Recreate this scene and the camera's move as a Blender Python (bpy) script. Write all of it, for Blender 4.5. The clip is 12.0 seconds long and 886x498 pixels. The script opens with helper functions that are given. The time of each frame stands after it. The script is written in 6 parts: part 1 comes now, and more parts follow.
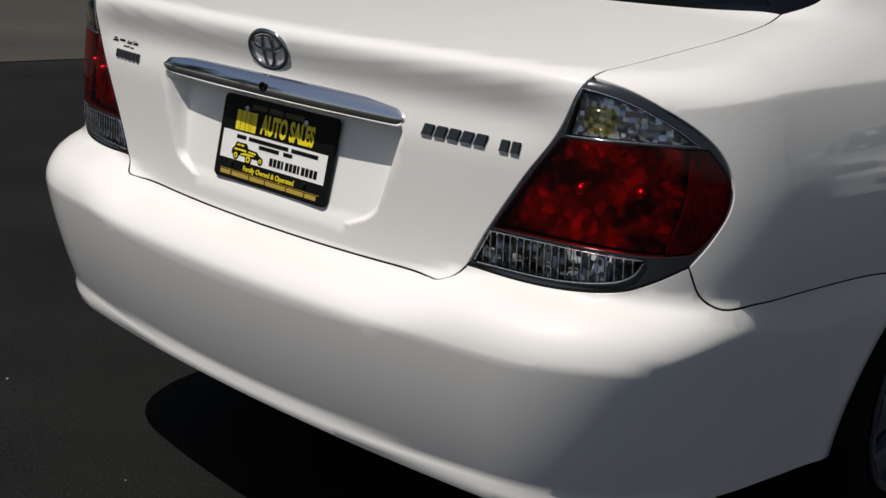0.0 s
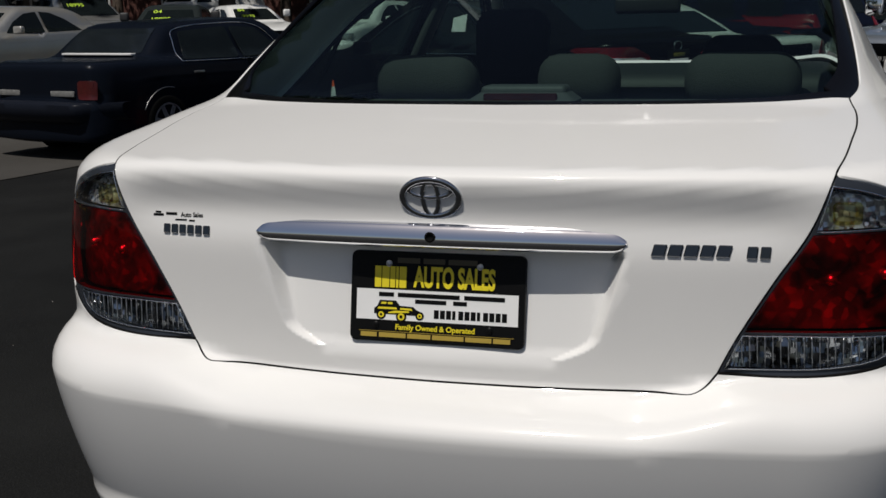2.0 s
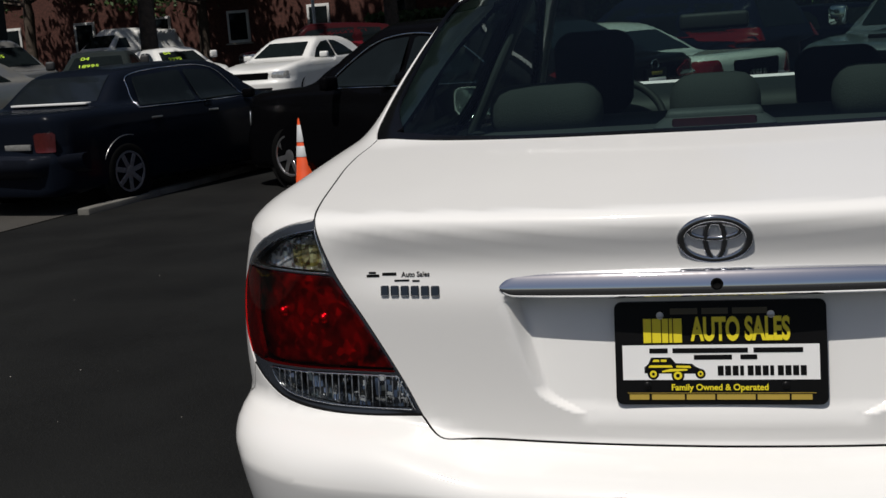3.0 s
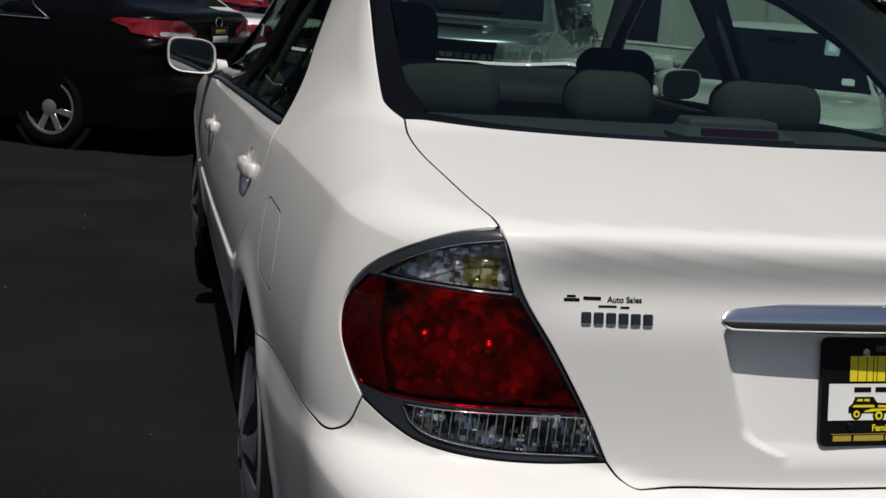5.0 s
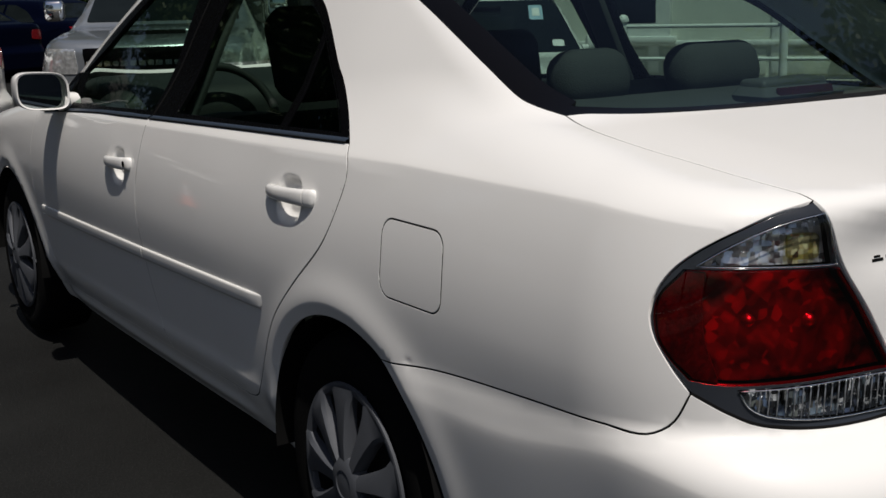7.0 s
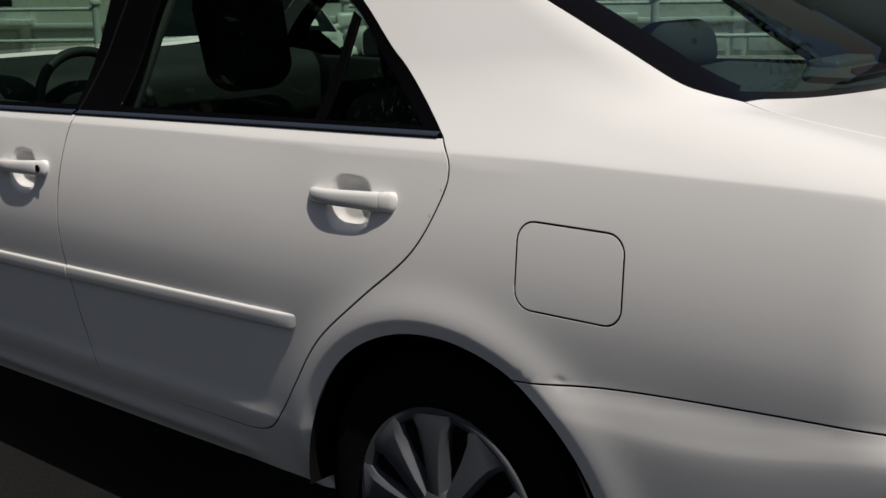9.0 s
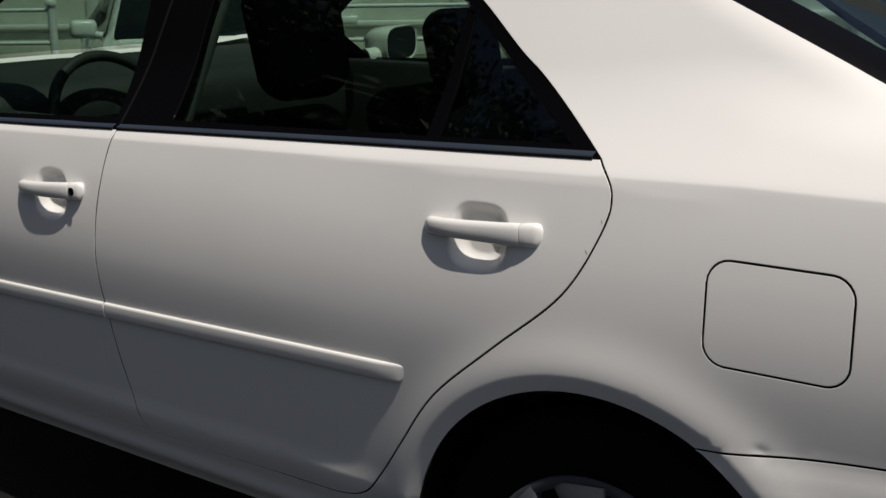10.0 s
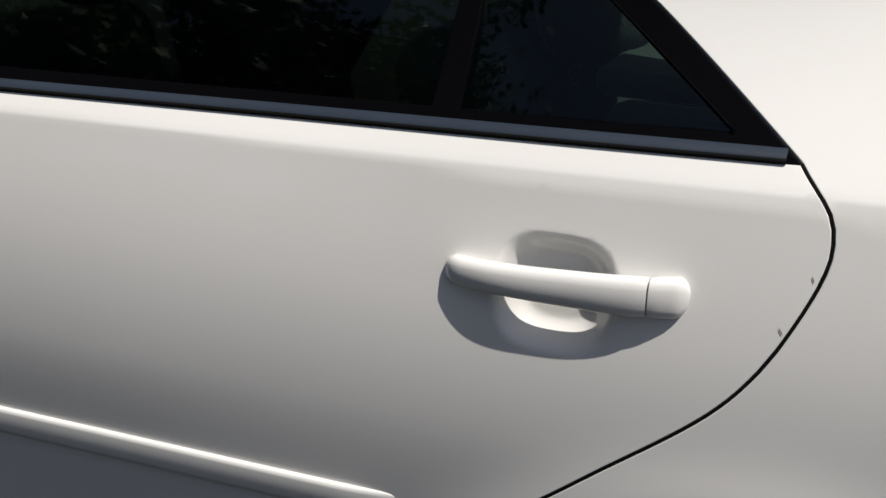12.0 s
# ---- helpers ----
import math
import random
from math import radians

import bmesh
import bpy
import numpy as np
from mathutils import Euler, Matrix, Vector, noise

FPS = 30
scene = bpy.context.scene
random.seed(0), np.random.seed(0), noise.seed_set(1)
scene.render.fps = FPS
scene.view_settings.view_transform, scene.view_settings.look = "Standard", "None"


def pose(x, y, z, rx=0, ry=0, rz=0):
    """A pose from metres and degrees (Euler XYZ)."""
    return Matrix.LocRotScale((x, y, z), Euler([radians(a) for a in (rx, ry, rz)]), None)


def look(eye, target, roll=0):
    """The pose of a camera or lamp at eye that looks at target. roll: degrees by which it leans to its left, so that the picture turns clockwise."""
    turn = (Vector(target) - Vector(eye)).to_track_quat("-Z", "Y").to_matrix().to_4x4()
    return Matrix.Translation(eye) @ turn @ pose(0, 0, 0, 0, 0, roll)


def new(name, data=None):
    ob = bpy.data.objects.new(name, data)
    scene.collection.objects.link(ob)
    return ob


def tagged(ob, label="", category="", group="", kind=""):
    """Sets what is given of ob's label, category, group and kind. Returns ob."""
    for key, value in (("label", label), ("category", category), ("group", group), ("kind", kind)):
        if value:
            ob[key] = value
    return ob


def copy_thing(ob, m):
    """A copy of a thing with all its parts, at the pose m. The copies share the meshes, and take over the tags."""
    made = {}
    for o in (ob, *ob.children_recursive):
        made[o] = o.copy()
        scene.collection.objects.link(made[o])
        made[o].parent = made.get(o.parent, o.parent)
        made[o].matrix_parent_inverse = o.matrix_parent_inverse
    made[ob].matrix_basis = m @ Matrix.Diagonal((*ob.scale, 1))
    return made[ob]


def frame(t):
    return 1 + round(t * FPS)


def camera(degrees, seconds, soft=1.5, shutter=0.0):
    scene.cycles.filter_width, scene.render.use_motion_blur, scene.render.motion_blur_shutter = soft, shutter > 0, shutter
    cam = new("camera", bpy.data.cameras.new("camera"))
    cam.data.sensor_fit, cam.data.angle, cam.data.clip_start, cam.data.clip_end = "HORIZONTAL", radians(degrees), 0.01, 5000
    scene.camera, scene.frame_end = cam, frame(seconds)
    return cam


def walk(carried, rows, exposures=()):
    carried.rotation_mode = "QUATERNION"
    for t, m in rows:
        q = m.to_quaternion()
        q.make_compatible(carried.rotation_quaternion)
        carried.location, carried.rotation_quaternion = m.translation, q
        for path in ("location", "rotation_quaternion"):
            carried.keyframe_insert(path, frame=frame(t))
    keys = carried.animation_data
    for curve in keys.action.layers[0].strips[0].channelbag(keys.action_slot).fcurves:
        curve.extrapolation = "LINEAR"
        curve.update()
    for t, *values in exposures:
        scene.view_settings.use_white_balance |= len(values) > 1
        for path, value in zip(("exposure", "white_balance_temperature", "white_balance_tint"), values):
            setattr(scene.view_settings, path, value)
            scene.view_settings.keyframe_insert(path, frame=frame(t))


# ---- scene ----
from mathutils.geometry import delaunay_2d_cdt

cam = camera(40.9, 12.0)
PATH = [
    (0, (1.601, -1.207, 1.192), (0.335, 0.236, 0.629), 3.9),
    (0.5, (1.32, -1.329, 1.22), (0.184, 0.23, 0.69), 4.0),
    (1, (1.067, -1.584, 1.236), (0.186, 0.152, 0.78), -0.2),
    (1.5, (0.861, -1.679, 1.224), (0.09, 0.131, 0.868), -1.3),
    (2, (0.59, -1.703, 1.23), (0.006, 0.168, 0.831), -1.3),
    (2.5, (0.299, -1.742, 1.236), (-0.185, 0.153, 0.821), -2.9),
    (3, (0.012, -1.599, 1.242), (-0.449, 0.315, 0.887), -4.2),
    (3.5, (-0.262, -1.493, 1.228), (-0.595, 0.441, 0.843), -1.4),
    (3.7, (-0.383, -1.495, 1.224), (-0.595, 0.456, 0.836), -1.8),
    (5.3, (-1.238, -1.232, 1.270), (-0.637, 0.626, 0.837), 3.2),
    (5.5, (-1.335, -1.227, 1.273), (-0.697, 0.626, 0.877), 0.1),
    (6, (-1.501, -1.115, 1.249), (-0.784, 0.705, 0.834), -0.6),
    (6.5, (-1.678, -0.968, 1.264), (-0.826, 0.795, 0.856), 1.0),
    (7, (-1.886, -0.855, 1.253), (-0.839, 0.795, 0.826), -1.5),
    (7.2, (-1.967, -0.817, 1.251), (-0.871, 0.791, 0.791), 0.0),
    (8.8, (-2.283, -0.198, 1.308), (-0.837, 1.103, 0.843), -2.4),
    (9, (-2.326, -0.145, 1.259), (-0.858, 1.129, 0.788), -0.9),
    (9.5, (-2.299, 0.059, 1.237), (-0.839, 1.328, 0.729), -2.5),
    (10, (-2.268, 0.308, 1.245), (-0.74, 1.51, 0.774), -0.9),
    (10.5, (-2.303, 0.537, 1.259), (-0.708, 1.641, 0.773), -1.0),
    (11, (-2.251, 0.681, 1.208), (-0.542, 1.58, 0.686), -0.6),
    (11.5, (-2.015, 0.928, 1.29), (-0.292, 1.681, 0.608), 1.8),
    (12, (-1.758, 1.077, 1.241), (-0.038, 1.796, 0.518), 1.1),
]
walk(cam, [(t, look(eye, target, roll)) for t, eye, target, roll in PATH], [(0, -0.43, 6450, 12), (0.5, -0.63, 6400, 12), (1, -0.61, 6350, 12), (2, -0.61, 6330, 12), (3.5, -0.47, 6330, 12), (5.5, -0.55, 6380, 12), (7, -0.34, 6430, 13), (9, -0.37, 6530, 13), (9.5, -0.19, 6550, 13), (10, -0.25, 6550, 13), (10.5, -0.19, 6530, 13), (11, -0.05, 6490, 12), (11.5, 0.05, 6450, 12), (12, -0.03, 6430, 12)])

# ---- light ----
SUN_WAY = Vector((0.145, 0.43, -1.0))
world = bpy.data.worlds.new("sky")
scene.world = world
world.use_nodes = True
sky = world.node_tree.nodes.new("ShaderNodeTexSky")
sky.sky_type, sky.sun_disc = "NISHITA", False
sky.dust_density = 2.0
sky.sun_elevation, sky.sun_rotation = radians(65.6), radians(198.6)
world.node_tree.nodes["Background"].inputs["Strength"].default_value = 0.063
world.node_tree.links.new(sky.outputs["Color"], world.node_tree.nodes["Background"].inputs["Color"])
sun = new("sun", bpy.data.lights.new("sun", "SUN"))
sun.data.energy, sun.data.angle, sun.data.color = 4.9, radians(0.53), (1.0, 0.95, 0.86)
sun.matrix_world = look(-10 * SUN_WAY, (0, 0, 0))

# ---- materials ----


def nodes_of(name):
    m = bpy.data.materials.new(name)
    m.use_nodes = True
    return m, m.node_tree.nodes, m.node_tree.links, m.node_tree.nodes["Principled BSDF"]


def surface(name, color, rough=0.5, metal=0.0, coat=0.0, vary=0.12, size=6.0, grain=0.0, grain_size=80.0, spec=0.5, spots=0.0, coat_rough=0.03):
    """A surface with soft mottling, finer grain in its roughness and, where asked for, relief."""
    m, nodes, links, b = nodes_of(name)
    b.inputs["Metallic"].default_value = metal
    b.inputs["Coat Weight"].default_value = coat
    b.inputs["Coat Roughness"].default_value = coat_rough
    b.inputs["Specular IOR Level"].default_value = spec
    where = nodes.new("ShaderNodeTexCoord")
    big = nodes.new("ShaderNodeTexNoise")
    big.inputs["Scale"].default_value, big.inputs["Detail"].default_value = size, 4
    fine = nodes.new("ShaderNodeTexNoise")
    fine.inputs["Scale"].default_value, fine.inputs["Detail"].default_value = grain_size, 3
    for n in (big, fine):
        links.new(where.outputs["Object"], n.inputs["Vector"])
    mix = nodes.new("ShaderNodeMix")
    mix.data_type = "RGBA"
    mix.inputs[6].default_value = (*[c * (1 - vary) for c in color], 1)
    mix.inputs[7].default_value = (*[min(c * (1 + vary), 1) for c in color], 1)
    span = nodes.new("ShaderNodeMapRange")
    span.inputs[1].default_value, span.inputs[2].default_value = 0.3, 0.7
    links.new(big.outputs["Fac"], span.inputs[0])
    links.new(span.outputs[0], mix.inputs[0])
    out = mix.outputs[2]
    if spots:
        speck = nodes.new("ShaderNodeMix")
        speck.data_type = "RGBA"
        cut = nodes.new("ShaderNodeMapRange")
        cut.inputs[1].default_value, cut.inputs[2].default_value = 0.45, 0.62
        cut.inputs[4].default_value = spots
        links.new(fine.outputs["Fac"], cut.inputs[0])
        links.new(cut.outputs[0], speck.inputs[0])
        links.new(out, speck.inputs[6])
        speck.inputs[7].default_value = (*[min(c * 2.4 + 0.02, 1) for c in color], 1)
        out = speck.outputs[2]
    links.new(out, b.inputs["Base Color"])
    worn = nodes.new("ShaderNodeMapRange")
    worn.inputs[3].default_value, worn.inputs[4].default_value = max(rough - 0.06, 0.01), min(rough + 0.06, 1)
    links.new(fine.outputs["Fac"], worn.inputs[0])
    links.new(worn.outputs[0], b.inputs["Roughness"])
    if grain:
        bump = nodes.new("ShaderNodeBump")
        bump.inputs["Strength"].default_value, bump.inputs["Distance"].default_value = grain, 0.004
        links.new(fine.outputs["Fac"], bump.inputs["Height"])
        links.new(bump.outputs["Normal"], b.inputs["Normal"])
    return m


def pane(name, tint, gloss=0.02):
    """Thin glass or lens: it lets tinted light through and mirrors by its angle."""
    m, nodes, links, b = nodes_of(name)
    nodes.remove(b)
    clear, shine = nodes.new("ShaderNodeBsdfTransparent"), nodes.new("ShaderNodeBsdfGlossy")
    clear.inputs["Color"].default_value = (*tint, 1)
    shine.inputs["Roughness"].default_value = gloss
    facing = nodes.new("ShaderNodeLayerWeight")
    facing.inputs["Blend"].default_value = 0.5
    steep = nodes.new("ShaderNodeMath")
    steep.operation = "POWER"
    steep.inputs[1].default_value = 4.5
    angle = nodes.new("ShaderNodeMath")
    angle.operation = "MULTIPLY_ADD"
    angle.inputs[1].default_value, angle.inputs[2].default_value = 0.55, 0.04
    links.new(facing.outputs["Facing"], steep.inputs[0])
    links.new(steep.outputs[0], angle.inputs[0])
    mix = nodes.new("ShaderNodeMixShader")
    links.new(angle.outputs[0], mix.inputs[0])
    links.new(clear.outputs[0], mix.inputs[1])
    links.new(shine.outputs[0], mix.inputs[2])
    links.new(mix.outputs[0], nodes["Material Output"].inputs["Surface"])
    return m


def facets(name, color, size, rough=0.1, metal=1.0, relief=0.6, forms=10.0, low=0.3, blocky=False):
    """Mirror metal pressed into small facets; broad noise paints soft reflections into its tone."""
    m, nodes, links, b = nodes_of(name)
    b.inputs["Metallic"].default_value, b.inputs["Roughness"].default_value = metal, rough
    where = nodes.new("ShaderNodeTexCoord")
    cells = nodes.new("ShaderNodeTexVoronoi")
    cells.inputs["Scale"].default_value = size
    if blocky:
        cells.distance = "CHEBYCHEV"
        cells.inputs["Randomness"].default_value = 0.55
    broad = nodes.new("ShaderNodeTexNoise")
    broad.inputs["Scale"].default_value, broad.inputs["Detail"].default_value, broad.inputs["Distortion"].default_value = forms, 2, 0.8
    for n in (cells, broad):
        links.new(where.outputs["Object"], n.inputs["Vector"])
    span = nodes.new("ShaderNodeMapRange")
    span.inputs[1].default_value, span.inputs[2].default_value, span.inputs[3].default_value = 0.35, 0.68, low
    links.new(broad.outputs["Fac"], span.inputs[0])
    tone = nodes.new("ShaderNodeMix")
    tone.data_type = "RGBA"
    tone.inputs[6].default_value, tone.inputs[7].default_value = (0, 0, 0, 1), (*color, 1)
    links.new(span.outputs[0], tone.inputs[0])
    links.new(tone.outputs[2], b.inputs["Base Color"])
    # each facet leans its own way
    lean = nodes.new("ShaderNodeVectorMath")
    lean.operation = "SUBTRACT"
    lean.inputs[1].default_value = (0.5, 0.5, 0.5)
    links.new(cells.outputs["Color"], lean.inputs[0])
    scaled = nodes.new("ShaderNodeVectorMath")
    scaled.operation = "SCALE"
    scaled.inputs["Scale"].default_value = relief
    links.new(lean.outputs[0], scaled.inputs[0])
    shape = nodes.new("ShaderNodeNewGeometry")
    total = nodes.new("ShaderNodeVectorMath")
    links.new(shape.outputs["Normal"], total.inputs[0])
    links.new(scaled.outputs[0], total.inputs[1])
    unit = nodes.new("ShaderNodeVectorMath")
    unit.operation = "NORMALIZE"
    links.new(total.outputs[0], unit.inputs[0])
    links.new(unit.outputs[0], b.inputs["Normal"])
    return m


PEARL = surface("pearl_white_paint", (0.795, 0.787, 0.760), 0.45, coat=0.85, vary=0.015, size=2.5, grain_size=30, spec=0.2, coat_rough=0.05)
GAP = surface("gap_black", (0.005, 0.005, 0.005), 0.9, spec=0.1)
RUBBER = surface("rubber_black", (0.0055, 0.0055, 0.0055), 0.9, grain=0.2, grain_size=120, spec=0.06)
TRIM = surface("trim_black", (0.0025, 0.0025, 0.003), 0.28, vary=0.05, spec=0.02)
# black belt rubber with the sky's blue sheen put into its colour
BELT = surface("belt_rubber", (0.026, 0.035, 0.050), 0.34, vary=0.08, spec=0.4)
CERAMIC = surface("glass_border_black", (0.004, 0.004, 0.005), 0.15, vary=0.0, spec=0.12)
BADGE = surface("dark_chrome", (0.11, 0.115, 0.125), 0.18, metal=1.0, vary=0.05)
CHROME = surface("chrome", (0.86, 0.87, 0.89), 0.05, metal=1.0, vary=0.02)
STEEL = surface("dull_steel", (0.5, 0.5, 0.5), 0.35, metal=1.0)
# hubcap silver, darkened and blued for the shade inside the wheel arch
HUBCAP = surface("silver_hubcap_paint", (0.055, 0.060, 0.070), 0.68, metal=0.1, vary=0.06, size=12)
BEZEL = surface("lamp_bezel", (0.026, 0.030, 0.037), 0.14, spec=0.45)
BADGE_CHROME = surface("dark_badge_chrome", (0.46, 0.47, 0.50), 0.10, metal=1.0, vary=0.06)
GLASS = pane("tinted_window_glass", (0.46, 0.58, 0.51))
BACK_GLASS = pane("tinted_rear_glass", (0.50, 0.62, 0.59))
MIRROR = surface("mirror_silver", (0.36, 0.40, 0.40), 0.02, metal=1.0, vary=0.0)
RED_LENS = pane("red_lens", (0.90, 0.006, 0.014), 0.02)
CLEAR_LENS = pane("clear_lens", (0.88, 0.9, 0.9), 0.02)
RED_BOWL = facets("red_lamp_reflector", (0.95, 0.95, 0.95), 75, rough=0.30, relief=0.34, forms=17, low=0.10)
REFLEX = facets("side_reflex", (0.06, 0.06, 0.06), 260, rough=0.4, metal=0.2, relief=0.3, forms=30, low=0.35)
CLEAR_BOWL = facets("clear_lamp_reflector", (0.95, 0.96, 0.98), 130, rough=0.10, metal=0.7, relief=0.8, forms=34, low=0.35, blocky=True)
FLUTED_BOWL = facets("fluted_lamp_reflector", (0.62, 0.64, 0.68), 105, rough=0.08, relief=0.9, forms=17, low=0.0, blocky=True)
RIB = surface("clear_rib", (0.30, 0.31, 0.33), 0.12, metal=0.6, vary=0.15, size=60)
AMBER = pane("amber_bulb", (0.86, 0.82, 0.56), 0.04)
FABRIC = surface("grey_seat_fabric", (0.048, 0.051, 0.047), 0.9, vary=0.1, grain=0.4, grain_size=240)
# front seats: the fabric's colour is darkened for the cabin shade
SHADED_SEAT = surface("dark_seat_fabric", (0.020, 0.021, 0.021), 0.95, vary=0.15, grain=0.4, grain_size=240, spec=0.1)
DARK_PLASTIC = surface("charcoal_plastic", (0.028, 0.029, 0.030), 0.6, grain=0.2, grain_size=200)
GREY_PLASTIC = surface("grey_plastic", (0.075, 0.078, 0.075), 0.6, grain=0.2, grain_size=200)
INK = surface("plate_black", (0.006, 0.006, 0.006), 0.35, vary=0.0, spec=0.12)
YELLOW = surface("plate_yellow", (0.80, 0.66, 0.02), 0.4, vary=0.04)
AMBER_INK = surface("plate_gold", (0.42, 0.30, 0.05), 0.4, vary=0.04)
FADED_INK = surface("faded_gold", (0.05, 0.038, 0.012), 0.4, vary=0.1)
PALE_BLUE = surface("pale_blue_paper", (0.35, 0.50, 0.62), 0.6, vary=0.05)
WHITE_INK = surface("plate_white", (0.85, 0.85, 0.83), 0.35, vary=0.03)
ASPHALT = surface("asphalt", (0.0054, 0.0056, 0.0052), 0.75, vary=0.55, size=1.3, grain=0.7, grain_size=160, spots=0.16, spec=0.17)
ROAD = surface("worn_road_asphalt", (0.045, 0.042, 0.037), 0.9, vary=0.25, size=0.5, grain=0.6, grain_size=120, spots=0.15, spec=0.25)
KERB = surface("kerb_concrete", (0.13, 0.125, 0.11), 0.9, vary=0.3, size=3, grain=0.6, grain_size=90)
CONCRETE = surface("concrete", (0.32, 0.30, 0.27), 0.9, vary=0.25, size=3, grain=0.6, grain_size=90)
ROAD_YELLOW = surface("road_yellow", (0.55, 0.36, 0.05), 0.8, vary=0.3, size=5, grain=0.4)
ROAD_WHITE = surface("road_white", (0.6, 0.6, 0.57), 0.8, vary=0.25, size=5, grain=0.4)
ORANGE = surface("cone_orange", (0.85, 0.10, 0.02), 0.5, vary=0.1)
BAND = surface("cone_reflective_band", (0.55, 0.56, 0.56), 0.45, vary=0.08)
BRICK = surface("brick", (0.09, 0.034, 0.025), 0.9, vary=0.4, size=9, grain=0.5)
SHOP_WALL = surface("shop_dark_paint", (0.030, 0.032, 0.030), 0.7, vary=0.2, size=2, grain=0.2)
BEIGE = surface("beige_render", (0.22, 0.20, 0.16), 0.85, vary=0.12, size=3, grain=0.3)
SIDING = surface("cream_siding", (0.62, 0.63, 0.56), 0.7, vary=0.07, size=3, grain=0.2)
WHITE_TRIM = surface("white_trim", (0.75, 0.76, 0.74), 0.5, vary=0.06)
DARK_GLASS = surface("dark_window", (0.008, 0.011, 0.012), 0.06, vary=0.1, spec=0.12)
ROOFING = surface("roof_shingle", (0.06, 0.055, 0.05), 0.9, vary=0.3, size=20, grain=0.6)
LEAF = surface("leaves", (0.045, 0.085, 0.02), 0.6, vary=0.5, size=1.2)
BARK = surface("bark", (0.08, 0.06, 0.045), 0.9, vary=0.3, size=8, grain=0.8)
LIME = surface("price_paint_lime", (0.55, 0.80, 0.05), 0.6, vary=0.1)
BRAKE_RED = surface("brake_lamp_red", (0.045, 0.006, 0.008), 0.2, vary=0.2, size=40)
TAIL_RED = surface("tail_lamp_red", (0.17, 0.005, 0.008), 0.12, coat=0.25, vary=0.2, size=40)
HEAD_CLEAR = surface("headlamp_clear", (0.62, 0.63, 0.62), 0.08, metal=0.6, coat=1.0, vary=0.35, size=30)
DULL_RED = surface("dull_tail_lamp", (0.06, 0.006, 0.006), 0.3, vary=0.2, size=40)
CLOUDY = surface("clouded_lens", (0.20, 0.20, 0.19), 0.4, vary=0.3, size=25)
AMBER_LAMP = surface("amber_marker", (0.55, 0.12, 0.01), 0.3, vary=0.1)
LACE = surface("grey_wheel_cover", (0.17, 0.17, 0.18), 0.5, metal=0.2, vary=0.3, size=40)
SKY_GLASS = surface("dark_sloping_glass", (0.010, 0.013, 0.016), 0.05, vary=0.1, spec=0.5)
ALLOY = surface("alloy_wheel", (0.55, 0.55, 0.56), 0.3, metal=0.9, vary=0.06)


def car_paint(name, color, metal=0.0, rough=0.3):
    deep = max(color) < 0.05
    return surface(name, color, rough, metal=metal, coat=0.03 if deep else 0.9, spec=0.04 if deep else 0.5, vary=0.05, size=2.0)


# ---- helpers for shapes ----


def mesh_of(name, verts, faces, material, normals=None, smooth=True):
    me = bpy.data.meshes.new(name)
    me.from_pydata([tuple(map(float, v)) for v in verts], [], [tuple(map(int, f)) for f in faces])
    me.materials.append(material)
    if smooth:
        me.polygons.foreach_set("use_smooth", [True] * len(me.polygons))
    if normals is not None:
        me.normals_split_custom_set_from_vertices([tuple(map(float, n)) for n in normals])
    me.update()
    return me


def under(ob, parent, label=""):
    if parent is not None:
        ob.parent = parent
    if label:
        ob["label"] = label
    return ob


def part(name, bm, material, parent=None, label="", smooth=None):
    """Links a bmesh as one mesh object under a thing or under a part."""
    me = bpy.data.meshes.new(name)
    bmesh.ops.recalc_face_normals(bm, faces=bm.faces)
    bm.to_mesh(me)
    bm.free()
    me.materials.append(material)
    if smooth is not None:
        me.polygons.foreach_set("use_smooth", [True] * len(me.polygons))
        if smooth < 180:
            me.set_sharp_from_angle(angle=radians(smooth))
    return under(new(name, me), parent, label)


def block(bm, sx, sy, sz, m=None, bevel=0.0, segments=2):
    """A bevelled box of that size about its centre, placed by m."""
    made = bmesh.ops.create_cube(bm, size=1.0, matrix=Matrix.Diagonal((sx, sy, sz, 1)))
    verts = made["verts"]
    if bevel:
        edges = list({e for v in verts for e in v.link_edges})
        grown = bmesh.ops.bevel(bm, geom=edges, offset=bevel, segments=segments, affect="EDGES", profile=0.5)
        verts = list({v for f in grown["faces"] for v in f.verts} | {v for v in verts if v.is_valid})
    if m is not None:
        bmesh.ops.transform(bm, matrix=m, verts=verts)
    return verts


def box(name, size, centre, material, parent=None, bevel=0.004, label="", turn=0.0, segments=2):
    bm = bmesh.new()
    block(bm, *size, pose(*centre, 0, 0, turn), bevel, segments)
    return part(name, bm, material, parent, label, 40)


def lathe(bm, profile, segments=40, m=None, caps=True):
    """Turns a profile of (radius, height) about z."""
    rings = []
    for r, h in profile:
        rings.append([bm.verts.new((r * math.cos(2 * math.pi * k / segments), r * math.sin(2 * math.pi * k / segments), h)) for k in range(segments)])
    for a, b in zip(rings, rings[1:]):
        for k in range(segments):
            bm.faces.new((a[k], a[(k + 1) % segments], b[(k + 1) % segments], b[k]))
    for ring, flip in ((rings[0], True), (rings[-1], False)) if caps else ():
        bm.faces.new(ring[::-1] if flip else ring)
    if m is not None:
        bmesh.ops.transform(bm, matrix=m, verts=[v for ring in rings for v in ring])
    return rings


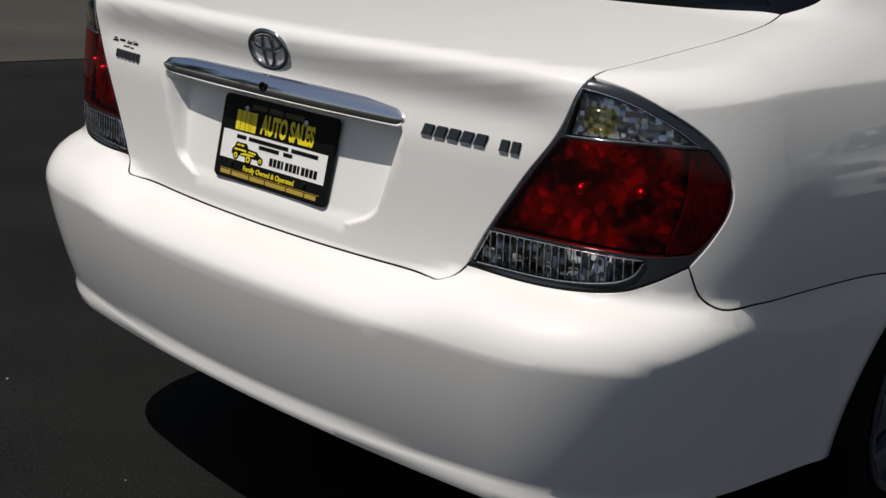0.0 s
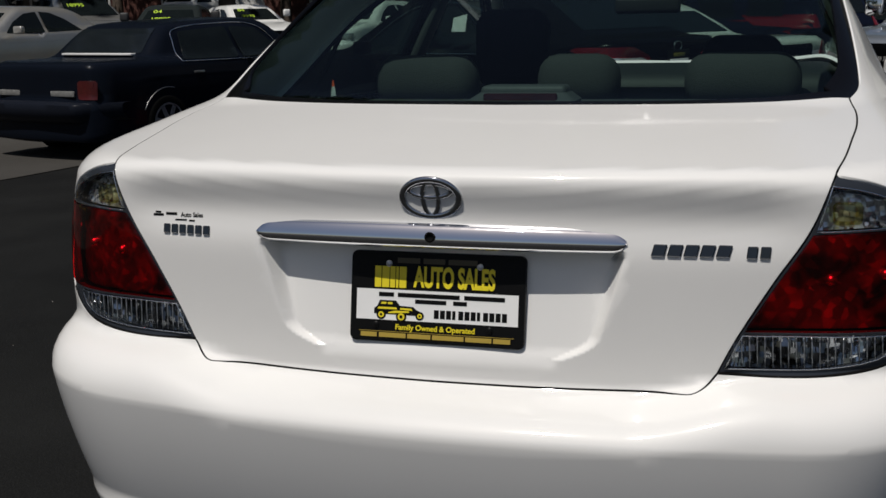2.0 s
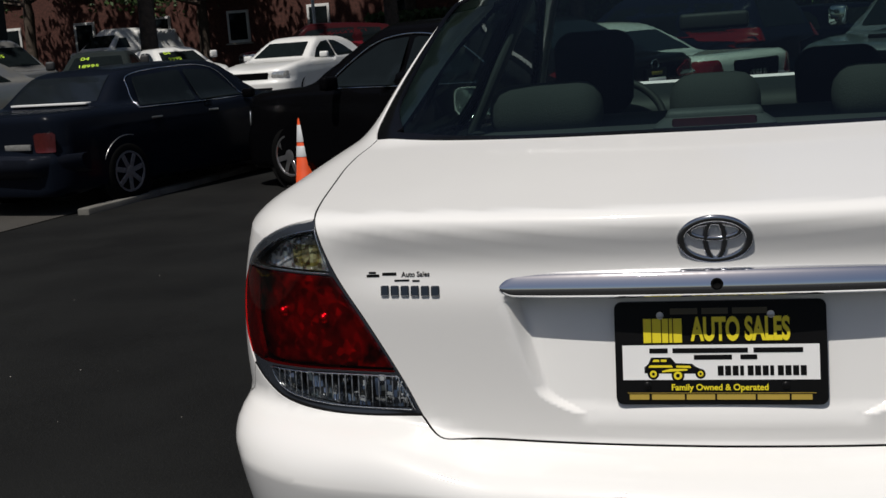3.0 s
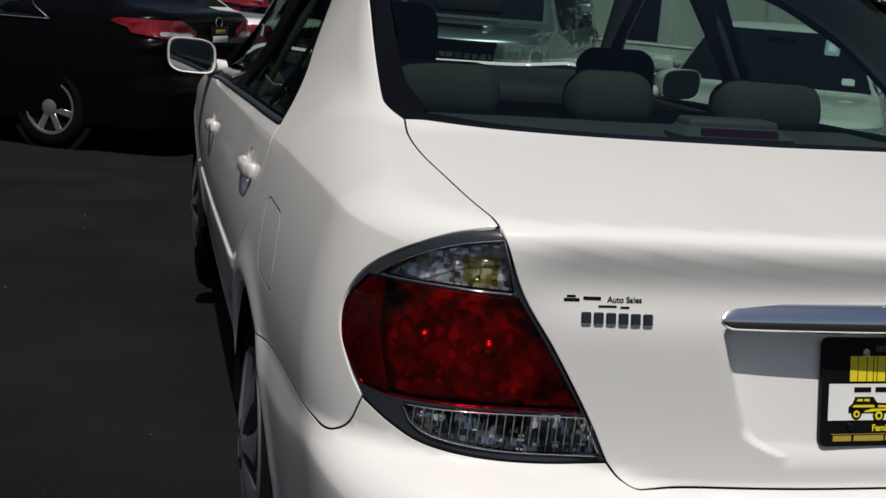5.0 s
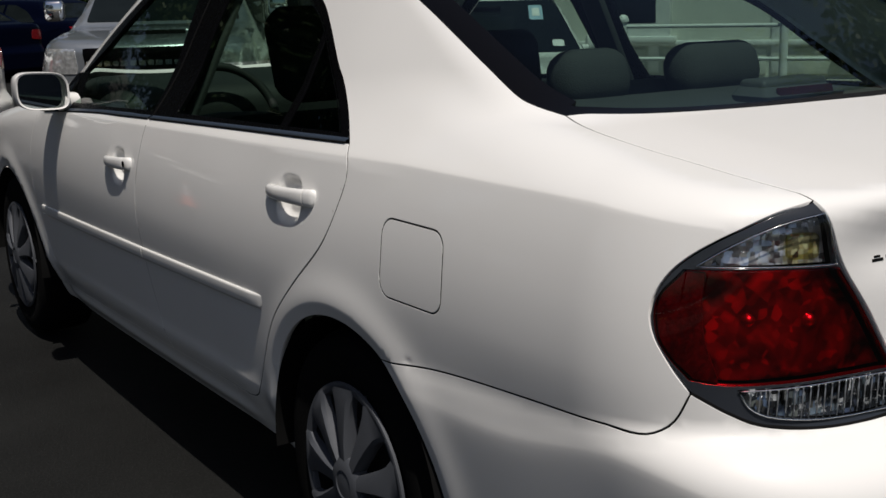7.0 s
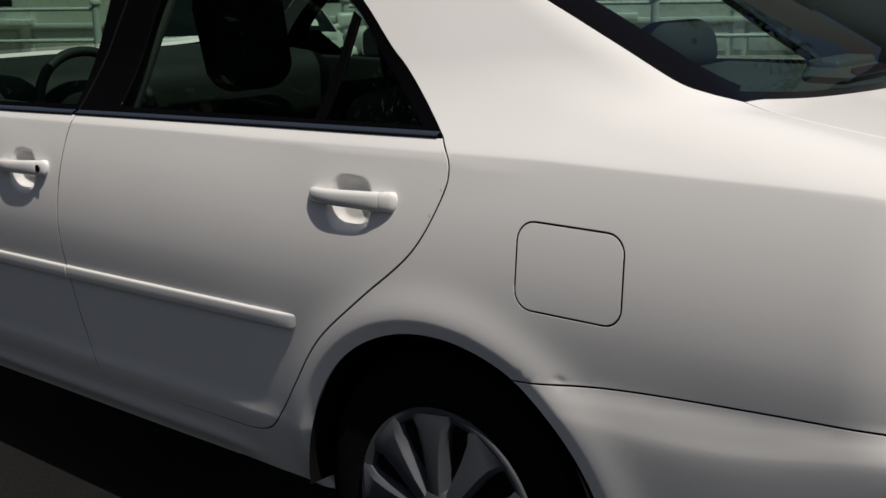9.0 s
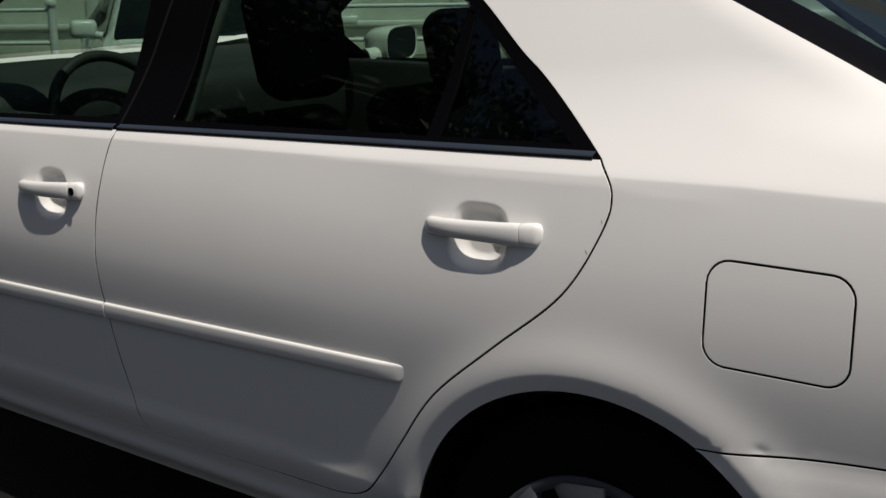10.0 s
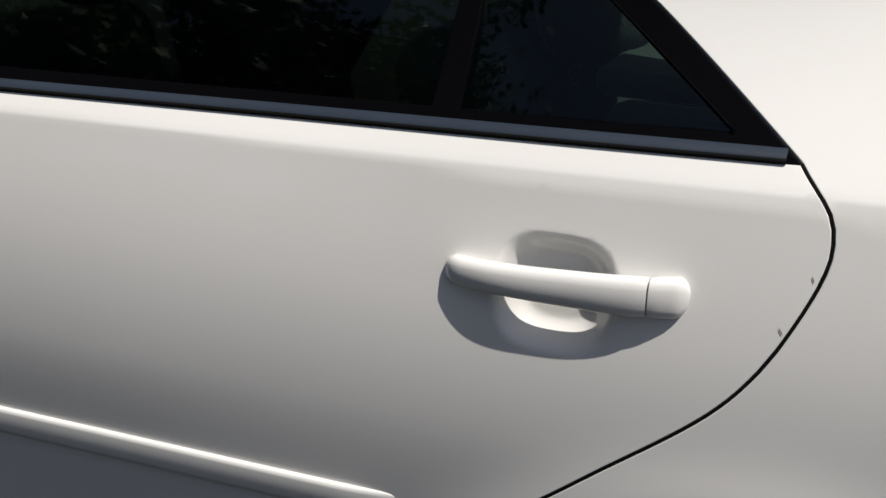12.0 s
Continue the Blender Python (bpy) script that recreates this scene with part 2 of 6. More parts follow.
def tube(bm, points, radius, sides=10, closed=False):
    """A round bar along points; radius is one number or one for each point."""
    points = [Vector(p) for p in points]
    count = len(points)
    radii = radius if isinstance(radius, (list, tuple)) else [radius] * count
    rings = []
    for k, p in enumerate(points):
        before = points[(k - 1) % count] if closed or k else p
        after = points[(k + 1) % count] if closed or k < count - 1 else p
        ahead = (after - before).normalized()
        side = ahead.cross((0, 0, 1))
        if side.length < 1e-3:
            side = ahead.cross((0, 1, 0))
        side.normalize()
        up = side.cross(ahead)
        rings.append([bm.verts.new(p + radii[k] * (math.cos(a) * side + math.sin(a) * up)) for a in (2 * math.pi * j / sides for j in range(sides))])
    pairs = list(zip(rings, rings[1:])) + ([(rings[-1], rings[0])] if closed else [])
    for a, b in pairs:
        for j in range(sides):
            bm.faces.new((a[j], a[(j + 1) % sides], b[(j + 1) % sides], b[j]))
    if not closed:
        bm.faces.new(rings[0][::-1])
        bm.faces.new(rings[-1])


def text_part(name, text, size, m, material, parent, label="", thick=0.0004, align="CENTER", bold=0.0):
    """Words in the built-in font, as a mesh."""
    cu = bpy.data.curves.new(name, "FONT")
    cu.body, cu.size, cu.extrude, cu.offset = text, size, thick, bold
    cu.align_x, cu.align_y = align, "CENTER"
    tmp = bpy.data.objects.new(name, cu)
    scene.collection.objects.link(tmp)
    me = bpy.data.meshes.new_from_object(tmp.evaluated_get(bpy.context.evaluated_depsgraph_get()))
    bpy.data.objects.remove(tmp)
    bpy.data.curves.remove(cu)
    me.materials.clear()
    me.materials.append(material)
    me.transform(m)
    return under(new(name, me), parent, label)


# ---- the skin of the white sedan: heading +y, tail near y = 0 ----
def smax(a, b, k):
    h = np.maximum(k - np.abs(a - b), 0) / k
    return np.maximum(a, b) + h * h * k / 4


def smin(a, b, k):
    return -smax(-a, -b, k)


def step(a, b, v):
    u = np.clip((v - a) / (b - a), 0, 1)
    return u * u * (3 - 2 * u)


HANDLES = ((1.349, 0.839), (2.427, 0.793))
REAR_HUB, FRONT_HUB = (1.145, 0.285), (3.845, 0.287)


def crease(y):
    """The height of the shoulder line."""
    return 0.949 - 0.026 * np.clip(y - 0.95, 0, 3) - 0.15 * np.clip(0.45 - y, 0, 1) ** 1.3


def bumper_crease(y):
    return 0.547 + 0.050 * np.exp(-(((y - 0.33) / 0.2) ** 2))


def flank(y, z):
    """Half the width of the lower body."""
    plan = 0.883 - 0.055 * np.clip((2.4 - y) / 2.4, 0, 2) ** 2.2 - 0.07 * np.clip((y - 2.6) / 2.2, 0, 2) ** 2.4
    pivot = 0.695 + 0.02 * step(1.3, 0.7, y)
    up, under_side = np.clip(z - pivot, 0, 1), np.clip(pivot - z, 0, 1)
    low = np.clip(0.362 - 0.012 * (y - 2) - z, 0, 1)
    lean = np.clip(z - crease(y), 0, 1)
    tuck = 1 - 0.8 * step(1.85, 1.5, y) * step(0.6, 0.8, y)
    out = plan - 0.70 * up * up - 0.34 * low * low / (low + 0.02) - (0.165 - 0.045 * (1 - tuck)) * under_side * under_side / (under_side + 0.12) - 0.58 * lean * lean / (lean + 0.005)
    for cy, cz in HANDLES:
        q = (np.abs((y - cy) / 0.055) ** 3.0 + np.abs((z - cz) / 0.052) ** 3.0) ** (1 / 3.0)
        out = out - 0.025 * step(1.03, 0.50, q)
    out = out - 0.0014 * np.exp(-(((y - 0.886) / 0.011) ** 2 + ((z - 0.608) / 0.008) ** 2))
    foot = 0.400 - 0.020 * (y - 2)
    out = out + 0.006 * step(foot, foot - 0.075, z) * step(1.52, 1.70, y) * step(3.40, 3.2, y)
    out = out + 0.009 * np.exp(-(((z - 0.248 + 0.012 * (y - 2)) / 0.024) ** 2)) * step(1.66, 1.80, y) * step(3.42, 3.3, y)
    return out + flare(y, z)


def flare(y, z):
    """The raised lip round the wheel arches."""
    out = 0 * y
    for hub in (REAR_HUB, FRONT_HUB):
        r = np.hypot(y - hub[0], z - hub[1])
        out = out + 0.010 * np.exp(-((np.clip(r - 0.372, 0, 1) / 0.05) ** 2)) - 0.25 * np.clip(0.372 - np.maximum(r, 0.33), 0, 1)
    return out


def recess_half(z):
    """Half the width of the hollow round the plate, with rounded lower corners."""
    return 0.260 + 0.30 * np.clip(z - 0.668, 0, 1) - 0.055 * np.clip((0.702 - z) / 0.042, 0, 1) ** 2


def recess(x, z):
    """The hollow of the boot lid round the plate, 0 to 1."""
    wide = recess_half(z)
    return step(wide + 0.011, wide - 0.011, x) * step(0.640, 0.682, z) * step(0.868 - 0.024 * (x / 0.32) ** 6, 0.848 - 0.024 * (x / 0.32) ** 6, z)


def upper(x, y, z):
    side = x - flank(y, z)
    face = 0.122 + 0.13 * x * x + 0.012 * np.exp(-(((z - 0.893) / 0.042) ** 2)) * step(0.66, 0.5, x)
    face = face + (0.010 + 0.220 * np.clip(z - 0.664, 0, 1)) * recess(x, z)
    rear = face - y
    deck = 0.974 + 0.145 * (y - 0.17) - 0.04 * np.clip(y - 0.6, 0, 3) ** 2 - 0.016 * (x / 0.75) ** 4
    hood = 1.03 - 0.055 * np.clip(y - 2.6, 0, 3) ** 2 - 0.08 * (x / 0.8) ** 4 - 0.045 * step(0.78, 0.45, x)
    top = z - (deck + (hood - deck) * step(2.9, 3.35, y))
    nose = y - (4.78 - 0.28 * x * x)
    return smax(smax(smax(side, rear, 0.23), top, 0.030 + 0.025 * step(0.25, 0.5, y)), nose, 0.25)


def bumper(x, y, z, up):
    d = z - bumper_crease(y)
    above, below = np.clip(d, 0, 1), np.clip(-d, 0, 1)
    shelf_fold = 0.34 * above * above / (above + 0.016)
    fold = shelf_fold + 0.15 * below + 0.40 * below * below
    plan = 0.842 + 0.020 * step(0.2, 0.95, y) + 0.5 * flare(y, z) * step(0.3, 0.7, y) - 0.8 * shelf_fold * (1 - 0.5 * step(0.3, 0.75, y)) - 0.14 * below * below / (below + 0.03)
    rear = 0.018 + fold - 0.010 * step(0.34, 0.31, z) + 0.13 * x * x - y
    shelf = 0.613 + 0.036 * step(0.32, 0.55, x) - 0.075 * np.clip(y - 0.3, 0, 2)
    over = z - shelf + 0.42 * up
    return smax(smax(smax(x - plan, rear, 0.25), over, 0.036), y - 1.3, 0.02)


def cabin(x, y, z):
    side = x - (0.787 - 0.47 * (np.maximum(z, 0.93) - 0.97) - 0.12 * np.clip(z - 0.97, 0, 1) ** 2 - 0.11 * np.clip(1.5 - y, 0, 2) ** 2 + 0.010 * step(1.75, 1.25, y) - 0.2 * np.clip(0.9 - y, 0, 1) ** 2 - 0.05 * np.clip(y - 2.2, 0, 3) ** 2)
    roof = z - (1.475 - 0.10 * x * x - 0.045 * (y - 2.3) ** 2)
    back = z - (1.034 + 0.50 * (y - 0.635 - 0.08 * x * x))
    screen = z - (1.0 + 0.56 * (3.5 - y - 0.12 * x * x))
    return smax(smax(smax(smax(side, back, 0.07), roof, 0.12), screen, 0.1), smax(0.62 - z, 0.5 - y, 0.1), 0.02)


def body(x, y, z):
    """Signed distance, roughly, to the skin of the car: below 0 inside."""
    x = np.abs(x)
    up = upper(x, y, z)
    return smin(smin(up, bumper(x, y, z, up), 0.014), cabin(x, y, z), 0.025 + 0.03 * step(0.75, 1.0, y))


def glasshouse(x, y, z):
    return cabin(np.abs(x), y, z)


def meet(eye, way, reach=3.0, skin=body, steps=240):
    """The first point of the skin along each ray."""
    eye, way = np.broadcast_arrays(np.asarray(eye, float), np.asarray(way, float))
    eye, way = eye.reshape(-1, 3), way.reshape(-1, 3)
    dist = np.linspace(0, reach, steps)
    p = eye[:, None] + way[:, None] * dist[None, :, None]
    inside = skin(p[..., 0], p[..., 1], p[..., 2]) < 0
    hit = inside.any(1)
    at = np.argmax(inside, 1)
    lo, hi = dist[np.maximum(at - 1, 0)], dist[at]
    for _ in range(26):
        mid = (lo + hi) / 2
        q = eye + way * mid[:, None]
        ins = skin(q[:, 0], q[:, 1], q[:, 2]) < 0
        hi, lo = np.where(ins, mid, hi), np.where(ins, lo, mid)
    out = eye + way * hi[:, None]
    out[~hit] = np.nan
    return out


def normals(p, skin=body, e=1e-3):
    d = np.stack([skin(*(p + e * a).T) - skin(*(p - e * a).T) for a in np.eye(3)], 1)
    return d / np.maximum(np.linalg.norm(d, axis=1, keepdims=True), 1e-12)


# ---- skins to panels ----


def spline(points, count=60):
    """A smooth curve through points (Catmull-Rom), evenly dense."""
    p = np.asarray(points, float)
    p = np.vstack([2 * p[0] - p[1], p, 2 * p[-1] - p[-2]])
    out = []
    each = max(count // (len(p) - 3), 2)
    for k in range(1, len(p) - 2):
        for u in np.linspace(0, 1, each, endpoint=False):
            a, b, c, d = p[k - 1], p[k], p[k + 1], p[k + 2]
            out.append(0.5 * (2 * b + (c - a) * u + (2 * a - 5 * b + 4 * c - d) * u * u + (3 * b - a - 3 * c + d) * u**3))
    out.append(p[-2])
    return np.array(out)


def even(points, gap):
    """The same line with points about gap apart."""
    p = np.asarray(points, float)
    run = np.r_[0, np.cumsum(np.linalg.norm(np.diff(p, axis=0), axis=1))]
    n = max(int(round(run[-1] / gap)), 1)
    at = np.linspace(0, run[-1], n + 1)
    return np.stack([np.interp(at, run, p[:, k]) for k in range(p.shape[1])], 1)


class View:
    """A way to look at a skin: from the side, the top, the rear, or out of a point inside."""

    def __init__(self, kind, centre=None, skin=None, reach=3.0):
        self.kind, self.centre, self.skin, self.reach = kind, np.array(centre if centre is not None else (0, 0, 0), float), skin or body, reach

    def flat(self, p):
        p = np.asarray(p, float)
        if self.kind == "side":
            return p[:, [1, 2]]
        if self.kind == "top":
            return p[:, [0, 1]]
        if self.kind in ("rear", "front"):
            return p[:, [0, 2]]
        d = (p - self.centre) * (1, -1 if self.kind == "ahead" else 1, 1)
        return np.stack([np.arctan2(d[:, 0], -d[:, 1]), np.arctan2(d[:, 2], np.hypot(d[:, 0], d[:, 1]))], 1)

    def lift(self, uv):
        uv = np.asarray(uv, float)
        u, v = uv[:, 0], uv[:, 1]
        o = np.zeros_like(u)
        if self.kind == "side":
            eye, way = np.stack([o - 1.3, u, v], 1), (1, 0, 0)
            reach = 1.2
        elif self.kind == "top":
            eye, way = np.stack([u, v, o + 2.2], 1), (0, 0, -1)
            reach = 2.2
        elif self.kind == "rear":
            eye, way = np.stack([u, o - 0.3, v], 1), (0, 1, 0)
            reach = 2.6
        elif self.kind == "front":
            eye, way = np.stack([u, o + 5.4, v], 1), (0, -1, 0)
            reach = 3.0
        else:
            way = np.stack([np.sin(u) * np.cos(v), -np.cos(u) * np.cos(v), np.sin(v)], 1)
            way = way * (1, -1 if self.kind == "ahead" else 1, 1)
            eye, way, reach = self.centre + self.reach * way, -way, self.reach
        out = np.concatenate([meet(e, w, reach, self.skin, 160) for e, w in zip(np.array_split(eye, max(len(eye) // 4000, 1)), np.array_split(np.broadcast_to(np.asarray(way, float), eye.shape), max(len(eye) // 4000, 1)))])
        return out

    def curve(self, points, gap=0.012, count=60):
        """A line drawn in this view, laid onto the skin."""
        p = self.lift(spline(points, count))
        return even(p[~np.isnan(p[:, 0])], gap)


def loop_of(*lines):
    """One closed line out of several, end to end."""
    out = []
    for line in (np.asarray(line, float).reshape(-1, 3) for line in lines):
        for p in line:
            if not out or np.linalg.norm(p - out[-1]) > 2e-3:
                out.append(p)
    if np.linalg.norm(out[0] - out[-1]) < 2e-3:
        out.pop()
    return np.array(out)


def contains(poly, pts):
    x, y = pts[:, 0], pts[:, 1]
    inside = np.zeros(len(pts), bool)
    for (x0, y0), (x1, y1) in zip(poly, np.roll(poly, -1, 0)):
        if y0 != y1:
            inside ^= ((y0 > y) != (y1 > y)) & (x < (x1 - x0) * (y - y0) / (y1 - y0) + x0)
    return inside


def edge_out(loop, view, hole=False):
    """The way out of a panel along its closed line, level with the skin."""
    n = normals(loop, view.skin)
    out = np.cross(np.roll(loop, -1, 0) - np.roll(loop, 1, 0), n)
    out /= np.maximum(np.linalg.norm(out, axis=1, keepdims=True), 1e-9)
    inward = contains(view.flat(loop), view.flat(loop + 0.002 * out)).mean() > 0.5
    return out if inward == hole else -out


def sheet_mesh(name, loop, view, gap=0.0, spacing=0.02, depth=0.014, lift=0.0, finer=(), holes=(), folds=()):
    """A panel of the skin inside a closed line, with a rounded, turned-in edge. finer: places (point, half width, spacing)."""
    skin = view.skin
    rings = []
    for line, hole in [(loop, False)] + [(h, True) for h in holes]:
        line = np.array(line)
        out = edge_out(line, view, hole)
        rings.append((line - gap * out, out))
    polys = [view.flat(line) for line, _ in rings]
    poly = polys[0]
    scale = np.linalg.norm(np.diff(rings[0][0], axis=0), axis=1).sum() / np.linalg.norm(np.diff(poly, axis=0), axis=1).sum()
    border = np.vstack(polys)
    grids = [(spacing, None, None)] + [(s, np.asarray(c, float), r) for c, r, s in finer]
    inner = []
    for step_size, centre, radius in grids:
        s = step_size / scale
        lo, hi = poly.min(0), poly.max(0)
        if centre is not None:
            c = view.flat(centre[None])[0]
            lo, hi = np.maximum(lo, c - radius / scale), np.minimum(hi, c + radius / scale)
        gx, gy = np.meshgrid(np.arange(lo[0], hi[0], s), np.arange(lo[1], hi[1], s * 0.87))
        gx = gx + (np.arange(gx.shape[0]) % 2)[:, None] * s / 2
        g = np.stack([gx.ravel(), gy.ravel()], 1)
        g = g[contains(poly, g)]
        for other in polys[1:]:
            g = g[~contains(other, g)]
        if centre is None:
            for _, c3, r in grids[1:]:
                c = view.flat(c3[None])[0]
                g = g[(np.abs(g - c) > r / scale).any(1)]
        if len(g):
            near = np.concatenate([np.min(np.linalg.norm(h[:, None] - border[None], axis=2), 1) for h in np.array_split(g, len(g) // 500 + 1)])
            g = g[near > 0.45 * s]
        inner.append(g)
    # rows of points along the folds of the skin
    rows = []
    for line in folds:
        row = view.flat(line)
        keep = contains(poly, row) & (np.min(np.linalg.norm(row[:, None] - border[None], axis=2), 1) > 0.004 / scale)
        for other in polys[1:]:
            keep &= ~contains(other, row)
        rows.append((row, keep))
    if rows:
        all_rows = np.vstack([row[keep] for row, keep in rows] + [np.full((1, 2), 1e3)])
        inner = [g[np.concatenate([np.min(np.linalg.norm(h[:, None] - all_rows[None], axis=2), 1) for h in np.array_split(g, len(g) // 400 + 1)]) > 0.4 * spacing / scale] if len(g) else g for g in inner]
        inner += [row[keep] for row, keep in rows]
    pts = np.vstack([border, *inner])
    edges, first = [], 0
    for p in polys:
        edges += [(first + k, first + (k + 1) % len(p)) for k in range(len(p))]
        first += len(p)
    made = delaunay_2d_cdt([Vector(p) for p in pts], edges, [], 1, 1e-7)
    flat = np.array([tuple(v) for v in made[0]])
    tris = np.array([tuple(f) for f in made[2]])
    tris = tris[contains(poly, flat[tris].mean(1))]
    for other in polys[1:]:
        tris = tris[~contains(other, flat[tris].mean(1))]
    verts = view.lift(flat)
    kept = len(flat) >= len(border) and np.allclose(flat[: len(border)], border, atol=1e-6)
    if kept:
        verts[: len(border)] = np.vstack([line for line, _ in rings])
    bad = np.isnan(verts[:, 0])
    tris = tris[~bad[tris].any(1)]
    verts[bad] = rings[0][0][0]
    vn = normals(verts, skin)
    a, b, c = verts[tris[:, 0]], verts[tris[:, 1]], verts[tris[:, 2]]
    wrong = (np.cross(b - a, c - a) * (vn[tris[:, 0]] + vn[tris[:, 1]] + vn[tris[:, 2]])).sum(1) < 0
    tris[wrong] = tris[wrong][:, ::-1]
    verts = verts + lift * vn
    faces = [tuple(f) for f in tris]
    if depth and kept:
        first = 0
        bend = min(0.0016, depth / 3)
        for line, out in rings:
            ring = len(line)
            edge, en = verts[first : first + ring], vn[first : first + ring]
            one = edge + 0.5 * bend * out - 0.5 * bend * en
            two = one + 0.3 * bend * out - depth * en
            base = len(verts)
            tilt = en + out
            verts = np.vstack([verts, one, two])
            vn = np.vstack([vn, tilt / np.maximum(np.linalg.norm(tilt, axis=1, keepdims=True), 1e-9), out])
            quads = [(p + k, p + (k + 1) % ring, q + (k + 1) % ring, q + k) for k in range(ring) for p, q in ((first, base), (base, base + ring))]
            f = quads[len(quads) // 2]
            if np.dot(np.cross(verts[f[1]] - verts[f[0]], verts[f[2]] - verts[f[0]]), vn[f[0]] + vn[f[2]]) < 0:
                quads = [q[::-1] for q in quads]
            faces += quads
            first += ring
    return verts, faces, vn


def sheet(name, loop, view, material, parent, label="", **how):
    verts, faces, vn = sheet_mesh(name, loop, view, **how)
    return under(new(name, mesh_of(name, verts, faces, material, vn)), parent, label)


def twin(ob, parent=None, label=""):
    """The mirrored part of the car's other side."""
    me = ob.data.copy()
    v = np.empty(len(me.vertices) * 3)
    me.vertices.foreach_get("co", v)
    v = v.reshape(-1, 3) * (-1, 1, 1)
    n = np.empty(len(me.corner_normals) * 3)
    me.corner_normals.foreach_get("vector", n)
    n = n.reshape(-1, 3) * (-1, 1, 1)
    faces = [tuple(p.vertices)[::-1] for p in me.polygons]
    mean = np.zeros_like(v)
    for p in me.polygons:
        for c in p.loop_indices:
            mean[me.loops[c].vertex_index] = n[c]
    made = mesh_of(ob.name.split(".")[0], v, faces, me.materials[0], mean)
    return under(new(ob.name.split(".")[0], made), parent or ob.parent, label or ob.get("label", ""))


def seam(name, line, parent, skin=None, radius=0.0052, sink=0.0055):
    """The dark joint behind a gap."""
    line = np.asarray(line)
    n = normals(line, skin or body)
    bm = bmesh.new()
    tube(bm, [tuple(p) for p in line - sink * n], radius, 6)
    return part(name, bm, GAP, parent, smooth=180)


# ---- the white sedan ----
OUT = View("sphere", (0, 1.0, 0.5))
LOW = View("sphere", (0, 1.0, 0.22))
SIDE, TOP, REAR = View("side"), View("top"), View("rear")
SIDE_GLASS = View("side", None, glasshouse)

car = tagged(new("sedan_car"), "pearl white four-door sedan parked on the asphalt lot", "car")


def arch(hub, start, end, radius=0.345):
    a = np.radians(np.linspace(start, end, 60))
    return np.stack([hub[0] + radius * np.cos(a), hub[1] + radius * np.sin(a)], 1)


def mirrored(line):
    return np.asarray(line) * (-1, 1, 1)


# lines of the left side that the panels share
belt_rear = SIDE.curve([(1.165, 0.968), (1.55, 0.957), (2.0, 0.943), (2.242, 0.935)])
belt_front = SIDE.curve([(2.242, 0.935), (2.5, 0.926), (2.7, 0.919), (3.05, 0.900), (3.36, 0.880)])
door_rear_edge = SIDE.curve([(1.165, 0.968), (1.133, 0.927), (1.140, 0.870), (1.196, 0.772), (1.312, 0.673), (1.430, 0.571), (1.510, 0.465), (1.563, 0.395), (1.612, 0.342), (1.680, 0.318), (1.80, 0.311)])
door_bottom_rear = SIDE.curve([(1.80, 0.311), (2.0, 0.304), (2.228, 0.297)])
door_bottom_front = SIDE.curve([(2.228, 0.297), (2.7, 0.282), (3.30, 0.265)])
door_middle = SIDE.curve([(2.242, 0.935), (2.259, 0.867), (2.277, 0.750), (2.284, 0.660), (2.276, 0.577), (2.263, 0.465), (2.240, 0.350), (2.228, 0.297)])
door_front_edge = SIDE.curve([(3.36, 0.880), (3.42, 0.74), (3.45, 0.56), (3.40, 0.38), (3.30, 0.265)])
arch_front = even(SIDE.lift(arch(REAR_HUB, -11, 118.5)), 0.012)
arch_back = even(SIDE.lift(arch(REAR_HUB, 118.5, 186)), 0.012)
bumper_side = SIDE.curve([tuple(SIDE.flat(arch_front[-1:])[0]), (0.78, 0.615), (0.57, 0.630), (0.38, 0.640)])
bumper_corner = SIDE.curve([(0.38, 0.640), (0.325, 0.640), (0.298, 0.648), (0.278, 0.668), (0.262, 0.707)])
lamp_low = REAR.curve([tuple(bumper_corner[-1][[0, 2]]), (-0.746, 0.679), (-0.701, 0.660), (-0.602, 0.650), (-0.463, 0.650)], 0.010)
lamp_outer = REAR.curve([tuple(bumper_corner[-1][[0, 2]]), (-0.802, 0.745), (-0.813, 0.792), (-0.808, 0.838), (-0.786, 0.884), (-0.746, 0.921), (-0.690, 0.950), (-0.630, 0.965)], 0.010)
lamp_inner = REAR.curve([(-0.630, 0.965), (-0.597, 0.880), (-0.546, 0.800), (-0.494, 0.712), (-0.463, 0.650)], 0.010)
lid_corner = REAR.curve([(-0.463, 0.650), (-0.447, 0.632), (-0.425, 0.621), (-0.395, 0.618)], 0.006)
lid_low = REAR.curve([(-0.395, 0.618), (-0.2, 0.615), (0.0, 0.614)])
lid_side = TOP.curve([(-0.658, 0.690), (-0.668, 0.60), (-0.667, 0.50), (-0.657, 0.40), (-0.645, 0.29), tuple(lamp_inner[0][:2])])
glass_low = TOP.curve([(-0.658, 0.690), (-0.50, 0.640), (-0.30, 0.612), (0.0, 0.602)])
glass_side = REAR.curve([tuple(glass_low[0][[0, 2]]), (-0.674, 1.058), (-0.679, 1.076), (-0.671, 1.135), (-0.656, 1.204), (-0.639, 1.262), (-0.610, 1.312), (-0.555, 1.345), (-0.48, 1.358)])
glass_top = REAR.curve([(-0.48, 1.358), (-0.25, 1.370), (0.0, 1.375)])
frame_rear = SIDE.curve([(1.165, 0.968), (1.300, 1.068), (1.360, 1.108), (1.460, 1.181), (1.556, 1.237), (1.75, 1.312)])
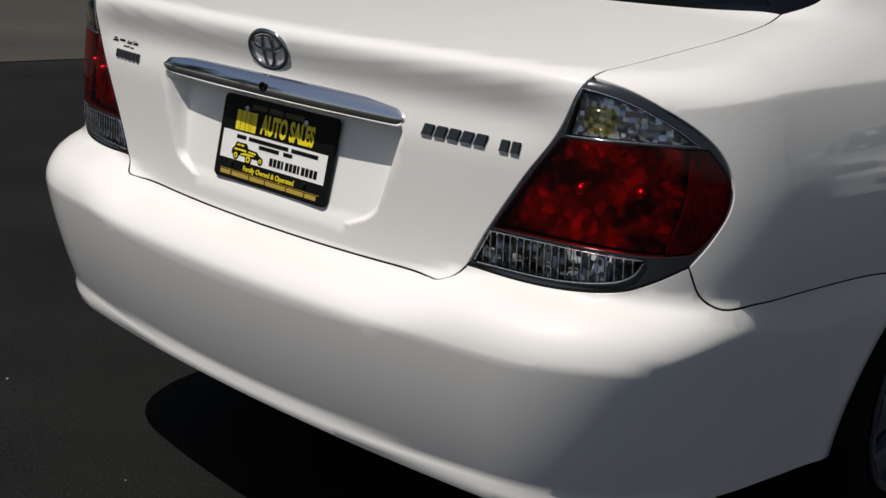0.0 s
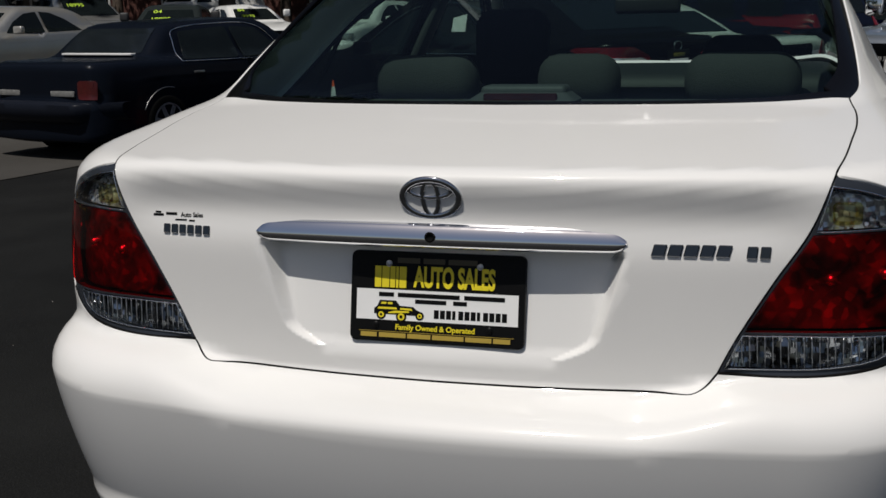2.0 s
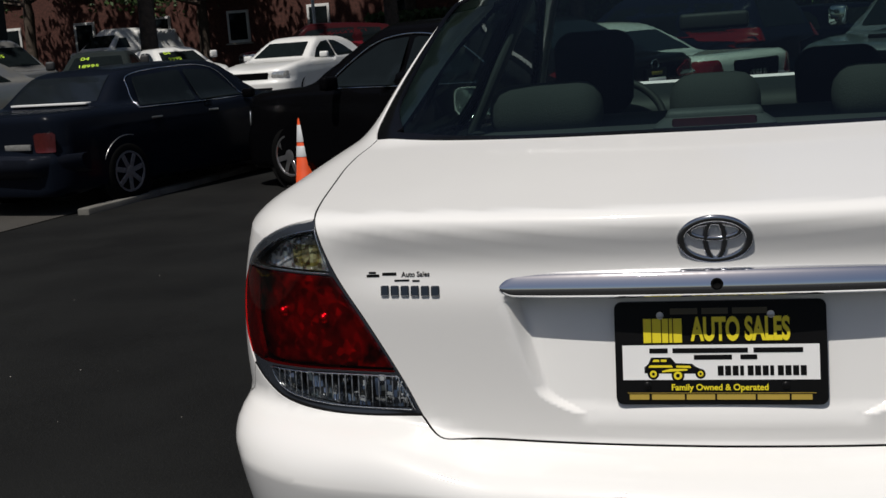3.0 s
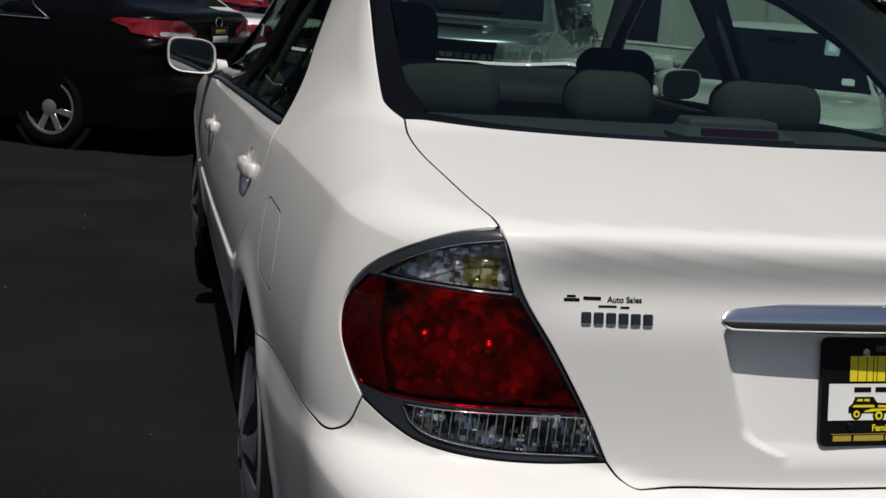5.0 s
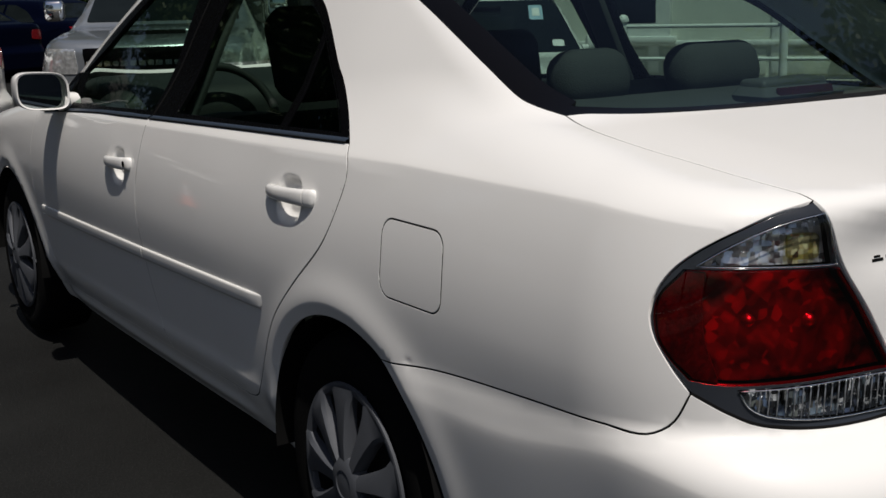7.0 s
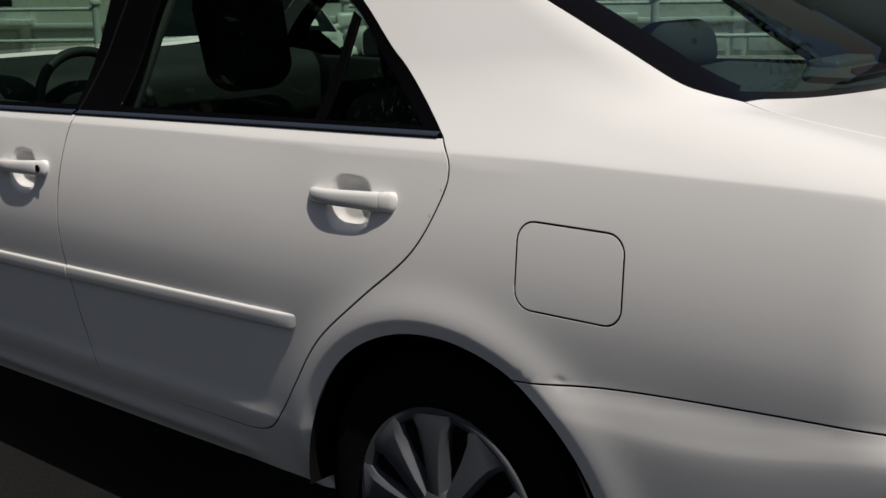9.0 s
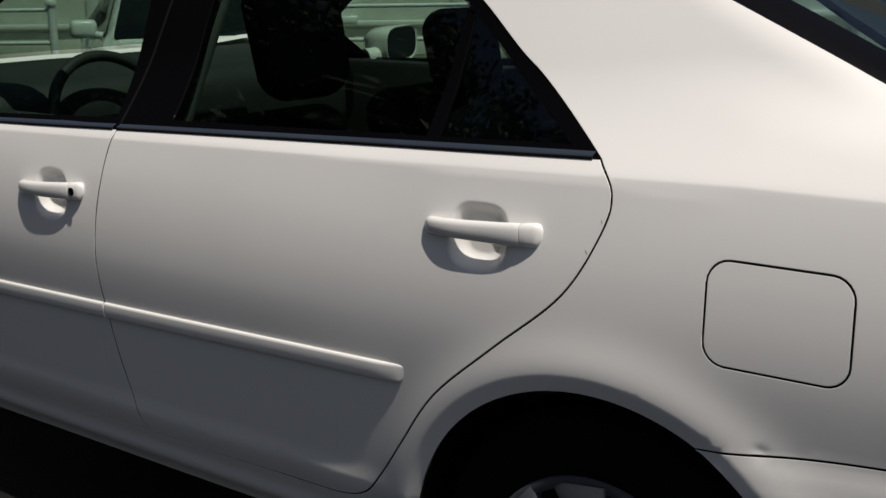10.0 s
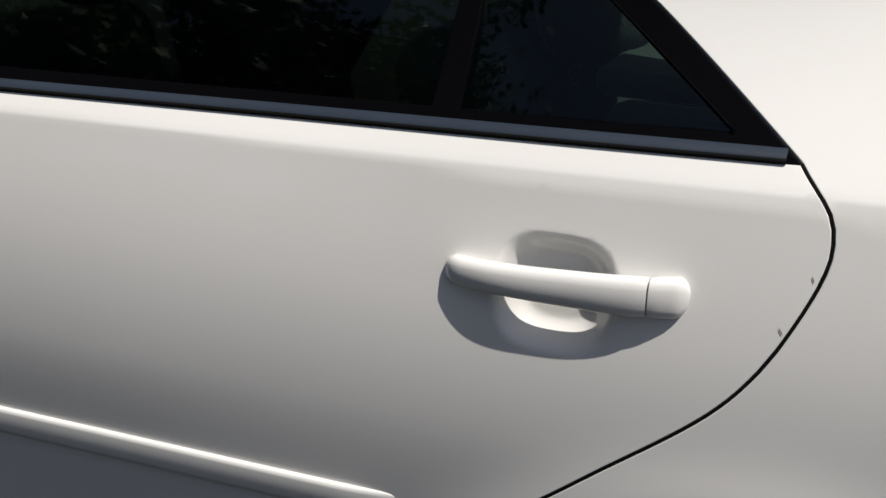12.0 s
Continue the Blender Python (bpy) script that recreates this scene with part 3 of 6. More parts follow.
frame_front = SIDE.curve([(1.75, 1.312), (2.0, 1.358), (2.35, 1.378), (2.62, 1.345), (2.86, 1.240), (3.10, 1.110), (3.27, 0.985), (3.36, 0.880)])
roof_join = TOP.curve([tuple(glass_side[-1][:2]), (-0.53, 1.52), (-0.575, 1.66), tuple(frame_rear[-1][:2])])
screen_side = TOP.curve([(-0.52, 2.66), (-0.60, 2.95), (-0.69, 3.28), (-0.70, 3.36)])
screen_top = TOP.curve([(-0.52, 2.66), (-0.25, 2.61), (0, 2.60)])
screen_low = TOP.curve([(-0.70, 3.36), (-0.4, 3.47), (0, 3.50)])
bumper_base = even(np.concatenate([SIDE.lift(np.stack([np.linspace(arch_back[-1][1], 0.45, 20), np.linspace(arch_back[-1][2], 0.29, 20)], 1)),
                                  REAR.lift(np.stack([np.linspace(-0.74, 0, 50), 0.302 - 0.014 * np.linspace(1, 0, 50) ** 2], 1))]), 0.014)


def rounded(cy, cz, hy, hz, r, skew=0.0, n=7):
    """A rounded square in the side view."""
    pts = []
    for sy, sz, a0 in ((1, 1, 0), (-1, 1, 90), (-1, -1, 180), (1, -1, 270)):
        for a in np.radians(np.linspace(a0, a0 + 90, n)):
            y, z = sy * (hy - r) + r * math.cos(a), sz * (hz - r) + r * math.sin(a)
            pts.append((cy + y + skew * z, cz + z))
    pts.append(pts[0])
    return np.array(pts)


flap_line = even(SIDE.lift(rounded(0.8755, 0.786, 0.0985, 0.071, 0.031, 0.02)), 0.008)[:-1]

# the shoulder line and the bumper's edge
shoulder = []
for dz in (-0.034, -0.024, -0.015, -0.006, 0.0, 0.004, 0.010):
    ys = np.arange(0.24, 3.3, 0.009)
    shoulder.append(SIDE.lift(np.stack([ys, crease(ys) + dz], 1)))
bumper_folds = []
for r in (0.354, 0.361, 0.367, 0.372, 0.377, 0.384, 0.394, 0.408, 0.424):
    shoulder.append(SIDE.lift(arch(REAR_HUB, -6, 118, r)))
    shoulder.append(SIDE.lift(arch(FRONT_HUB, 62, 186, r)))
    bumper_folds.append(SIDE.lift(arch(REAR_HUB, 119, 184, r)))
    bumper_folds.append(mirrored(bumper_folds[-1]))
for dz in (-0.010, 0.0, 0.006, 0.014):
    flat_x = np.arange(-0.66, 0.661, 0.01)
    ys = np.arange(0.20, 0.85, 0.01)
    bumper_folds.append(REAR.lift(np.stack([flat_x, bumper_crease(0.02 + 0.13 * flat_x**2) + dz], 1)))
    bumper_folds.append(SIDE.lift(np.stack([ys, bumper_crease(ys) + dz], 1)))
    bumper_folds.append(mirrored(bumper_folds[-1]))

lid_folds = []
for dx in (-0.010, -0.006, -0.002, 0.002, 0.006, 0.010):
    zs = np.arange(0.722, 0.845, 0.006)
    lid_folds.append(REAR.lift(np.stack([recess_half(zs) + dx, zs], 1)))
    lid_folds.append(mirrored(lid_folds[-1]))

sill_end = SIDE.curve([(1.80, 0.311), (1.80, 0.26), (1.80, 0.208)])

# panels
quarter_loop = loop_of(door_rear_edge[:-1], sill_end, SIDE.curve([(1.80, 0.208), (1.70, 0.211), (1.60, 0.214), tuple(SIDE.flat(arch_front[:1])[0])]), arch_front, bumper_side, bumper_corner, lamp_outer, lid_side[::-1], glass_side, roof_join, frame_rear[::-1])
sheet_how = dict(gap=0.0024)
quarter = sheet("quarter_panel", quarter_loop, OUT, PEARL, car, spacing=0.016, holes=[flap_line], folds=shoulder, finer=[((-0.87, 0.886, 0.625), 0.03, 0.004)], **sheet_how)
flap = sheet("fuel_flap", flap_line, SIDE, PEARL, car, "white rounded-square fuel filler flap", spacing=0.02, gap=0.0022)
lid_loop = loop_of(lid_low, mirrored(lid_low)[::-1], mirrored(lid_corner)[::-1], mirrored(lamp_inner)[::-1], mirrored(lid_side)[::-1], mirrored(glass_low), glass_low[::-1], lid_side, lamp_inner, lid_corner)
boot_lid = sheet("boot_lid", lid_loop, OUT, PEARL, car, "white boot lid with a recess for the plate", spacing=0.015, finer=[((-0.25, 0.14, 0.68), 0.055, 0.0042), ((0.25, 0.14, 0.68), 0.055, 0.0042)], folds=lid_folds, **sheet_how)
half_bumper = loop_of(arch_back[::-1], bumper_side, bumper_corner, lamp_low, lid_corner, lid_low)
bumper_loop = loop_of(half_bumper, mirrored(half_bumper)[::-1], mirrored(bumper_base), bumper_base[::-1])
rear_bumper = sheet("rear_bumper", bumper_loop, LOW, PEARL, car, "smooth white rear bumper cover", spacing=0.016, folds=bumper_folds, **sheet_how)
rear_door_loop = loop_of(belt_rear, door_middle, door_bottom_rear[::-1], door_rear_edge[::-1])
rear_door = sheet("rear_door", rear_door_loop, SIDE, PEARL, car, "white rear door", spacing=0.014, finer=[((-0.84, 1.347, 0.838), 0.066, 0.0042)], folds=shoulder, **sheet_how)
front_door_loop = loop_of(belt_front, door_front_edge, door_bottom_front[::-1], door_middle[::-1])
front_door = sheet("front_door", front_door_loop, SIDE, PEARL, car, "white front door", spacing=0.018, finer=[((-0.86, 2.425, 0.792), 0.066, 0.0055)], folds=shoulder, **sheet_how)
sill_loop = loop_of(SIDE.curve([(1.80, 0.309), (2.228, 0.297), (2.7, 0.282), (3.30, 0.265), (3.44, 0.26)]), SIDE.curve([(3.44, 0.26), (3.45, 0.19), (2.4, 0.199), (1.80, 0.208)]), sill_end[::-1])
sill = sheet("sill", sill_loop, SIDE, PEARL, car, "white sill under the doors", spacing=0.011)
fender_arch = SIDE.lift(arch(FRONT_HUB, 186, -8))
fender_loop = loop_of(door_front_edge, SIDE.lift([(3.46, 0.24)]), fender_arch, SIDE.curve([tuple(SIDE.flat(fender_arch[-1:])[0]), (4.35, 0.45), (4.50, 0.62), (4.45, 0.74)]), SIDE.curve([(4.45, 0.74), (4.1, 0.82), (3.7, 0.875), (3.36, 0.895)]))
fender = sheet("front_fender", fender_loop, SIDE, PEARL, car, "white front fender", spacing=0.03, **sheet_how)
hood_side = TOP.curve([(-0.71, 3.40), (-0.74, 3.7), (-0.72, 4.1), (-0.62, 4.45)])
hood_loop = loop_of(TOP.curve([(-0.71, 3.40), (-0.4, 3.50), (0, 3.53)]), TOP.curve([(0, 3.53), (0.4, 3.50), (0.71, 3.40)]), mirrored(hood_side), TOP.curve([(0.62, 4.45), (0.3, 4.55), (0, 4.58)]), TOP.curve([(0, 4.58), (-0.3, 4.55), (-0.62, 4.45)]), hood_side[::-1])
hood = sheet("hood", hood_loop, TOP, PEARL, car, "white hood", spacing=0.05, **sheet_how)
nose_loop = loop_of(hood_side[-1:], TOP.curve([(-0.62, 4.45), (-0.3, 4.55), (0, 4.58)]), TOP.curve([(0, 4.58), (0.3, 4.55), (0.62, 4.45)]), [(0.72, 4.40, 0.70)], [(0.80, 4.25, 0.50), (0.78, 4.22, 0.26)], [(0.3, 4.70, 0.26), (-0.3, 4.70, 0.26)], [(-0.78, 4.22, 0.26), (-0.80, 4.25, 0.50)], [(-0.72, 4.40, 0.70)])
front_bumper = sheet("front_bumper", nose_loop, View("ahead", (0, 3.4, 0.45)), PEARL, car, "white front bumper", spacing=0.05)
roof_loop = loop_of(glass_top, mirrored(glass_top)[::-1], mirrored(roof_join), mirrored(frame_front), mirrored(screen_side)[::-1], mirrored(screen_top), screen_top[::-1], screen_side, frame_front[::-1], roof_join[::-1])
roof = sheet("roof", roof_loop, View("sphere", (0, 2.2, 0.5)), PEARL, car, "white roof with its front pillars", spacing=0.035)
for ob in (quarter, flap, rear_door, front_door, sill, fender):
    if ob is not flap:
        twin(ob)

# glass
rear_glass_loop = loop_of(glass_low, mirrored(glass_low)[::-1], mirrored(glass_side), mirrored(glass_top), glass_top[::-1], glass_side[::-1])


def shrunk(loop, view, by):
    out = edge_out(loop, view)
    return loop - (by + 0.024 * out[:, :1] ** 2) * out


rear_window = sheet("rear_window", rear_glass_loop, OUT, BACK_GLASS, car, "tinted sloping rear window", spacing=0.03, lift=-0.006, depth=0)
border_hole = loop_of(*[even(shrunk(even(np.vstack([rear_glass_loop, rear_glass_loop[:1]]), 0.02)[:-1], OUT, 0.034), 0.02)])
border = sheet("window_border", rear_glass_loop, OUT, CERAMIC, rear_window, "black border of the rear glass", spacing=0.02, lift=-0.003, depth=0.008, holes=[border_hole])
screen_loop = loop_of(screen_top, screen_side, screen_low, mirrored(screen_low)[::-1], mirrored(screen_side)[::-1], mirrored(screen_top)[::-1])
windscreen = sheet("windscreen", screen_loop, TOP, GLASS, car, "clear windscreen", spacing=0.06, lift=-0.004, depth=0)

sash = [(1.222, 0.985), (1.359, 1.082), (1.486, 1.176), (1.60, 1.230), (1.78, 1.295), (2.0, 1.335), (2.09, 1.345)]
pillar_back = [(2.09, 1.345), (2.115, 1.18), (2.10, 0.962)]
rear_pane_loop = loop_of(SIDE.curve(sash), SIDE.curve(pillar_back), SIDE.curve([(2.10, 0.962), (1.6, 0.975), (1.222, 0.985)]))
front_sash = [(2.34, 1.352), (2.60, 1.318), (2.82, 1.218), (3.02, 1.105), (3.15, 1.01), (3.10, 0.93)]
front_pane_loop = loop_of(SIDE.curve(front_sash), SIDE.curve([(3.10, 0.93), (2.7, 0.94), (2.265, 0.957)]), SIDE.curve([(2.265, 0.957), (2.30, 1.15), (2.34, 1.352)]))
for side in (0, 1):
    for door, loop, hole, name in ((rear_door, loop_of(frame_rear, frame_front[:1 + int(np.argmin(np.abs(frame_front[:, 1] - 2.215)))], SIDE.curve([(2.215, 1.374), (2.235, 1.18), (2.242, 0.940)]), belt_rear[::-1]), rear_pane_loop, "rear_side_window"),
                                   (front_door, loop_of(frame_front[int(np.argmin(np.abs(frame_front[:, 1] - 2.22))):], belt_front[::-1], SIDE.curve([(2.246, 0.940), (2.239, 1.18), (2.219, 1.374)])), front_pane_loop, "front_side_window")):
        if side == 0:
            framing = sheet("window_frame", loop, SIDE, TRIM, door, "gloss black window frame", spacing=0.03, gap=0.0015, holes=[hole], lift=-0.002)
            glass = sheet(name, hole, SIDE_GLASS, GLASS, door, "tinted side glass", spacing=0.04, lift=-0.006, depth=0)
            made = (framing, glass)
            door["made"] = [framing.name, glass.name]
        else:
            for nm in door["made"]:
                other = twin(bpy.data.objects[nm], car)
                other.visible_shadow = bpy.data.objects[nm].visible_shadow
for door in (rear_door, front_door):
    del door["made"]
right_doors = {}
for ob in list(car.children):
    if ob.name in ("rear_door.001", "front_door.001"):
        right_doors[ob.name.split(".")[0]] = ob
for ob in list(car.children):
    base = ob.name.split(".")[0]
    if base in ("window_frame", "rear_side_window", "front_side_window"):
        wide = np.mean([v.co.y for v in ob.data.vertices])
        ob.parent = right_doors["rear_door" if wide < 2.0 else "front_door"]

sheet("window_divider", loop_of(SIDE.lift([(1.463, 0.97), (1.488, 0.97)]), SIDE.lift([(1.488, 1.06), (1.490, 1.172)]), SIDE.lift([(1.470, 1.160), (1.467, 1.06)])), SIDE, TRIM, rear_door, "black bar across the rear side glass", spacing=0.02, lift=-0.003, depth=0.006)
bright_edge = even(SIDE.lift(spline(sash[:5])), 0.012)
bm = bmesh.new()
tube(bm, [tuple(p) for p in bright_edge + (-0.0005, 0, 0)], 0.0010, 5)
part("sash_bead", bm, TRIM, rear_door, "thin black bead along the glass", 180)

# mouldings along the belt, with a slight roof-shaped section
for door, line, stop in ((rear_door, belt_rear, 0), (front_door, belt_front, 8)):
    line = line[1: len(line) - stop] if stop else line[1:]
    n = normals(line)
    bm = bmesh.new()
    rows = []
    for p, q in zip(line, n):
        up = np.array((0, 0, 1)) - q * q[2] * 1.2
        rows.append([bm.verts.new(tuple(p + o * up + d * q)) for o, d in ((-0.001, -0.001), (0.000, 0.0020), (0.004, 0.0036), (0.0165, 0.0004), (0.019, -0.002), (0.022, -0.006))])
    for a, b in zip(rows, rows[1:]):
        for k in range(5):
            bm.faces.new((a[k], a[k + 1], b[k + 1], b[k]))
    part("belt_moulding", bm, BELT, door, "black belt moulding under the glass", 50)
    bm = bmesh.new()
    tube(bm, [tuple(p) for p in line + 0.0012 * n], 0.0026, 6)
    part("belt_lip", bm, GAP, door, "black lip under the moulding", 180)

# door handles
def door_handle(door, y_back, y_front, z_back, z_front, lock=False):
    length = y_front - y_back
    handle = None
    for name, u0, u1 in (("handle_grip", 0.155, 1.0), ("handle_cap", 0.0, 0.148)):
        bm = bmesh.new()
        rings = []
        for u in np.r_[u0, u0 + 0.004, np.linspace(u0 + 0.012, u1 - 0.012, 26 if u0 else 8), u1 - 0.004, u1]:
            y, z = y_back + u * length, z_back + u * (z_front - z_back)
            skin_x = -(0.883 - 0.055 * max((2.4 - y) / 2.4, 0) ** 2.2 - 0.66 * (z - 0.675) ** 2)
            off = 0.001 + 0.0145 * (1 - abs(2 * u - 1) ** 3.2)
            tall = 0.0190 - 0.0058 * u
            ends = min((u - u0) / 0.03, (u1 - u) / 0.03, 1.0)
            outer = min((u + 1e-6) / 0.055, (1.0 - u + 1e-6) / 0.038, 1.0)
            shape = math.sqrt(max(1 - (1 - outer) ** 2, 0.02)) * (0.95 + 0.05 * min(max(ends, 0), 1))
            thick = 0.0095
            rings.append([bm.verts.new((skin_x - off - thick * math.cos(a) * shape, y, z + tall * math.copysign(abs(math.sin(a)) ** 0.65, math.sin(a)) * shape)) for a in (2 * math.pi * k / 20 for k in range(20))])
        for a, b in zip(rings, rings[1:]):
            for k in range(20):
                bm.faces.new((a[k], a[(k + 1) % 20], b[(k + 1) % 20], b[k]))
        bm.faces.new(rings[0][::-1])
        bm.faces.new(rings[-1])
        if handle is None:
            handle = part("door_handle", bm, PEARL, door, "white pull handle over a round cup", 60)
        else:
            cap = part(name, bm, PEARL, door, "white end cap of the handle", 60)
    if lock:
        bm = bmesh.new()
        y, z = y_back + 0.02, z_back
        lathe(bm, [(0.008, 0.0), (0.0085, 0.002), (0.005, 0.0025), (0.0045, 0.001)], 20, pose(-0.8900, y, z, 0, -90, 0))
        part("lock", bm, GAP, door, "round key lock", 180)


door_handle(rear_door, 1.234, 1.450, 0.854, 0.847)
door_handle(front_door, 2.314, 2.535, 0.809, 0.798, True)


def side_moulding(door, y0, y1, z0, z1, blunt):
    """The body-coloured rubbing strip."""
    ys = np.r_[y0 + 0.026 * np.linspace(0, 1, 12) ** 1.6, np.linspace(y0 + 0.034, y1, 44)]
    line = SIDE.lift(np.stack([ys, np.interp(ys, [y0, y1], [z0, z1])], 1))
    bm = bmesh.new()
    rows = []
    for k, p in enumerate(line):
        ends = min(1.0, ((p[1] - y0) / 0.026) if blunt else 1.0)
        s = math.sqrt(max(1 - (1 - ends) ** 2, 0.03))
        rise = 0.3 + 0.7 * min(1.0, (p[1] - y0) / 0.06) if blunt else 1.0
        rows.append([bm.verts.new((p[0] - d * s * rise + 0.001, p[1] + shift * 0.5 * (1 - ends), p[2] + 0.004 * (1 - s) + o * (0.30 + 0.70 * s))) for o, d, shift in ((0.0175, 0.0, 0), (0.0170, 0.0054, 0), (0.0155, 0.0076, 0.006), (0.0115, 0.0082, 0.010), (-0.010, 0.0060, 0.016), (-0.0160, 0.0040, 0.02), (-0.017, 0.0, 0.02))])
    for a, b in zip(rows, rows[1:]):
        for k in range(6):
            bm.faces.new((a[k], a[k + 1], b[k + 1], b[k]))
    bm.faces.new(rows[0][::-1])
    bm.faces.new(rows[-1])
    part("side_moulding", bm, PEARL, door, "body-coloured rubbing strip", 60)


side_moulding(rear_door, 1.483, 2.2745, 0.5915, 0.568, True)
side_moulding(front_door, 2.2785, 3.36, 0.5675, 0.537, False)

# dark joints behind the gaps
for line in (door_rear_edge, door_middle, door_front_edge, bumper_side, bumper_corner, lid_side, lamp_low, door_bottom_rear, lid_corner):
    seam("panel_gap", line, car)
    seam("panel_gap", mirrored(line), car)
for line in (np.vstack([lid_low, mirrored(lid_low)[::-1]]), np.vstack([glass_low, mirrored(glass_low)[::-1]]), np.vstack([flap_line, flap_line[:1]])):
    seam("panel_gap", line, car)

seam("pillar_gap", SIDE.curve([(2.217, 1.374), (2.237, 1.18), (2.244, 0.94)]), car)

# tail lamps
red_line = [(-0.602, 0.872), (-0.556, 0.802), (-0.505, 0.720)], [(-0.505, 0.720), (-0.61, 0.721), (-0.69, 0.721), (-0.750, 0.721), (-0.787, 0.727)], [(-0.787, 0.727), (-0.803, 0.757), (-0.8105, 0.79), (-0.806, 0.836), (-0.784, 0.876)], [(-0.784, 0.876), (-0.70, 0.876), (-0.602, 0.872)]
top_line = [(-0.626, 0.949), (-0.67, 0.941), (-0.71, 0.927), (-0.747, 0.905), (-0.774, 0.882)], [(-0.774, 0.882), (-0.70, 0.882), (-0.607, 0.879)], [(-0.607, 0.879), (-0.626, 0.949)]
low_line = [(-0.500, 0.713), (-0.61, 0.714), (-0.70, 0.713), (-0.738, 0.713)], [(-0.738, 0.713), (-0.722, 0.686), (-0.686, 0.671), (-0.602, 0.661), (-0.474, 0.659)], [(-0.474, 0.659), (-0.500, 0.713)]
lens_loops = [loop_of(*[REAR.curve(line, 0.009) for line in lines]) for lines in (red_line, top_line, low_line)]
reflex_loop = loop_of(*[REAR.curve(line, 0.009) for line in ([(-0.783, 0.728), (-0.8015, 0.758), (-0.8090, 0.79), (-0.8045, 0.836), (-0.783, 0.874)], [(-0.783, 0.874), (-0.768, 0.874)], [(-0.768, 0.874), (-0.774, 0.83), (-0.773, 0.78), (-0.760, 0.724)], [(-0.760, 0.724), (-0.783, 0.728)])])
lamp_loop = loop_of(lamp_low, lamp_inner[::-1], lamp_outer[::-1])
for side in (0, 1):
    lamp = new("tail_lamp", None)
    lamp = tagged(lamp, "tail lamp with red and clear lenses", "")
    lamp.parent = car
    flip = (lambda ob: ob) if side == 0 else (lambda ob: flipped(ob))

    def flipped(ob):
        other = twin(ob, lamp)
        bpy.data.objects.remove(ob)
        return other

    flip(sheet("lamp_bezel", lamp_loop, OUT, BEZEL, lamp, "smoked lamp surround", gap=0.0025, spacing=0.012, depth=0.010, lift=-0.002, holes=lens_loops))
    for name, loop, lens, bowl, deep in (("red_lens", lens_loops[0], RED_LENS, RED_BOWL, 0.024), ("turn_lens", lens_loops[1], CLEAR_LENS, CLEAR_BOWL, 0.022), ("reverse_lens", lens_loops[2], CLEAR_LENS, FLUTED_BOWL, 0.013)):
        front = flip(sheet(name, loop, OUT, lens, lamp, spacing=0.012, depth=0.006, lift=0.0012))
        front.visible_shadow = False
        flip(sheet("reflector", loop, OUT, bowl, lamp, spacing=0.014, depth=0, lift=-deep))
    flip(sheet("side_reflex", reflex_loop, OUT, REFLEX, lamp, "plain dark red side reflex", spacing=0.010, depth=0.008, lift=-0.0035))
    # bulbs behind the red lens
    for x, z in ((-0.722, 0.806), (-0.634, 0.800)):
        at = REAR.lift([(x, z)])
        way = Vector((-0.25 if x < -0.7 else -0.05, -1, 0.05)).normalized()
        m = Matrix.Translation(Vector(at[0]) - 0.020 * Vector(normals(at)[0])) @ way.to_track_quat("Z", "Y").to_matrix().to_4x4()
        bm = bmesh.new()
        lathe(bm, [(0.0085, -0.010), (0.0095, -0.004), (0.007, 0.003), (0.002, 0.0055)], 20, m)
        globe = part("bulb", bm, STEEL, lamp, "small round bulb", 60)
        if side:
            globe.data.transform(Matrix.Diagonal((-1, 1, 1, 1)))
            globe.data.flip_normals()
    # ribs of the lower lens
    bm = bmesh.new()
    for k in range(21):
        x = -0.487 - 0.0118 * k
        top_z, low_z = 0.711, 0.662 + 0.020 * max((-0.60 - x) / 0.13, 0) ** 2
        if top_z - low_z > 0.012:
            line = REAR.lift(np.array([(x, top_z), (x - 0.001, (top_z + low_z) / 2), (x - 0.002, low_z)]))
            if not np.isnan(line).any():
                tube(bm, [tuple(p) for p in line - 0.0035 * normals(line)], 0.0011, 6)
    ribs = part("lens_ribs", bm, RIB, lamp, "upright clear ribs", 180)
    # bright rims of the clear lenses
    rims = [ribs]
    for loop in lens_loops[1:]:
        bm = bmesh.new()
        tube(bm, [tuple(p) for p in loop + 0.0004 * normals(loop)], 0.0010, 6, True)
        rims.append(part("lens_rim", bm, CHROME, lamp, "thin bright rim", 180))
    if side:
        for ob in rims:
            ob.data.transform(Matrix.Diagonal((-1, 1, 1, 1)))
            ob.data.flip_normals()
    bm = bmesh.new()
    at = REAR.lift([(-0.654, 0.906)])
    out = Vector(normals(at)[0])
    block(bm, 0.046, 0.036, 0.020, Matrix.Translation(Vector(at[0]) - 0.0130 * out) @ out.to_track_quat("Z", "Y").to_matrix().to_4x4(), 0.0085, 4)
    bulb = part("bulb", bm, AMBER, lamp, "amber bulb cover", 180)
    if side:
        bulb.data.transform(Matrix.Diagonal((-1, 1, 1, 1)))

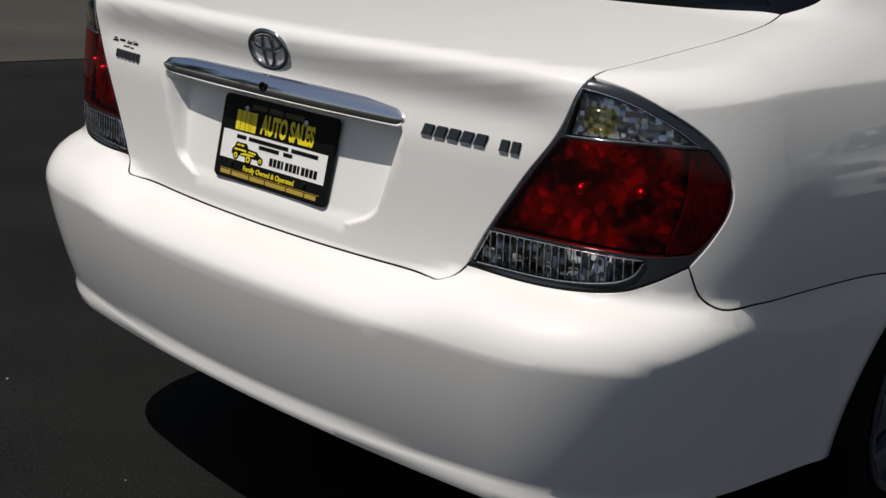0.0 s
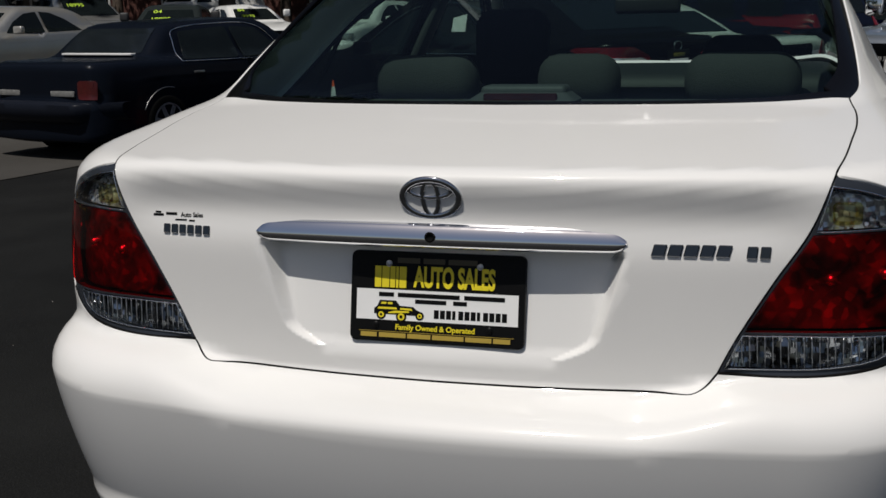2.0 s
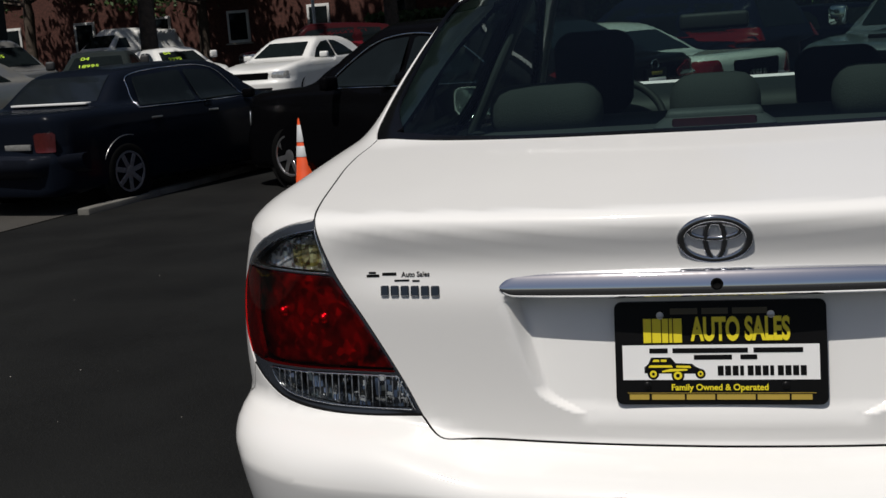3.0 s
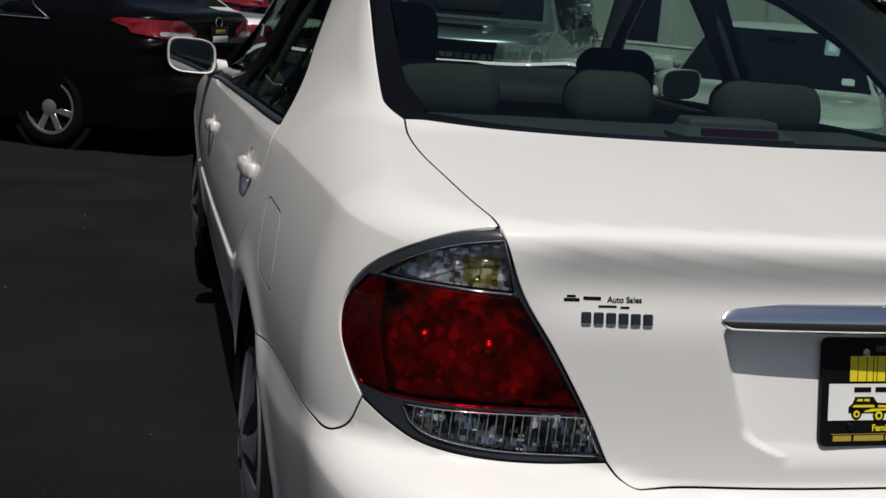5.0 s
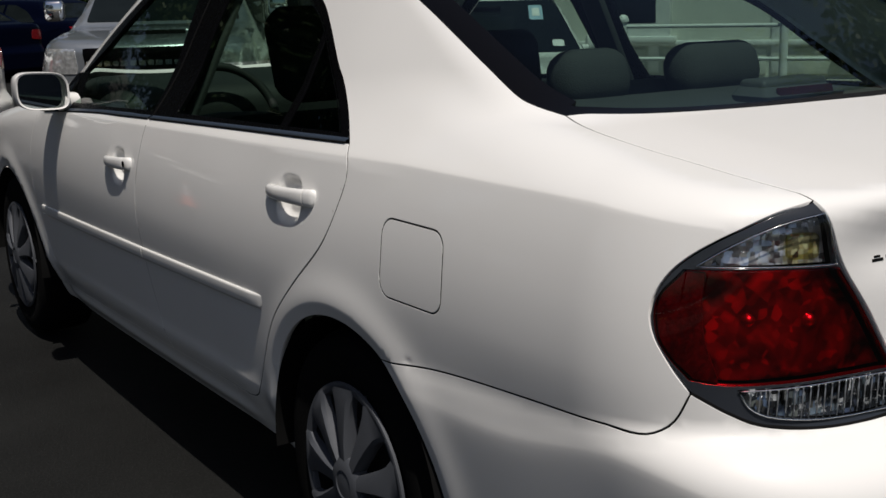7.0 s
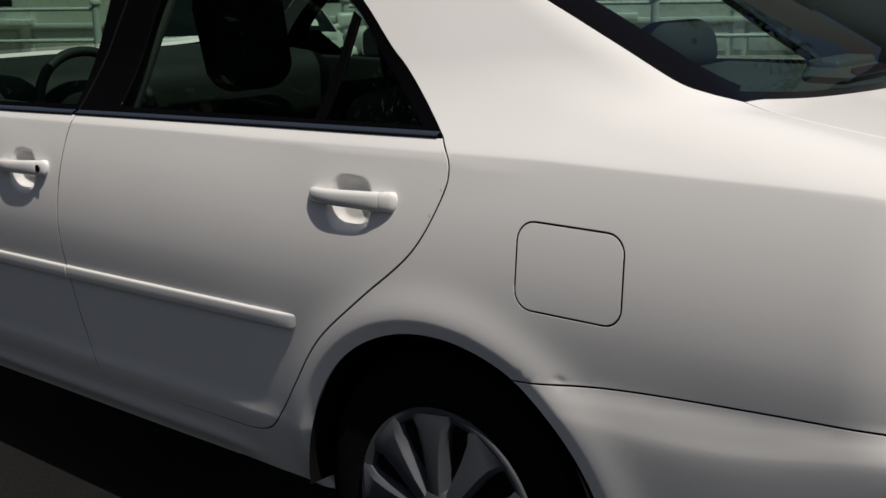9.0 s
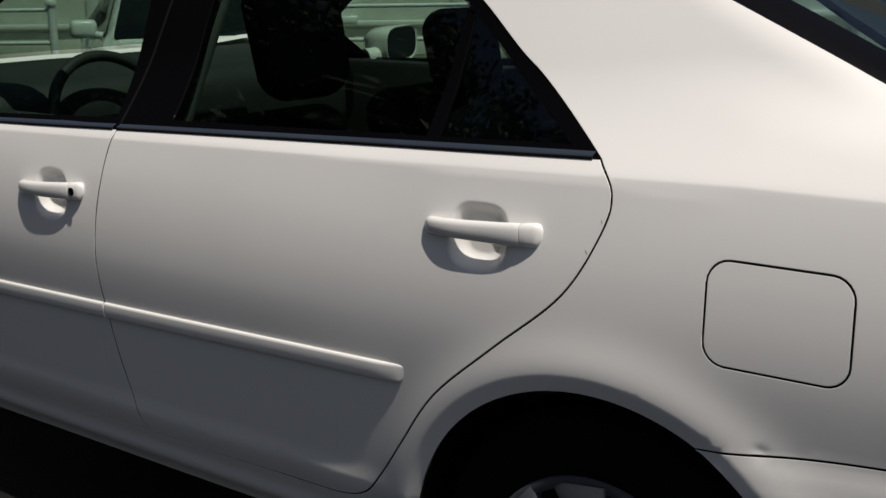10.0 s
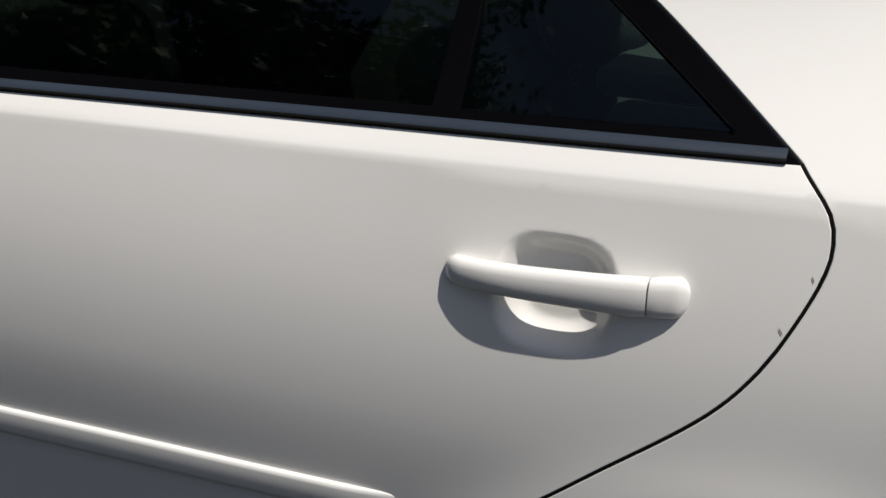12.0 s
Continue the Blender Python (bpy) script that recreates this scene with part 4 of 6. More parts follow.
# chrome garnish over the plate
bm = bmesh.new()
rows = []
for x in 0.322 * np.sin(np.linspace(-1, 1, 90) * math.pi / 2):
    past = max(abs(x) - 0.298, 0) / 0.0242
    half = 0.0215 * math.sqrt(max(1 - past**2, 0.01)) * (1 - 0.10 * (x / 0.322) ** 4)
    u = abs(x) / 0.322
    zc, yc = 0.861 - 0.003 * u * u, 0.121 + 0.21 * x * x
    rows.append([bm.verts.new((x - 0.002, yc + dy, zc + dz * half)) for dz, dy in ((1.0, 0.030), (1.0, 0.014), (0.92, 0.0075), (0.55, 0.0015), (0.1, -0.0035), (-0.25, -0.0055), (-0.65, -0.0045), (-0.92, 0.001), (-1.0, 0.008), (-0.8, 0.035))])
for a, b in zip(rows, rows[1:]):
    for k in range(9):
        bm.faces.new((a[k], a[k + 1], b[k + 1], b[k]))
bm.faces.new(rows[0])
bm.faces.new(rows[-1][::-1])
garnish = part("chrome_garnish", bm, CHROME, boot_lid, "chrome bar over the plate", 45)
bm = bmesh.new()
lathe(bm, [(0.0085, 0.0), (0.009, 0.002), (0.006, 0.003), (0.0055, 0.001)], 24, pose(0, 0.1165, 0.861, 90, 0, 0))
part("boot_lock", bm, GAP, boot_lid, "round boot lock", 180)


def on_face(x, z, lift=0.0):
    """A pose on the boot's face: x across, y up, z out."""
    p = REAR.lift([(x, z)])[0]
    n = Vector(normals(p[None])[0])
    across = Vector((1, 0, 0)) - n * n.x
    across.normalize()
    up = n.cross(across)
    return Matrix.Translation(Vector(p) + lift * n) @ Matrix((across, up, n)).transposed().to_4x4()


# round badge
bm = bmesh.new()
badge_at = on_face(-0.001, 0.924, 0.001)
for a, b, cx, cy, r in ((0.0485, 0.0325, 0, 0, 0.0060), (0.0135, 0.0300, 0, 0, 0.0044), (0.036, 0.0125, 0, 0.0135, 0.0044)):
    ring = [(cx + a * math.cos(t), cy + b * math.sin(t), 0.0) for t in (2 * math.pi * k / 48 for k in range(48))]
    tube(bm, ring, r, 8, True)
bmesh.ops.transform(bm, matrix=badge_at @ Matrix.Diagonal((1, 1, 0.6, 1)), verts=bm.verts)
part("badge", bm, BADGE_CHROME, boot_lid, "oval chrome badge", 180)
# letter blocks
def letter_blocks(name, spans, z, height, lean, label):
    for x0, x1 in spans:
        bm = bmesh.new()
        m = on_face((x0 + x1) / 2, z, 0.0015)
        verts = block(bm, x1 - x0, height, 0.004, None, 0.0014, 1)
        for v in verts:
            v.co.x += lean * v.co.y
        bmesh.ops.transform(bm, matrix=m, verts=verts)
        part(name, bm, BADGE, boot_lid, label, 30)


letter_blocks("model_badge", [(0.359 + 0.0248 * k, 0.380 + 0.0248 * k) for k in range(5)], 0.8475, 0.0195, 0.25, "raised chrome model badge")
letter_blocks("trim_badge", [(0.503, 0.519), (0.523, 0.5385)], 0.846, 0.0195, 0.1, "raised chrome trim badge")
letter_blocks("maker_badge", [(-0.517 + 0.0168 * k, -0.5035 + 0.0168 * k) for k in range(6)], 0.8515, 0.0165, 0.0, "raised chrome maker badge")
# dealer's sticker
for x0, x1, z0, z1 in [(-0.541, -0.5195, 0.8715, 0.8775), (-0.537, -0.525, 0.877, 0.8815), (-0.494, -0.469, 0.8655, 0.8695), (-0.464, -0.452, 0.8650, 0.8690)] + [(-0.5145, -0.4905, 0.8740, 0.8805)]:
    m = on_face((x0 + x1) / 2, (z0 + z1) / 2, 0.0006)
    bm = bmesh.new()
    verts = block(bm, x1 - x0, (z1 - z0) * 0.72, 0.0003)
    bmesh.ops.transform(bm, matrix=m, verts=verts)
    part("dealer_sticker", bm, INK, boot_lid, "small black dealer sticker", 30)
text_part("trade_words", "Auto Sales", 0.0110, on_face(-0.4585, 0.8768, 0.0008), INK, boot_lid, "small black printed words", 0.0002, bold=0.0002)

# number plate holder with the dealer's card
PLATE = Matrix.Translation((0.0, 0.1455, 0.750)) @ pose(0, 0, 0, 90 - 10.5, 0, 0)
plate = under(new("plate", None), boot_lid, "black dealer plate with yellow and white print")


def plate_block(name, x0, x1, y0, y1, material, lift, thick=0.0004, bevel=0.0, label=""):
    bm = bmesh.new()
    block(bm, x1 - x0, y1 - y0, thick, PLATE @ pose((x0 + x1) / 2, (y0 + y1) / 2, lift), bevel, 1)
    return part(name, bm, material, plate, label, 30)


def bars(name, spans, y, tall, material, label="", lift=0.0038):
    for x0, x1 in spans:
        bm = bmesh.new()
        block(bm, x1 - x0, tall, 0.0004, PLATE @ pose((x0 + x1) / 2, y, lift))
        part(name, bm, material, plate, label, 30)


bm = bmesh.new()
rim = []
for sx, sy, a0 in ((1, 1, 0), (-1, 1, 90), (-1, -1, 180), (1, -1, 270)):
    for a in np.radians(np.linspace(a0, a0 + 90, 6)):
        rim.append((sx * 0.1425 + 0.011 * math.cos(a), sy * 0.0665 + 0.011 * math.sin(a)))
lower = [bm.verts.new(PLATE @ Vector((x, y, -0.004))) for x, y in rim]
upper_ring = [bm.verts.new(PLATE @ Vector((x * 0.996, y * 0.992, 0.0025))) for x, y in rim]
for k in range(len(rim)):
    j = (k + 1) % len(rim)
    bm.faces.new((lower[k], lower[j], upper_ring[j], upper_ring[k]))
bm.faces.new(upper_ring)
bm.faces.new(lower[::-1])
part("plate_board", bm, INK, plate, "glossy black plate board", 40)
plate_block("white_band", -0.142, 0.142, -0.040, 0.012, WHITE_INK, 0.0031, label="white band of the plate")
name_spans = [(-0.110, -0.0985), (-0.0970, -0.0840), (-0.0825, -0.0735), (-0.0720, -0.0675), (-0.0660, -0.0535)]
bars("name_bar", name_spans, 0.0335, 0.036, YELLOW, "bold yellow print")
text_part("trade_name", "AUTO SALES", 0.047, PLATE @ pose(0.031, 0.0335, 0.0036) @ Matrix.Diagonal((0.53, 1, 1, 1)), YELLOW, plate, "bold yellow words", 0.0003, bold=0.0018)
bars("address_bar", [(-0.102, -0.075), (-0.068, 0.041), (0.049, 0.119)], 0.0035, 0.0072, INK, "black address print", 0.0036)
bars("town_bar", [(-0.037, 0.018), (0.030, 0.054)], -0.0065, 0.007, INK, "black town print", 0.0036)
bars("number_bar", [(-0.003 + 0.0107 * k, 0.0055 + 0.0107 * k - (0.003 if k in (3, 7) else 0)) for k in range(12)], -0.0265, 0.0145, INK, "bold black number print", 0.0036)
bars("web_bar", [(-0.133, -0.104), (-0.100, -0.052), (-0.049, -0.008), (-0.005, 0.050), (0.053, 0.098), (0.101, 0.130)], -0.0655, 0.0078, AMBER_INK, "golden web print")
bars("plate_top_bar", [(-0.07, -0.03), (-0.024, 0.014), (0.02, 0.07)], 0.062, 0.009, FADED_INK, "faded golden print")
text_part("slogan", "Family Owned & Operated", 0.0128, PLATE @ pose(-0.001, -0.0515, 0.0036), YELLOW, plate, "yellow slogan", 0.0003, bold=0.0003)
bm = bmesh.new()
block(bm, 0.272, 0.0008, 0.0003, PLATE @ pose(0, -0.0595, 0.0036))
part("plate_line", bm, AMBER_INK, plate, "thin golden line")
# drawing of an old motor car
def drawn(name, shapes, material, lift, label=""):
    """Flat printed shapes, each a closed outline on the plate."""
    bm = bmesh.new()
    for outline in shapes:
        bm.faces.new([bm.verts.new(PLATE @ Vector((x, y, lift))) for x, y in outline])
    part(name, bm, material, plate, label)


def disc(cx, cy, r, n=20):
    return [(cx + r * math.cos(2 * math.pi * k / n), cy + r * math.sin(2 * math.pi * k / n)) for k in range(n)]


drawn("drawing_ink", [[(-0.110, -0.030), (-0.110, -0.021), (-0.104, -0.016), (-0.100, -0.0065), (-0.071, -0.0065), (-0.064, -0.015), (-0.040, -0.016), (-0.034, -0.021), (-0.024, -0.025), (-0.024, -0.031)]] + [disc(-0.097, -0.031, 0.0085), disc(-0.061, -0.0335, 0.0095), disc(-0.028, -0.031, 0.0075)], INK, 0.0036, "black drawing of an old motor car")
drawn("car_drawing", [[(-0.098, -0.013), (-0.096, -0.0095), (-0.088, -0.0095), (-0.088, -0.013)], [(-0.0855, -0.013), (-0.0855, -0.0095), (-0.077, -0.0095), (-0.077, -0.013)], [(-0.104, -0.0215), (-0.102, -0.018), (-0.070, -0.018), (-0.068, -0.0215)], [(-0.063, -0.0215), (-0.063, -0.0185), (-0.043, -0.019), (-0.041, -0.0225)], [(-0.084, -0.0285), (-0.084, -0.0265), (-0.072, -0.0235), (-0.048, -0.0235), (-0.046, -0.026)]] + [disc(-0.097, -0.031, 0.0052), disc(-0.061, -0.0335, 0.0062), disc(-0.028, -0.031, 0.0042)], YELLOW, 0.0041, "yellow parts of the drawn motor car")
for hub_disc in (disc(-0.097, -0.031, 0.0022), disc(-0.061, -0.0335, 0.0028), disc(-0.028, -0.031, 0.0018)):
    drawn("drawing_hub", [hub_disc], INK, 0.0046)
for x in (-0.085, 0.075):
    for y in (0.056, -0.0485):
        bm = bmesh.new()
        lathe(bm, [(0.0055, 0.0), (0.0055, 0.002), (0.004, 0.0032), (0.001, 0.0034)], 16, PLATE @ pose(x if y > 0 else x * 1.25, y, 0.0026))
        part("plate_screw", bm, STEEL if y > 0 else INK, plate, smooth=40)


# wheels
def wheel(hub, x_face):
    w = under(new("wheel", None), car, "steel wheel with a silver hubcap darkened for arch shade")
    m = Matrix.Translation((x_face, *hub)) @ pose(0, 0, 0, 0, -90, 0)
    bm = bmesh.new()
    lathe(bm, [(0.200, -0.20), (0.27, -0.205), (0.305, -0.195), (0.311, -0.165), (0.313, -0.10), (0.311, -0.045), (0.298, -0.014), (0.268, -0.002), (0.215, -0.006), (0.200, -0.012)], 64, m)
    part("tyre", bm, RUBBER, w, "black rubber tyre", 50)
    bm = bmesh.new()
    lathe(bm, [(0.202, -0.016), (0.204, -0.012), (0.200, -0.011), (0.190, -0.012), (0.184, -0.015), (0.16, -0.028), (0.07, -0.034), (0.02, -0.034)], 64, m)
    part("wheel_disc", bm, GAP, w, "dark disc behind the hubcap", 40)
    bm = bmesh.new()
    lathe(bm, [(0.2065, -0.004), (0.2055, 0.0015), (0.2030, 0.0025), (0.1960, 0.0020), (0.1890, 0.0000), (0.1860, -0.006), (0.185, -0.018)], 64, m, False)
    part("hubcap", bm, HUBCAP, w, "silver hubcap rim, darkened for arch shade", 40)
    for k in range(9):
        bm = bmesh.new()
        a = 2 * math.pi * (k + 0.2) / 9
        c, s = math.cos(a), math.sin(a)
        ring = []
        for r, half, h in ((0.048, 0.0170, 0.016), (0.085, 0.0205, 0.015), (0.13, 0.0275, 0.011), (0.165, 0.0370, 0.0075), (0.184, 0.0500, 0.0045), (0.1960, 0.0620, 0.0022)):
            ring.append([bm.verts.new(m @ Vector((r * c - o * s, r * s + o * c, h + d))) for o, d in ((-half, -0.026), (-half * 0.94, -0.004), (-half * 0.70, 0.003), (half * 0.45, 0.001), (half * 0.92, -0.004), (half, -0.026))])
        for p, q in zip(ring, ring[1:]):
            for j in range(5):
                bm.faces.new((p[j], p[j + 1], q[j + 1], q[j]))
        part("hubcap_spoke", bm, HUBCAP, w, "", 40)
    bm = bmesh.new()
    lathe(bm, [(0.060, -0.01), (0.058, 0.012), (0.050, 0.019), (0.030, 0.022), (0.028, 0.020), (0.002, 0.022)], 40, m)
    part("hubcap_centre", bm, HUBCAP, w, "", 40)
    return w


first_wheel = wheel(REAR_HUB, -0.848)
wheel(FRONT_HUB, -0.850)
for hub in (REAR_HUB, FRONT_HUB):
    copy_thing(first_wheel, Matrix.Translation((0, hub[0] + REAR_HUB[0], 0)) @ pose(0, 0, 0, 0, 0, 180))

# wheel arches, floor and inner walls
for hub in (REAR_HUB, FRONT_HUB):
    for s in (-1, 1):
        bm = bmesh.new()
        rows = [[bm.verts.new((s * x, hub[0] + 0.3425 * math.cos(a), hub[1] + 0.3425 * math.sin(a))) for x in (0.858, 0.55)] for a in np.radians(np.linspace(-5, 185, 36))]
        for a, b in zip(rows, rows[1:]):
            bm.faces.new((a[0], a[1], b[1], b[0]))
        bm.faces.new([r[1] for r in rows])
        part("arch_liner", bm, GAP, car, "black drum for the shade in the wheel arch liner", 50)
box("floor_pan", (1.50, 3.9, 0.05), (0, 2.35, 0.25), GAP, car, 0.01, "dark floor pan")
for s in (-1, 1):
    box("door_card", (0.05, 1.75, 0.60), (s * 0.745, 2.45, 0.63), DARK_PLASTIC, car, 0.02, "charcoal inner door panel")
    box("rear_side_trim", (0.05, 0.75, 0.55), (s * 0.70, 0.98, 0.70), DARK_PLASTIC, car, 0.02)
for s in (-1, 1):
    bm = bmesh.new()
    for v in block(bm, 0.03, 0.10, 0.42, pose(0, 2.17, 1.13), 0.012):
        v.co.x = s * (0.745 - 0.50 * (v.co.z - 0.97)) + v.co.x
    part("pillar_trim", bm, GREY_PLASTIC, car, "grey inner pillar cover", 40)
box("boot_floor", (1.3, 1.1, 0.03), (0, 0.80, 0.45), GAP, car)
box("rear_wall", (1.2, 0.03, 0.36), (0, 0.22, 0.75), GAP, car)
box("parcel_shelf", (1.26, 0.66, 0.03), (0, 1.06, 0.972), GREY_PLASTIC, car, 0.01, "grey parcel shelf under the rear glass")
# brake lamp under the glass
bm = bmesh.new()
verts = block(bm, 0.235, 0.10, 0.044, None, 0.014, 4)
for v in verts:
    if v.co.z > 0:
        v.co.x *= 0.80
        v.co.y = v.co.y * 0.7 + 0.014
bmesh.ops.transform(bm, matrix=pose(0, 0.800, 1.040), verts=bm.verts)
stop_lamp = part("brake_lamp", bm, GREY_PLASTIC, car, "high brake lamp in a grey housing", 40)
bm = bmesh.new()
block(bm, 0.160, 0.008, 0.020, pose(0, 0.7575, 1.038, -20, 0, 0), 0.003, 1)
part("brake_lens", bm, BRAKE_RED, stop_lamp, "dark red lens", 30)


def cushion(name, size, centre, material, parent, tilt=0.0, bevel=0.05, label=""):
    bm = bmesh.new()
    block(bm, *size, Matrix.Translation(centre) @ pose(0, 0, 0, tilt, 0, 0), bevel, 4)
    return part(name, bm, material, parent, label, 60)


bench = cushion("rear_seat", (1.22, 0.16, 0.62), (0, 1.50, 0.70), FABRIC, car, -14, 0.06, "grey fabric rear seat")
cushion("seat_base", (1.22, 0.5, 0.18), (0, 1.80, 0.46), FABRIC, bench, 6, 0.06)
for x, w in ((-0.42, 0.29), (0.0, 0.22), (0.42, 0.29)):
    rest = cushion("headrest", (w, 0.13, 0.145), (x, 1.43, 1.030), FABRIC, bench, -14, 0.060, "grey fabric headrest")
    for dx in (-0.05, 0.05):
        bm = bmesh.new()
        tube(bm, [(x + dx, 1.46, 0.93), (x + dx, 1.435, 1.00)], 0.006, 8)
        part("headrest_post", bm, STEEL, rest, smooth=180)
for x in (-0.37, 0.37):
    seat = cushion("front_seat", (0.50, 0.14, 0.54), (x, 2.28 if x < 0 else 2.36, 0.65), SHADED_SEAT, car, -14, 0.065, "fabric front seat, colour darkened for cabin shade")
    cushion("seat_base", (0.50, 0.50, 0.16), (x, 2.52, 0.46), SHADED_SEAT, seat, 6, 0.06)
    bm = bmesh.new()
    tall = 0.27 if x < 0 else 0.235
    for v in block(bm, 0.265, 0.115, tall, None, 0.055, 5):
        v.co.x *= 1 - 0.28 * max(-v.co.z / 0.135, 0) ** 2 - 0.12 * max(v.co.z / 0.135, 0) ** 2
    bmesh.ops.transform(bm, matrix=pose(x, 2.20 if x < 0 else 2.30, 1.085 if x < 0 else 1.005, -12, 0, 0), verts=bm.verts)
    part("headrest", bm, SHADED_SEAT, seat, "rounded fabric headrest, colour darkened for cabin shade", 60)
cushion("dashboard", (1.40, 0.50, 0.26), (0, 3.22, 0.84), DARK_PLASTIC, car, 4, 0.08, "charcoal dashboard")
bm = bmesh.new()
ring = [(-0.37 + 0.185 * math.cos(a), 2.86 + 0.075 * math.sin(a), 0.850 + 0.17 * math.sin(a)) for a in (2 * math.pi * k / 40 for k in range(40))]
tube(bm, ring, 0.015, 10, True)
tube(bm, [(-0.54, 2.86, 0.850), (-0.37, 2.88, 0.840), (-0.20, 2.86, 0.850)], [0.014, 0.035, 0.014], 10)
tube(bm, [(-0.37, 2.88, 0.840), (-0.37, 3.1, 0.78)], 0.03, 10)
part("steering_wheel", bm, DARK_PLASTIC, car, "black steering wheel", 60)
# inner mirror
cushion("inner_mirror", (0.24, 0.03, 0.06), (0, 2.78, 1.22), DARK_PLASTIC, car, 0, 0.014, "black inner mirror")
# door mirrors
for s in (-1, 1):
    holder = under(new("door_mirror", None), car, "white door mirror")
    bm = bmesh.new()
    rings = []
    for k, (dy, sc) in enumerate(((-0.045, 0.90), (-0.048, 0.97), (-0.040, 1.0), (0.0, 0.99), (0.05, 0.88), (0.085, 0.60), (0.095, 0.25))):
        ring = []
        for a in (2 * math.pi * j / 32 for j in range(32)):
            c, t = math.cos(a), math.sin(a)
            ring.append(bm.verts.new((s * (0.922 - 0.084 * sc * math.copysign(abs(c) ** 0.55, c)), 3.03 + dy, 0.972 + 0.060 * sc * math.copysign(abs(t) ** 0.55, t) - 0.10 * sc * 0.084 * c)))
        rings.append(ring)
    for a, b in zip(rings, rings[1:]):
        for j in range(32):
            bm.faces.new((a[j], a[(j + 1) % 32], b[(j + 1) % 32], b[j]))
    bm.faces.new(rings[-1])
    tube(bm, [(s * 0.86, 3.03, 0.935), (s * 0.81, 3.05, 0.925)], [0.030, 0.034], 12)
    part("mirror_housing", bm, PEARL, holder, "white mirror housing", 50)
    bm = bmesh.new()
    ring = []
    for a in (2 * math.pi * j / 32 for j in range(32)):
        c, t = math.cos(a), math.sin(a)
        ring.append(bm.verts.new((s * (0.922 - 0.084 * 0.92 * math.copysign(abs(c) ** 0.55, c)), 2.996 + 0.15 * 0.077 * math.copysign(abs(c) ** 0.55, c), 0.972 + 0.060 * 0.92 * math.copysign(abs(t) ** 0.55, t) - 0.0077 * c)))
    bm.faces.new(ring)
    part("mirror_glass", bm, MIRROR, holder, "mirror glass")
    bm = bmesh.new()
    a = [bm.verts.new((s * x, y, z)) for x, y, z in ((0.800, 3.02, 0.93), (0.805, 3.30, 0.915), (0.745, 3.20, 1.01), (0.735, 3.10, 1.02))]
    bm.faces.new(a)
    part("mirror_base", bm, TRIM, holder, "black mirror base")

# small chips on the door's edge
def mark(name, uv0, uv1, wide, material, parent, label):
    """A thin worn streak lying on the side."""
    ends = np.array([uv0, uv1], float)
    along = (ends[1] - ends[0]) / np.linalg.norm(ends[1] - ends[0])
    across = np.array((-along[1], along[0]))
    outline = [ends[0], ends[0] + 0.3 * (ends[1] - ends[0]) + wide * across, ends[1], ends[0] + 0.6 * (ends[1] - ends[0]) - wide * across]
    pts = SIDE.lift(np.array(outline))
    pts = pts + 0.0006 * normals(pts)
    bm = bmesh.new()
    bm.faces.new([bm.verts.new(tuple(p)) for p in pts])
    part(name, bm, material, parent, label)


CHIP = surface("chipped_paint", (0.28, 0.22, 0.18), 0.8, vary=0.2)
mark("paint_chip", (1.1405, 0.882), (1.1425, 0.888), 0.0007, CHIP, rear_door, "small brown paint chip")
mark("paint_chip", (1.158, 0.837), (1.162, 0.844), 0.0008, CHIP, rear_door, "small brown paint chip")


# ---- ground, road and kerb ----


def ground_height(x, y):
    """The lot is level round the car, falls a little towards the road and rises again beyond it."""
    fall = step(0.0, 1.0, np.array(math.hypot(max(y - 4.0, 0), max(-x - 2.2, 0), max(x - 3, 0)) / 5.5))
    rise = step(13.0, 21.0, np.array(math.hypot(x + 0.5, y)))
    far = step(34.0, 62.0, np.array(math.hypot(x, y)))
    return float(-0.03 - 0.14 * fall + (0.14 * rise + 0.5 * far) * step(4.0, -3.0, np.array(float(x))))


bm = bmesh.new()
xs = np.r_[-600, -120, np.linspace(-60, 20, 81), 60, 600]
ys = np.r_[-600, -60, -10, np.linspace(0, 40, 81), 60, 600]
grid = [[bm.verts.new((x, y, ground_height(x, y))) for y in ys] for x in xs]
for a, b in zip(grid, grid[1:]):
    for k in range(len(ys) - 1):
        bm.faces.new((a[k], b[k], b[k + 1], a[k + 1]))
tagged(part("ground", bm, ASPHALT, smooth=180), "dark worn asphalt of the lot", "ground", kind="structure")
ROAD_SLANT = 0.115


def lane(name, x0, x1, y0, y1, material, lift, label):
    """A strip of the road, which runs at a slant to the car."""
    bm = bmesh.new()
    ys = np.r_[y0, np.linspace(-8, 40, 97), y1]
    rows = [[bm.verts.new((x + ROAD_SLANT * (y - 8), y, ground_height(x + ROAD_SLANT * (y - 8), y) + lift)) for x in np.linspace(x0, x1, 9)] for y in ys]
    for a, b in zip(rows, rows[1:]):
        for k in range(8):
            bm.faces.new((a[k], a[k + 1], b[k + 1], b[k]))
    return tagged(part(name, bm, material, smooth=180), label, name.replace("_", " "), kind="structure")


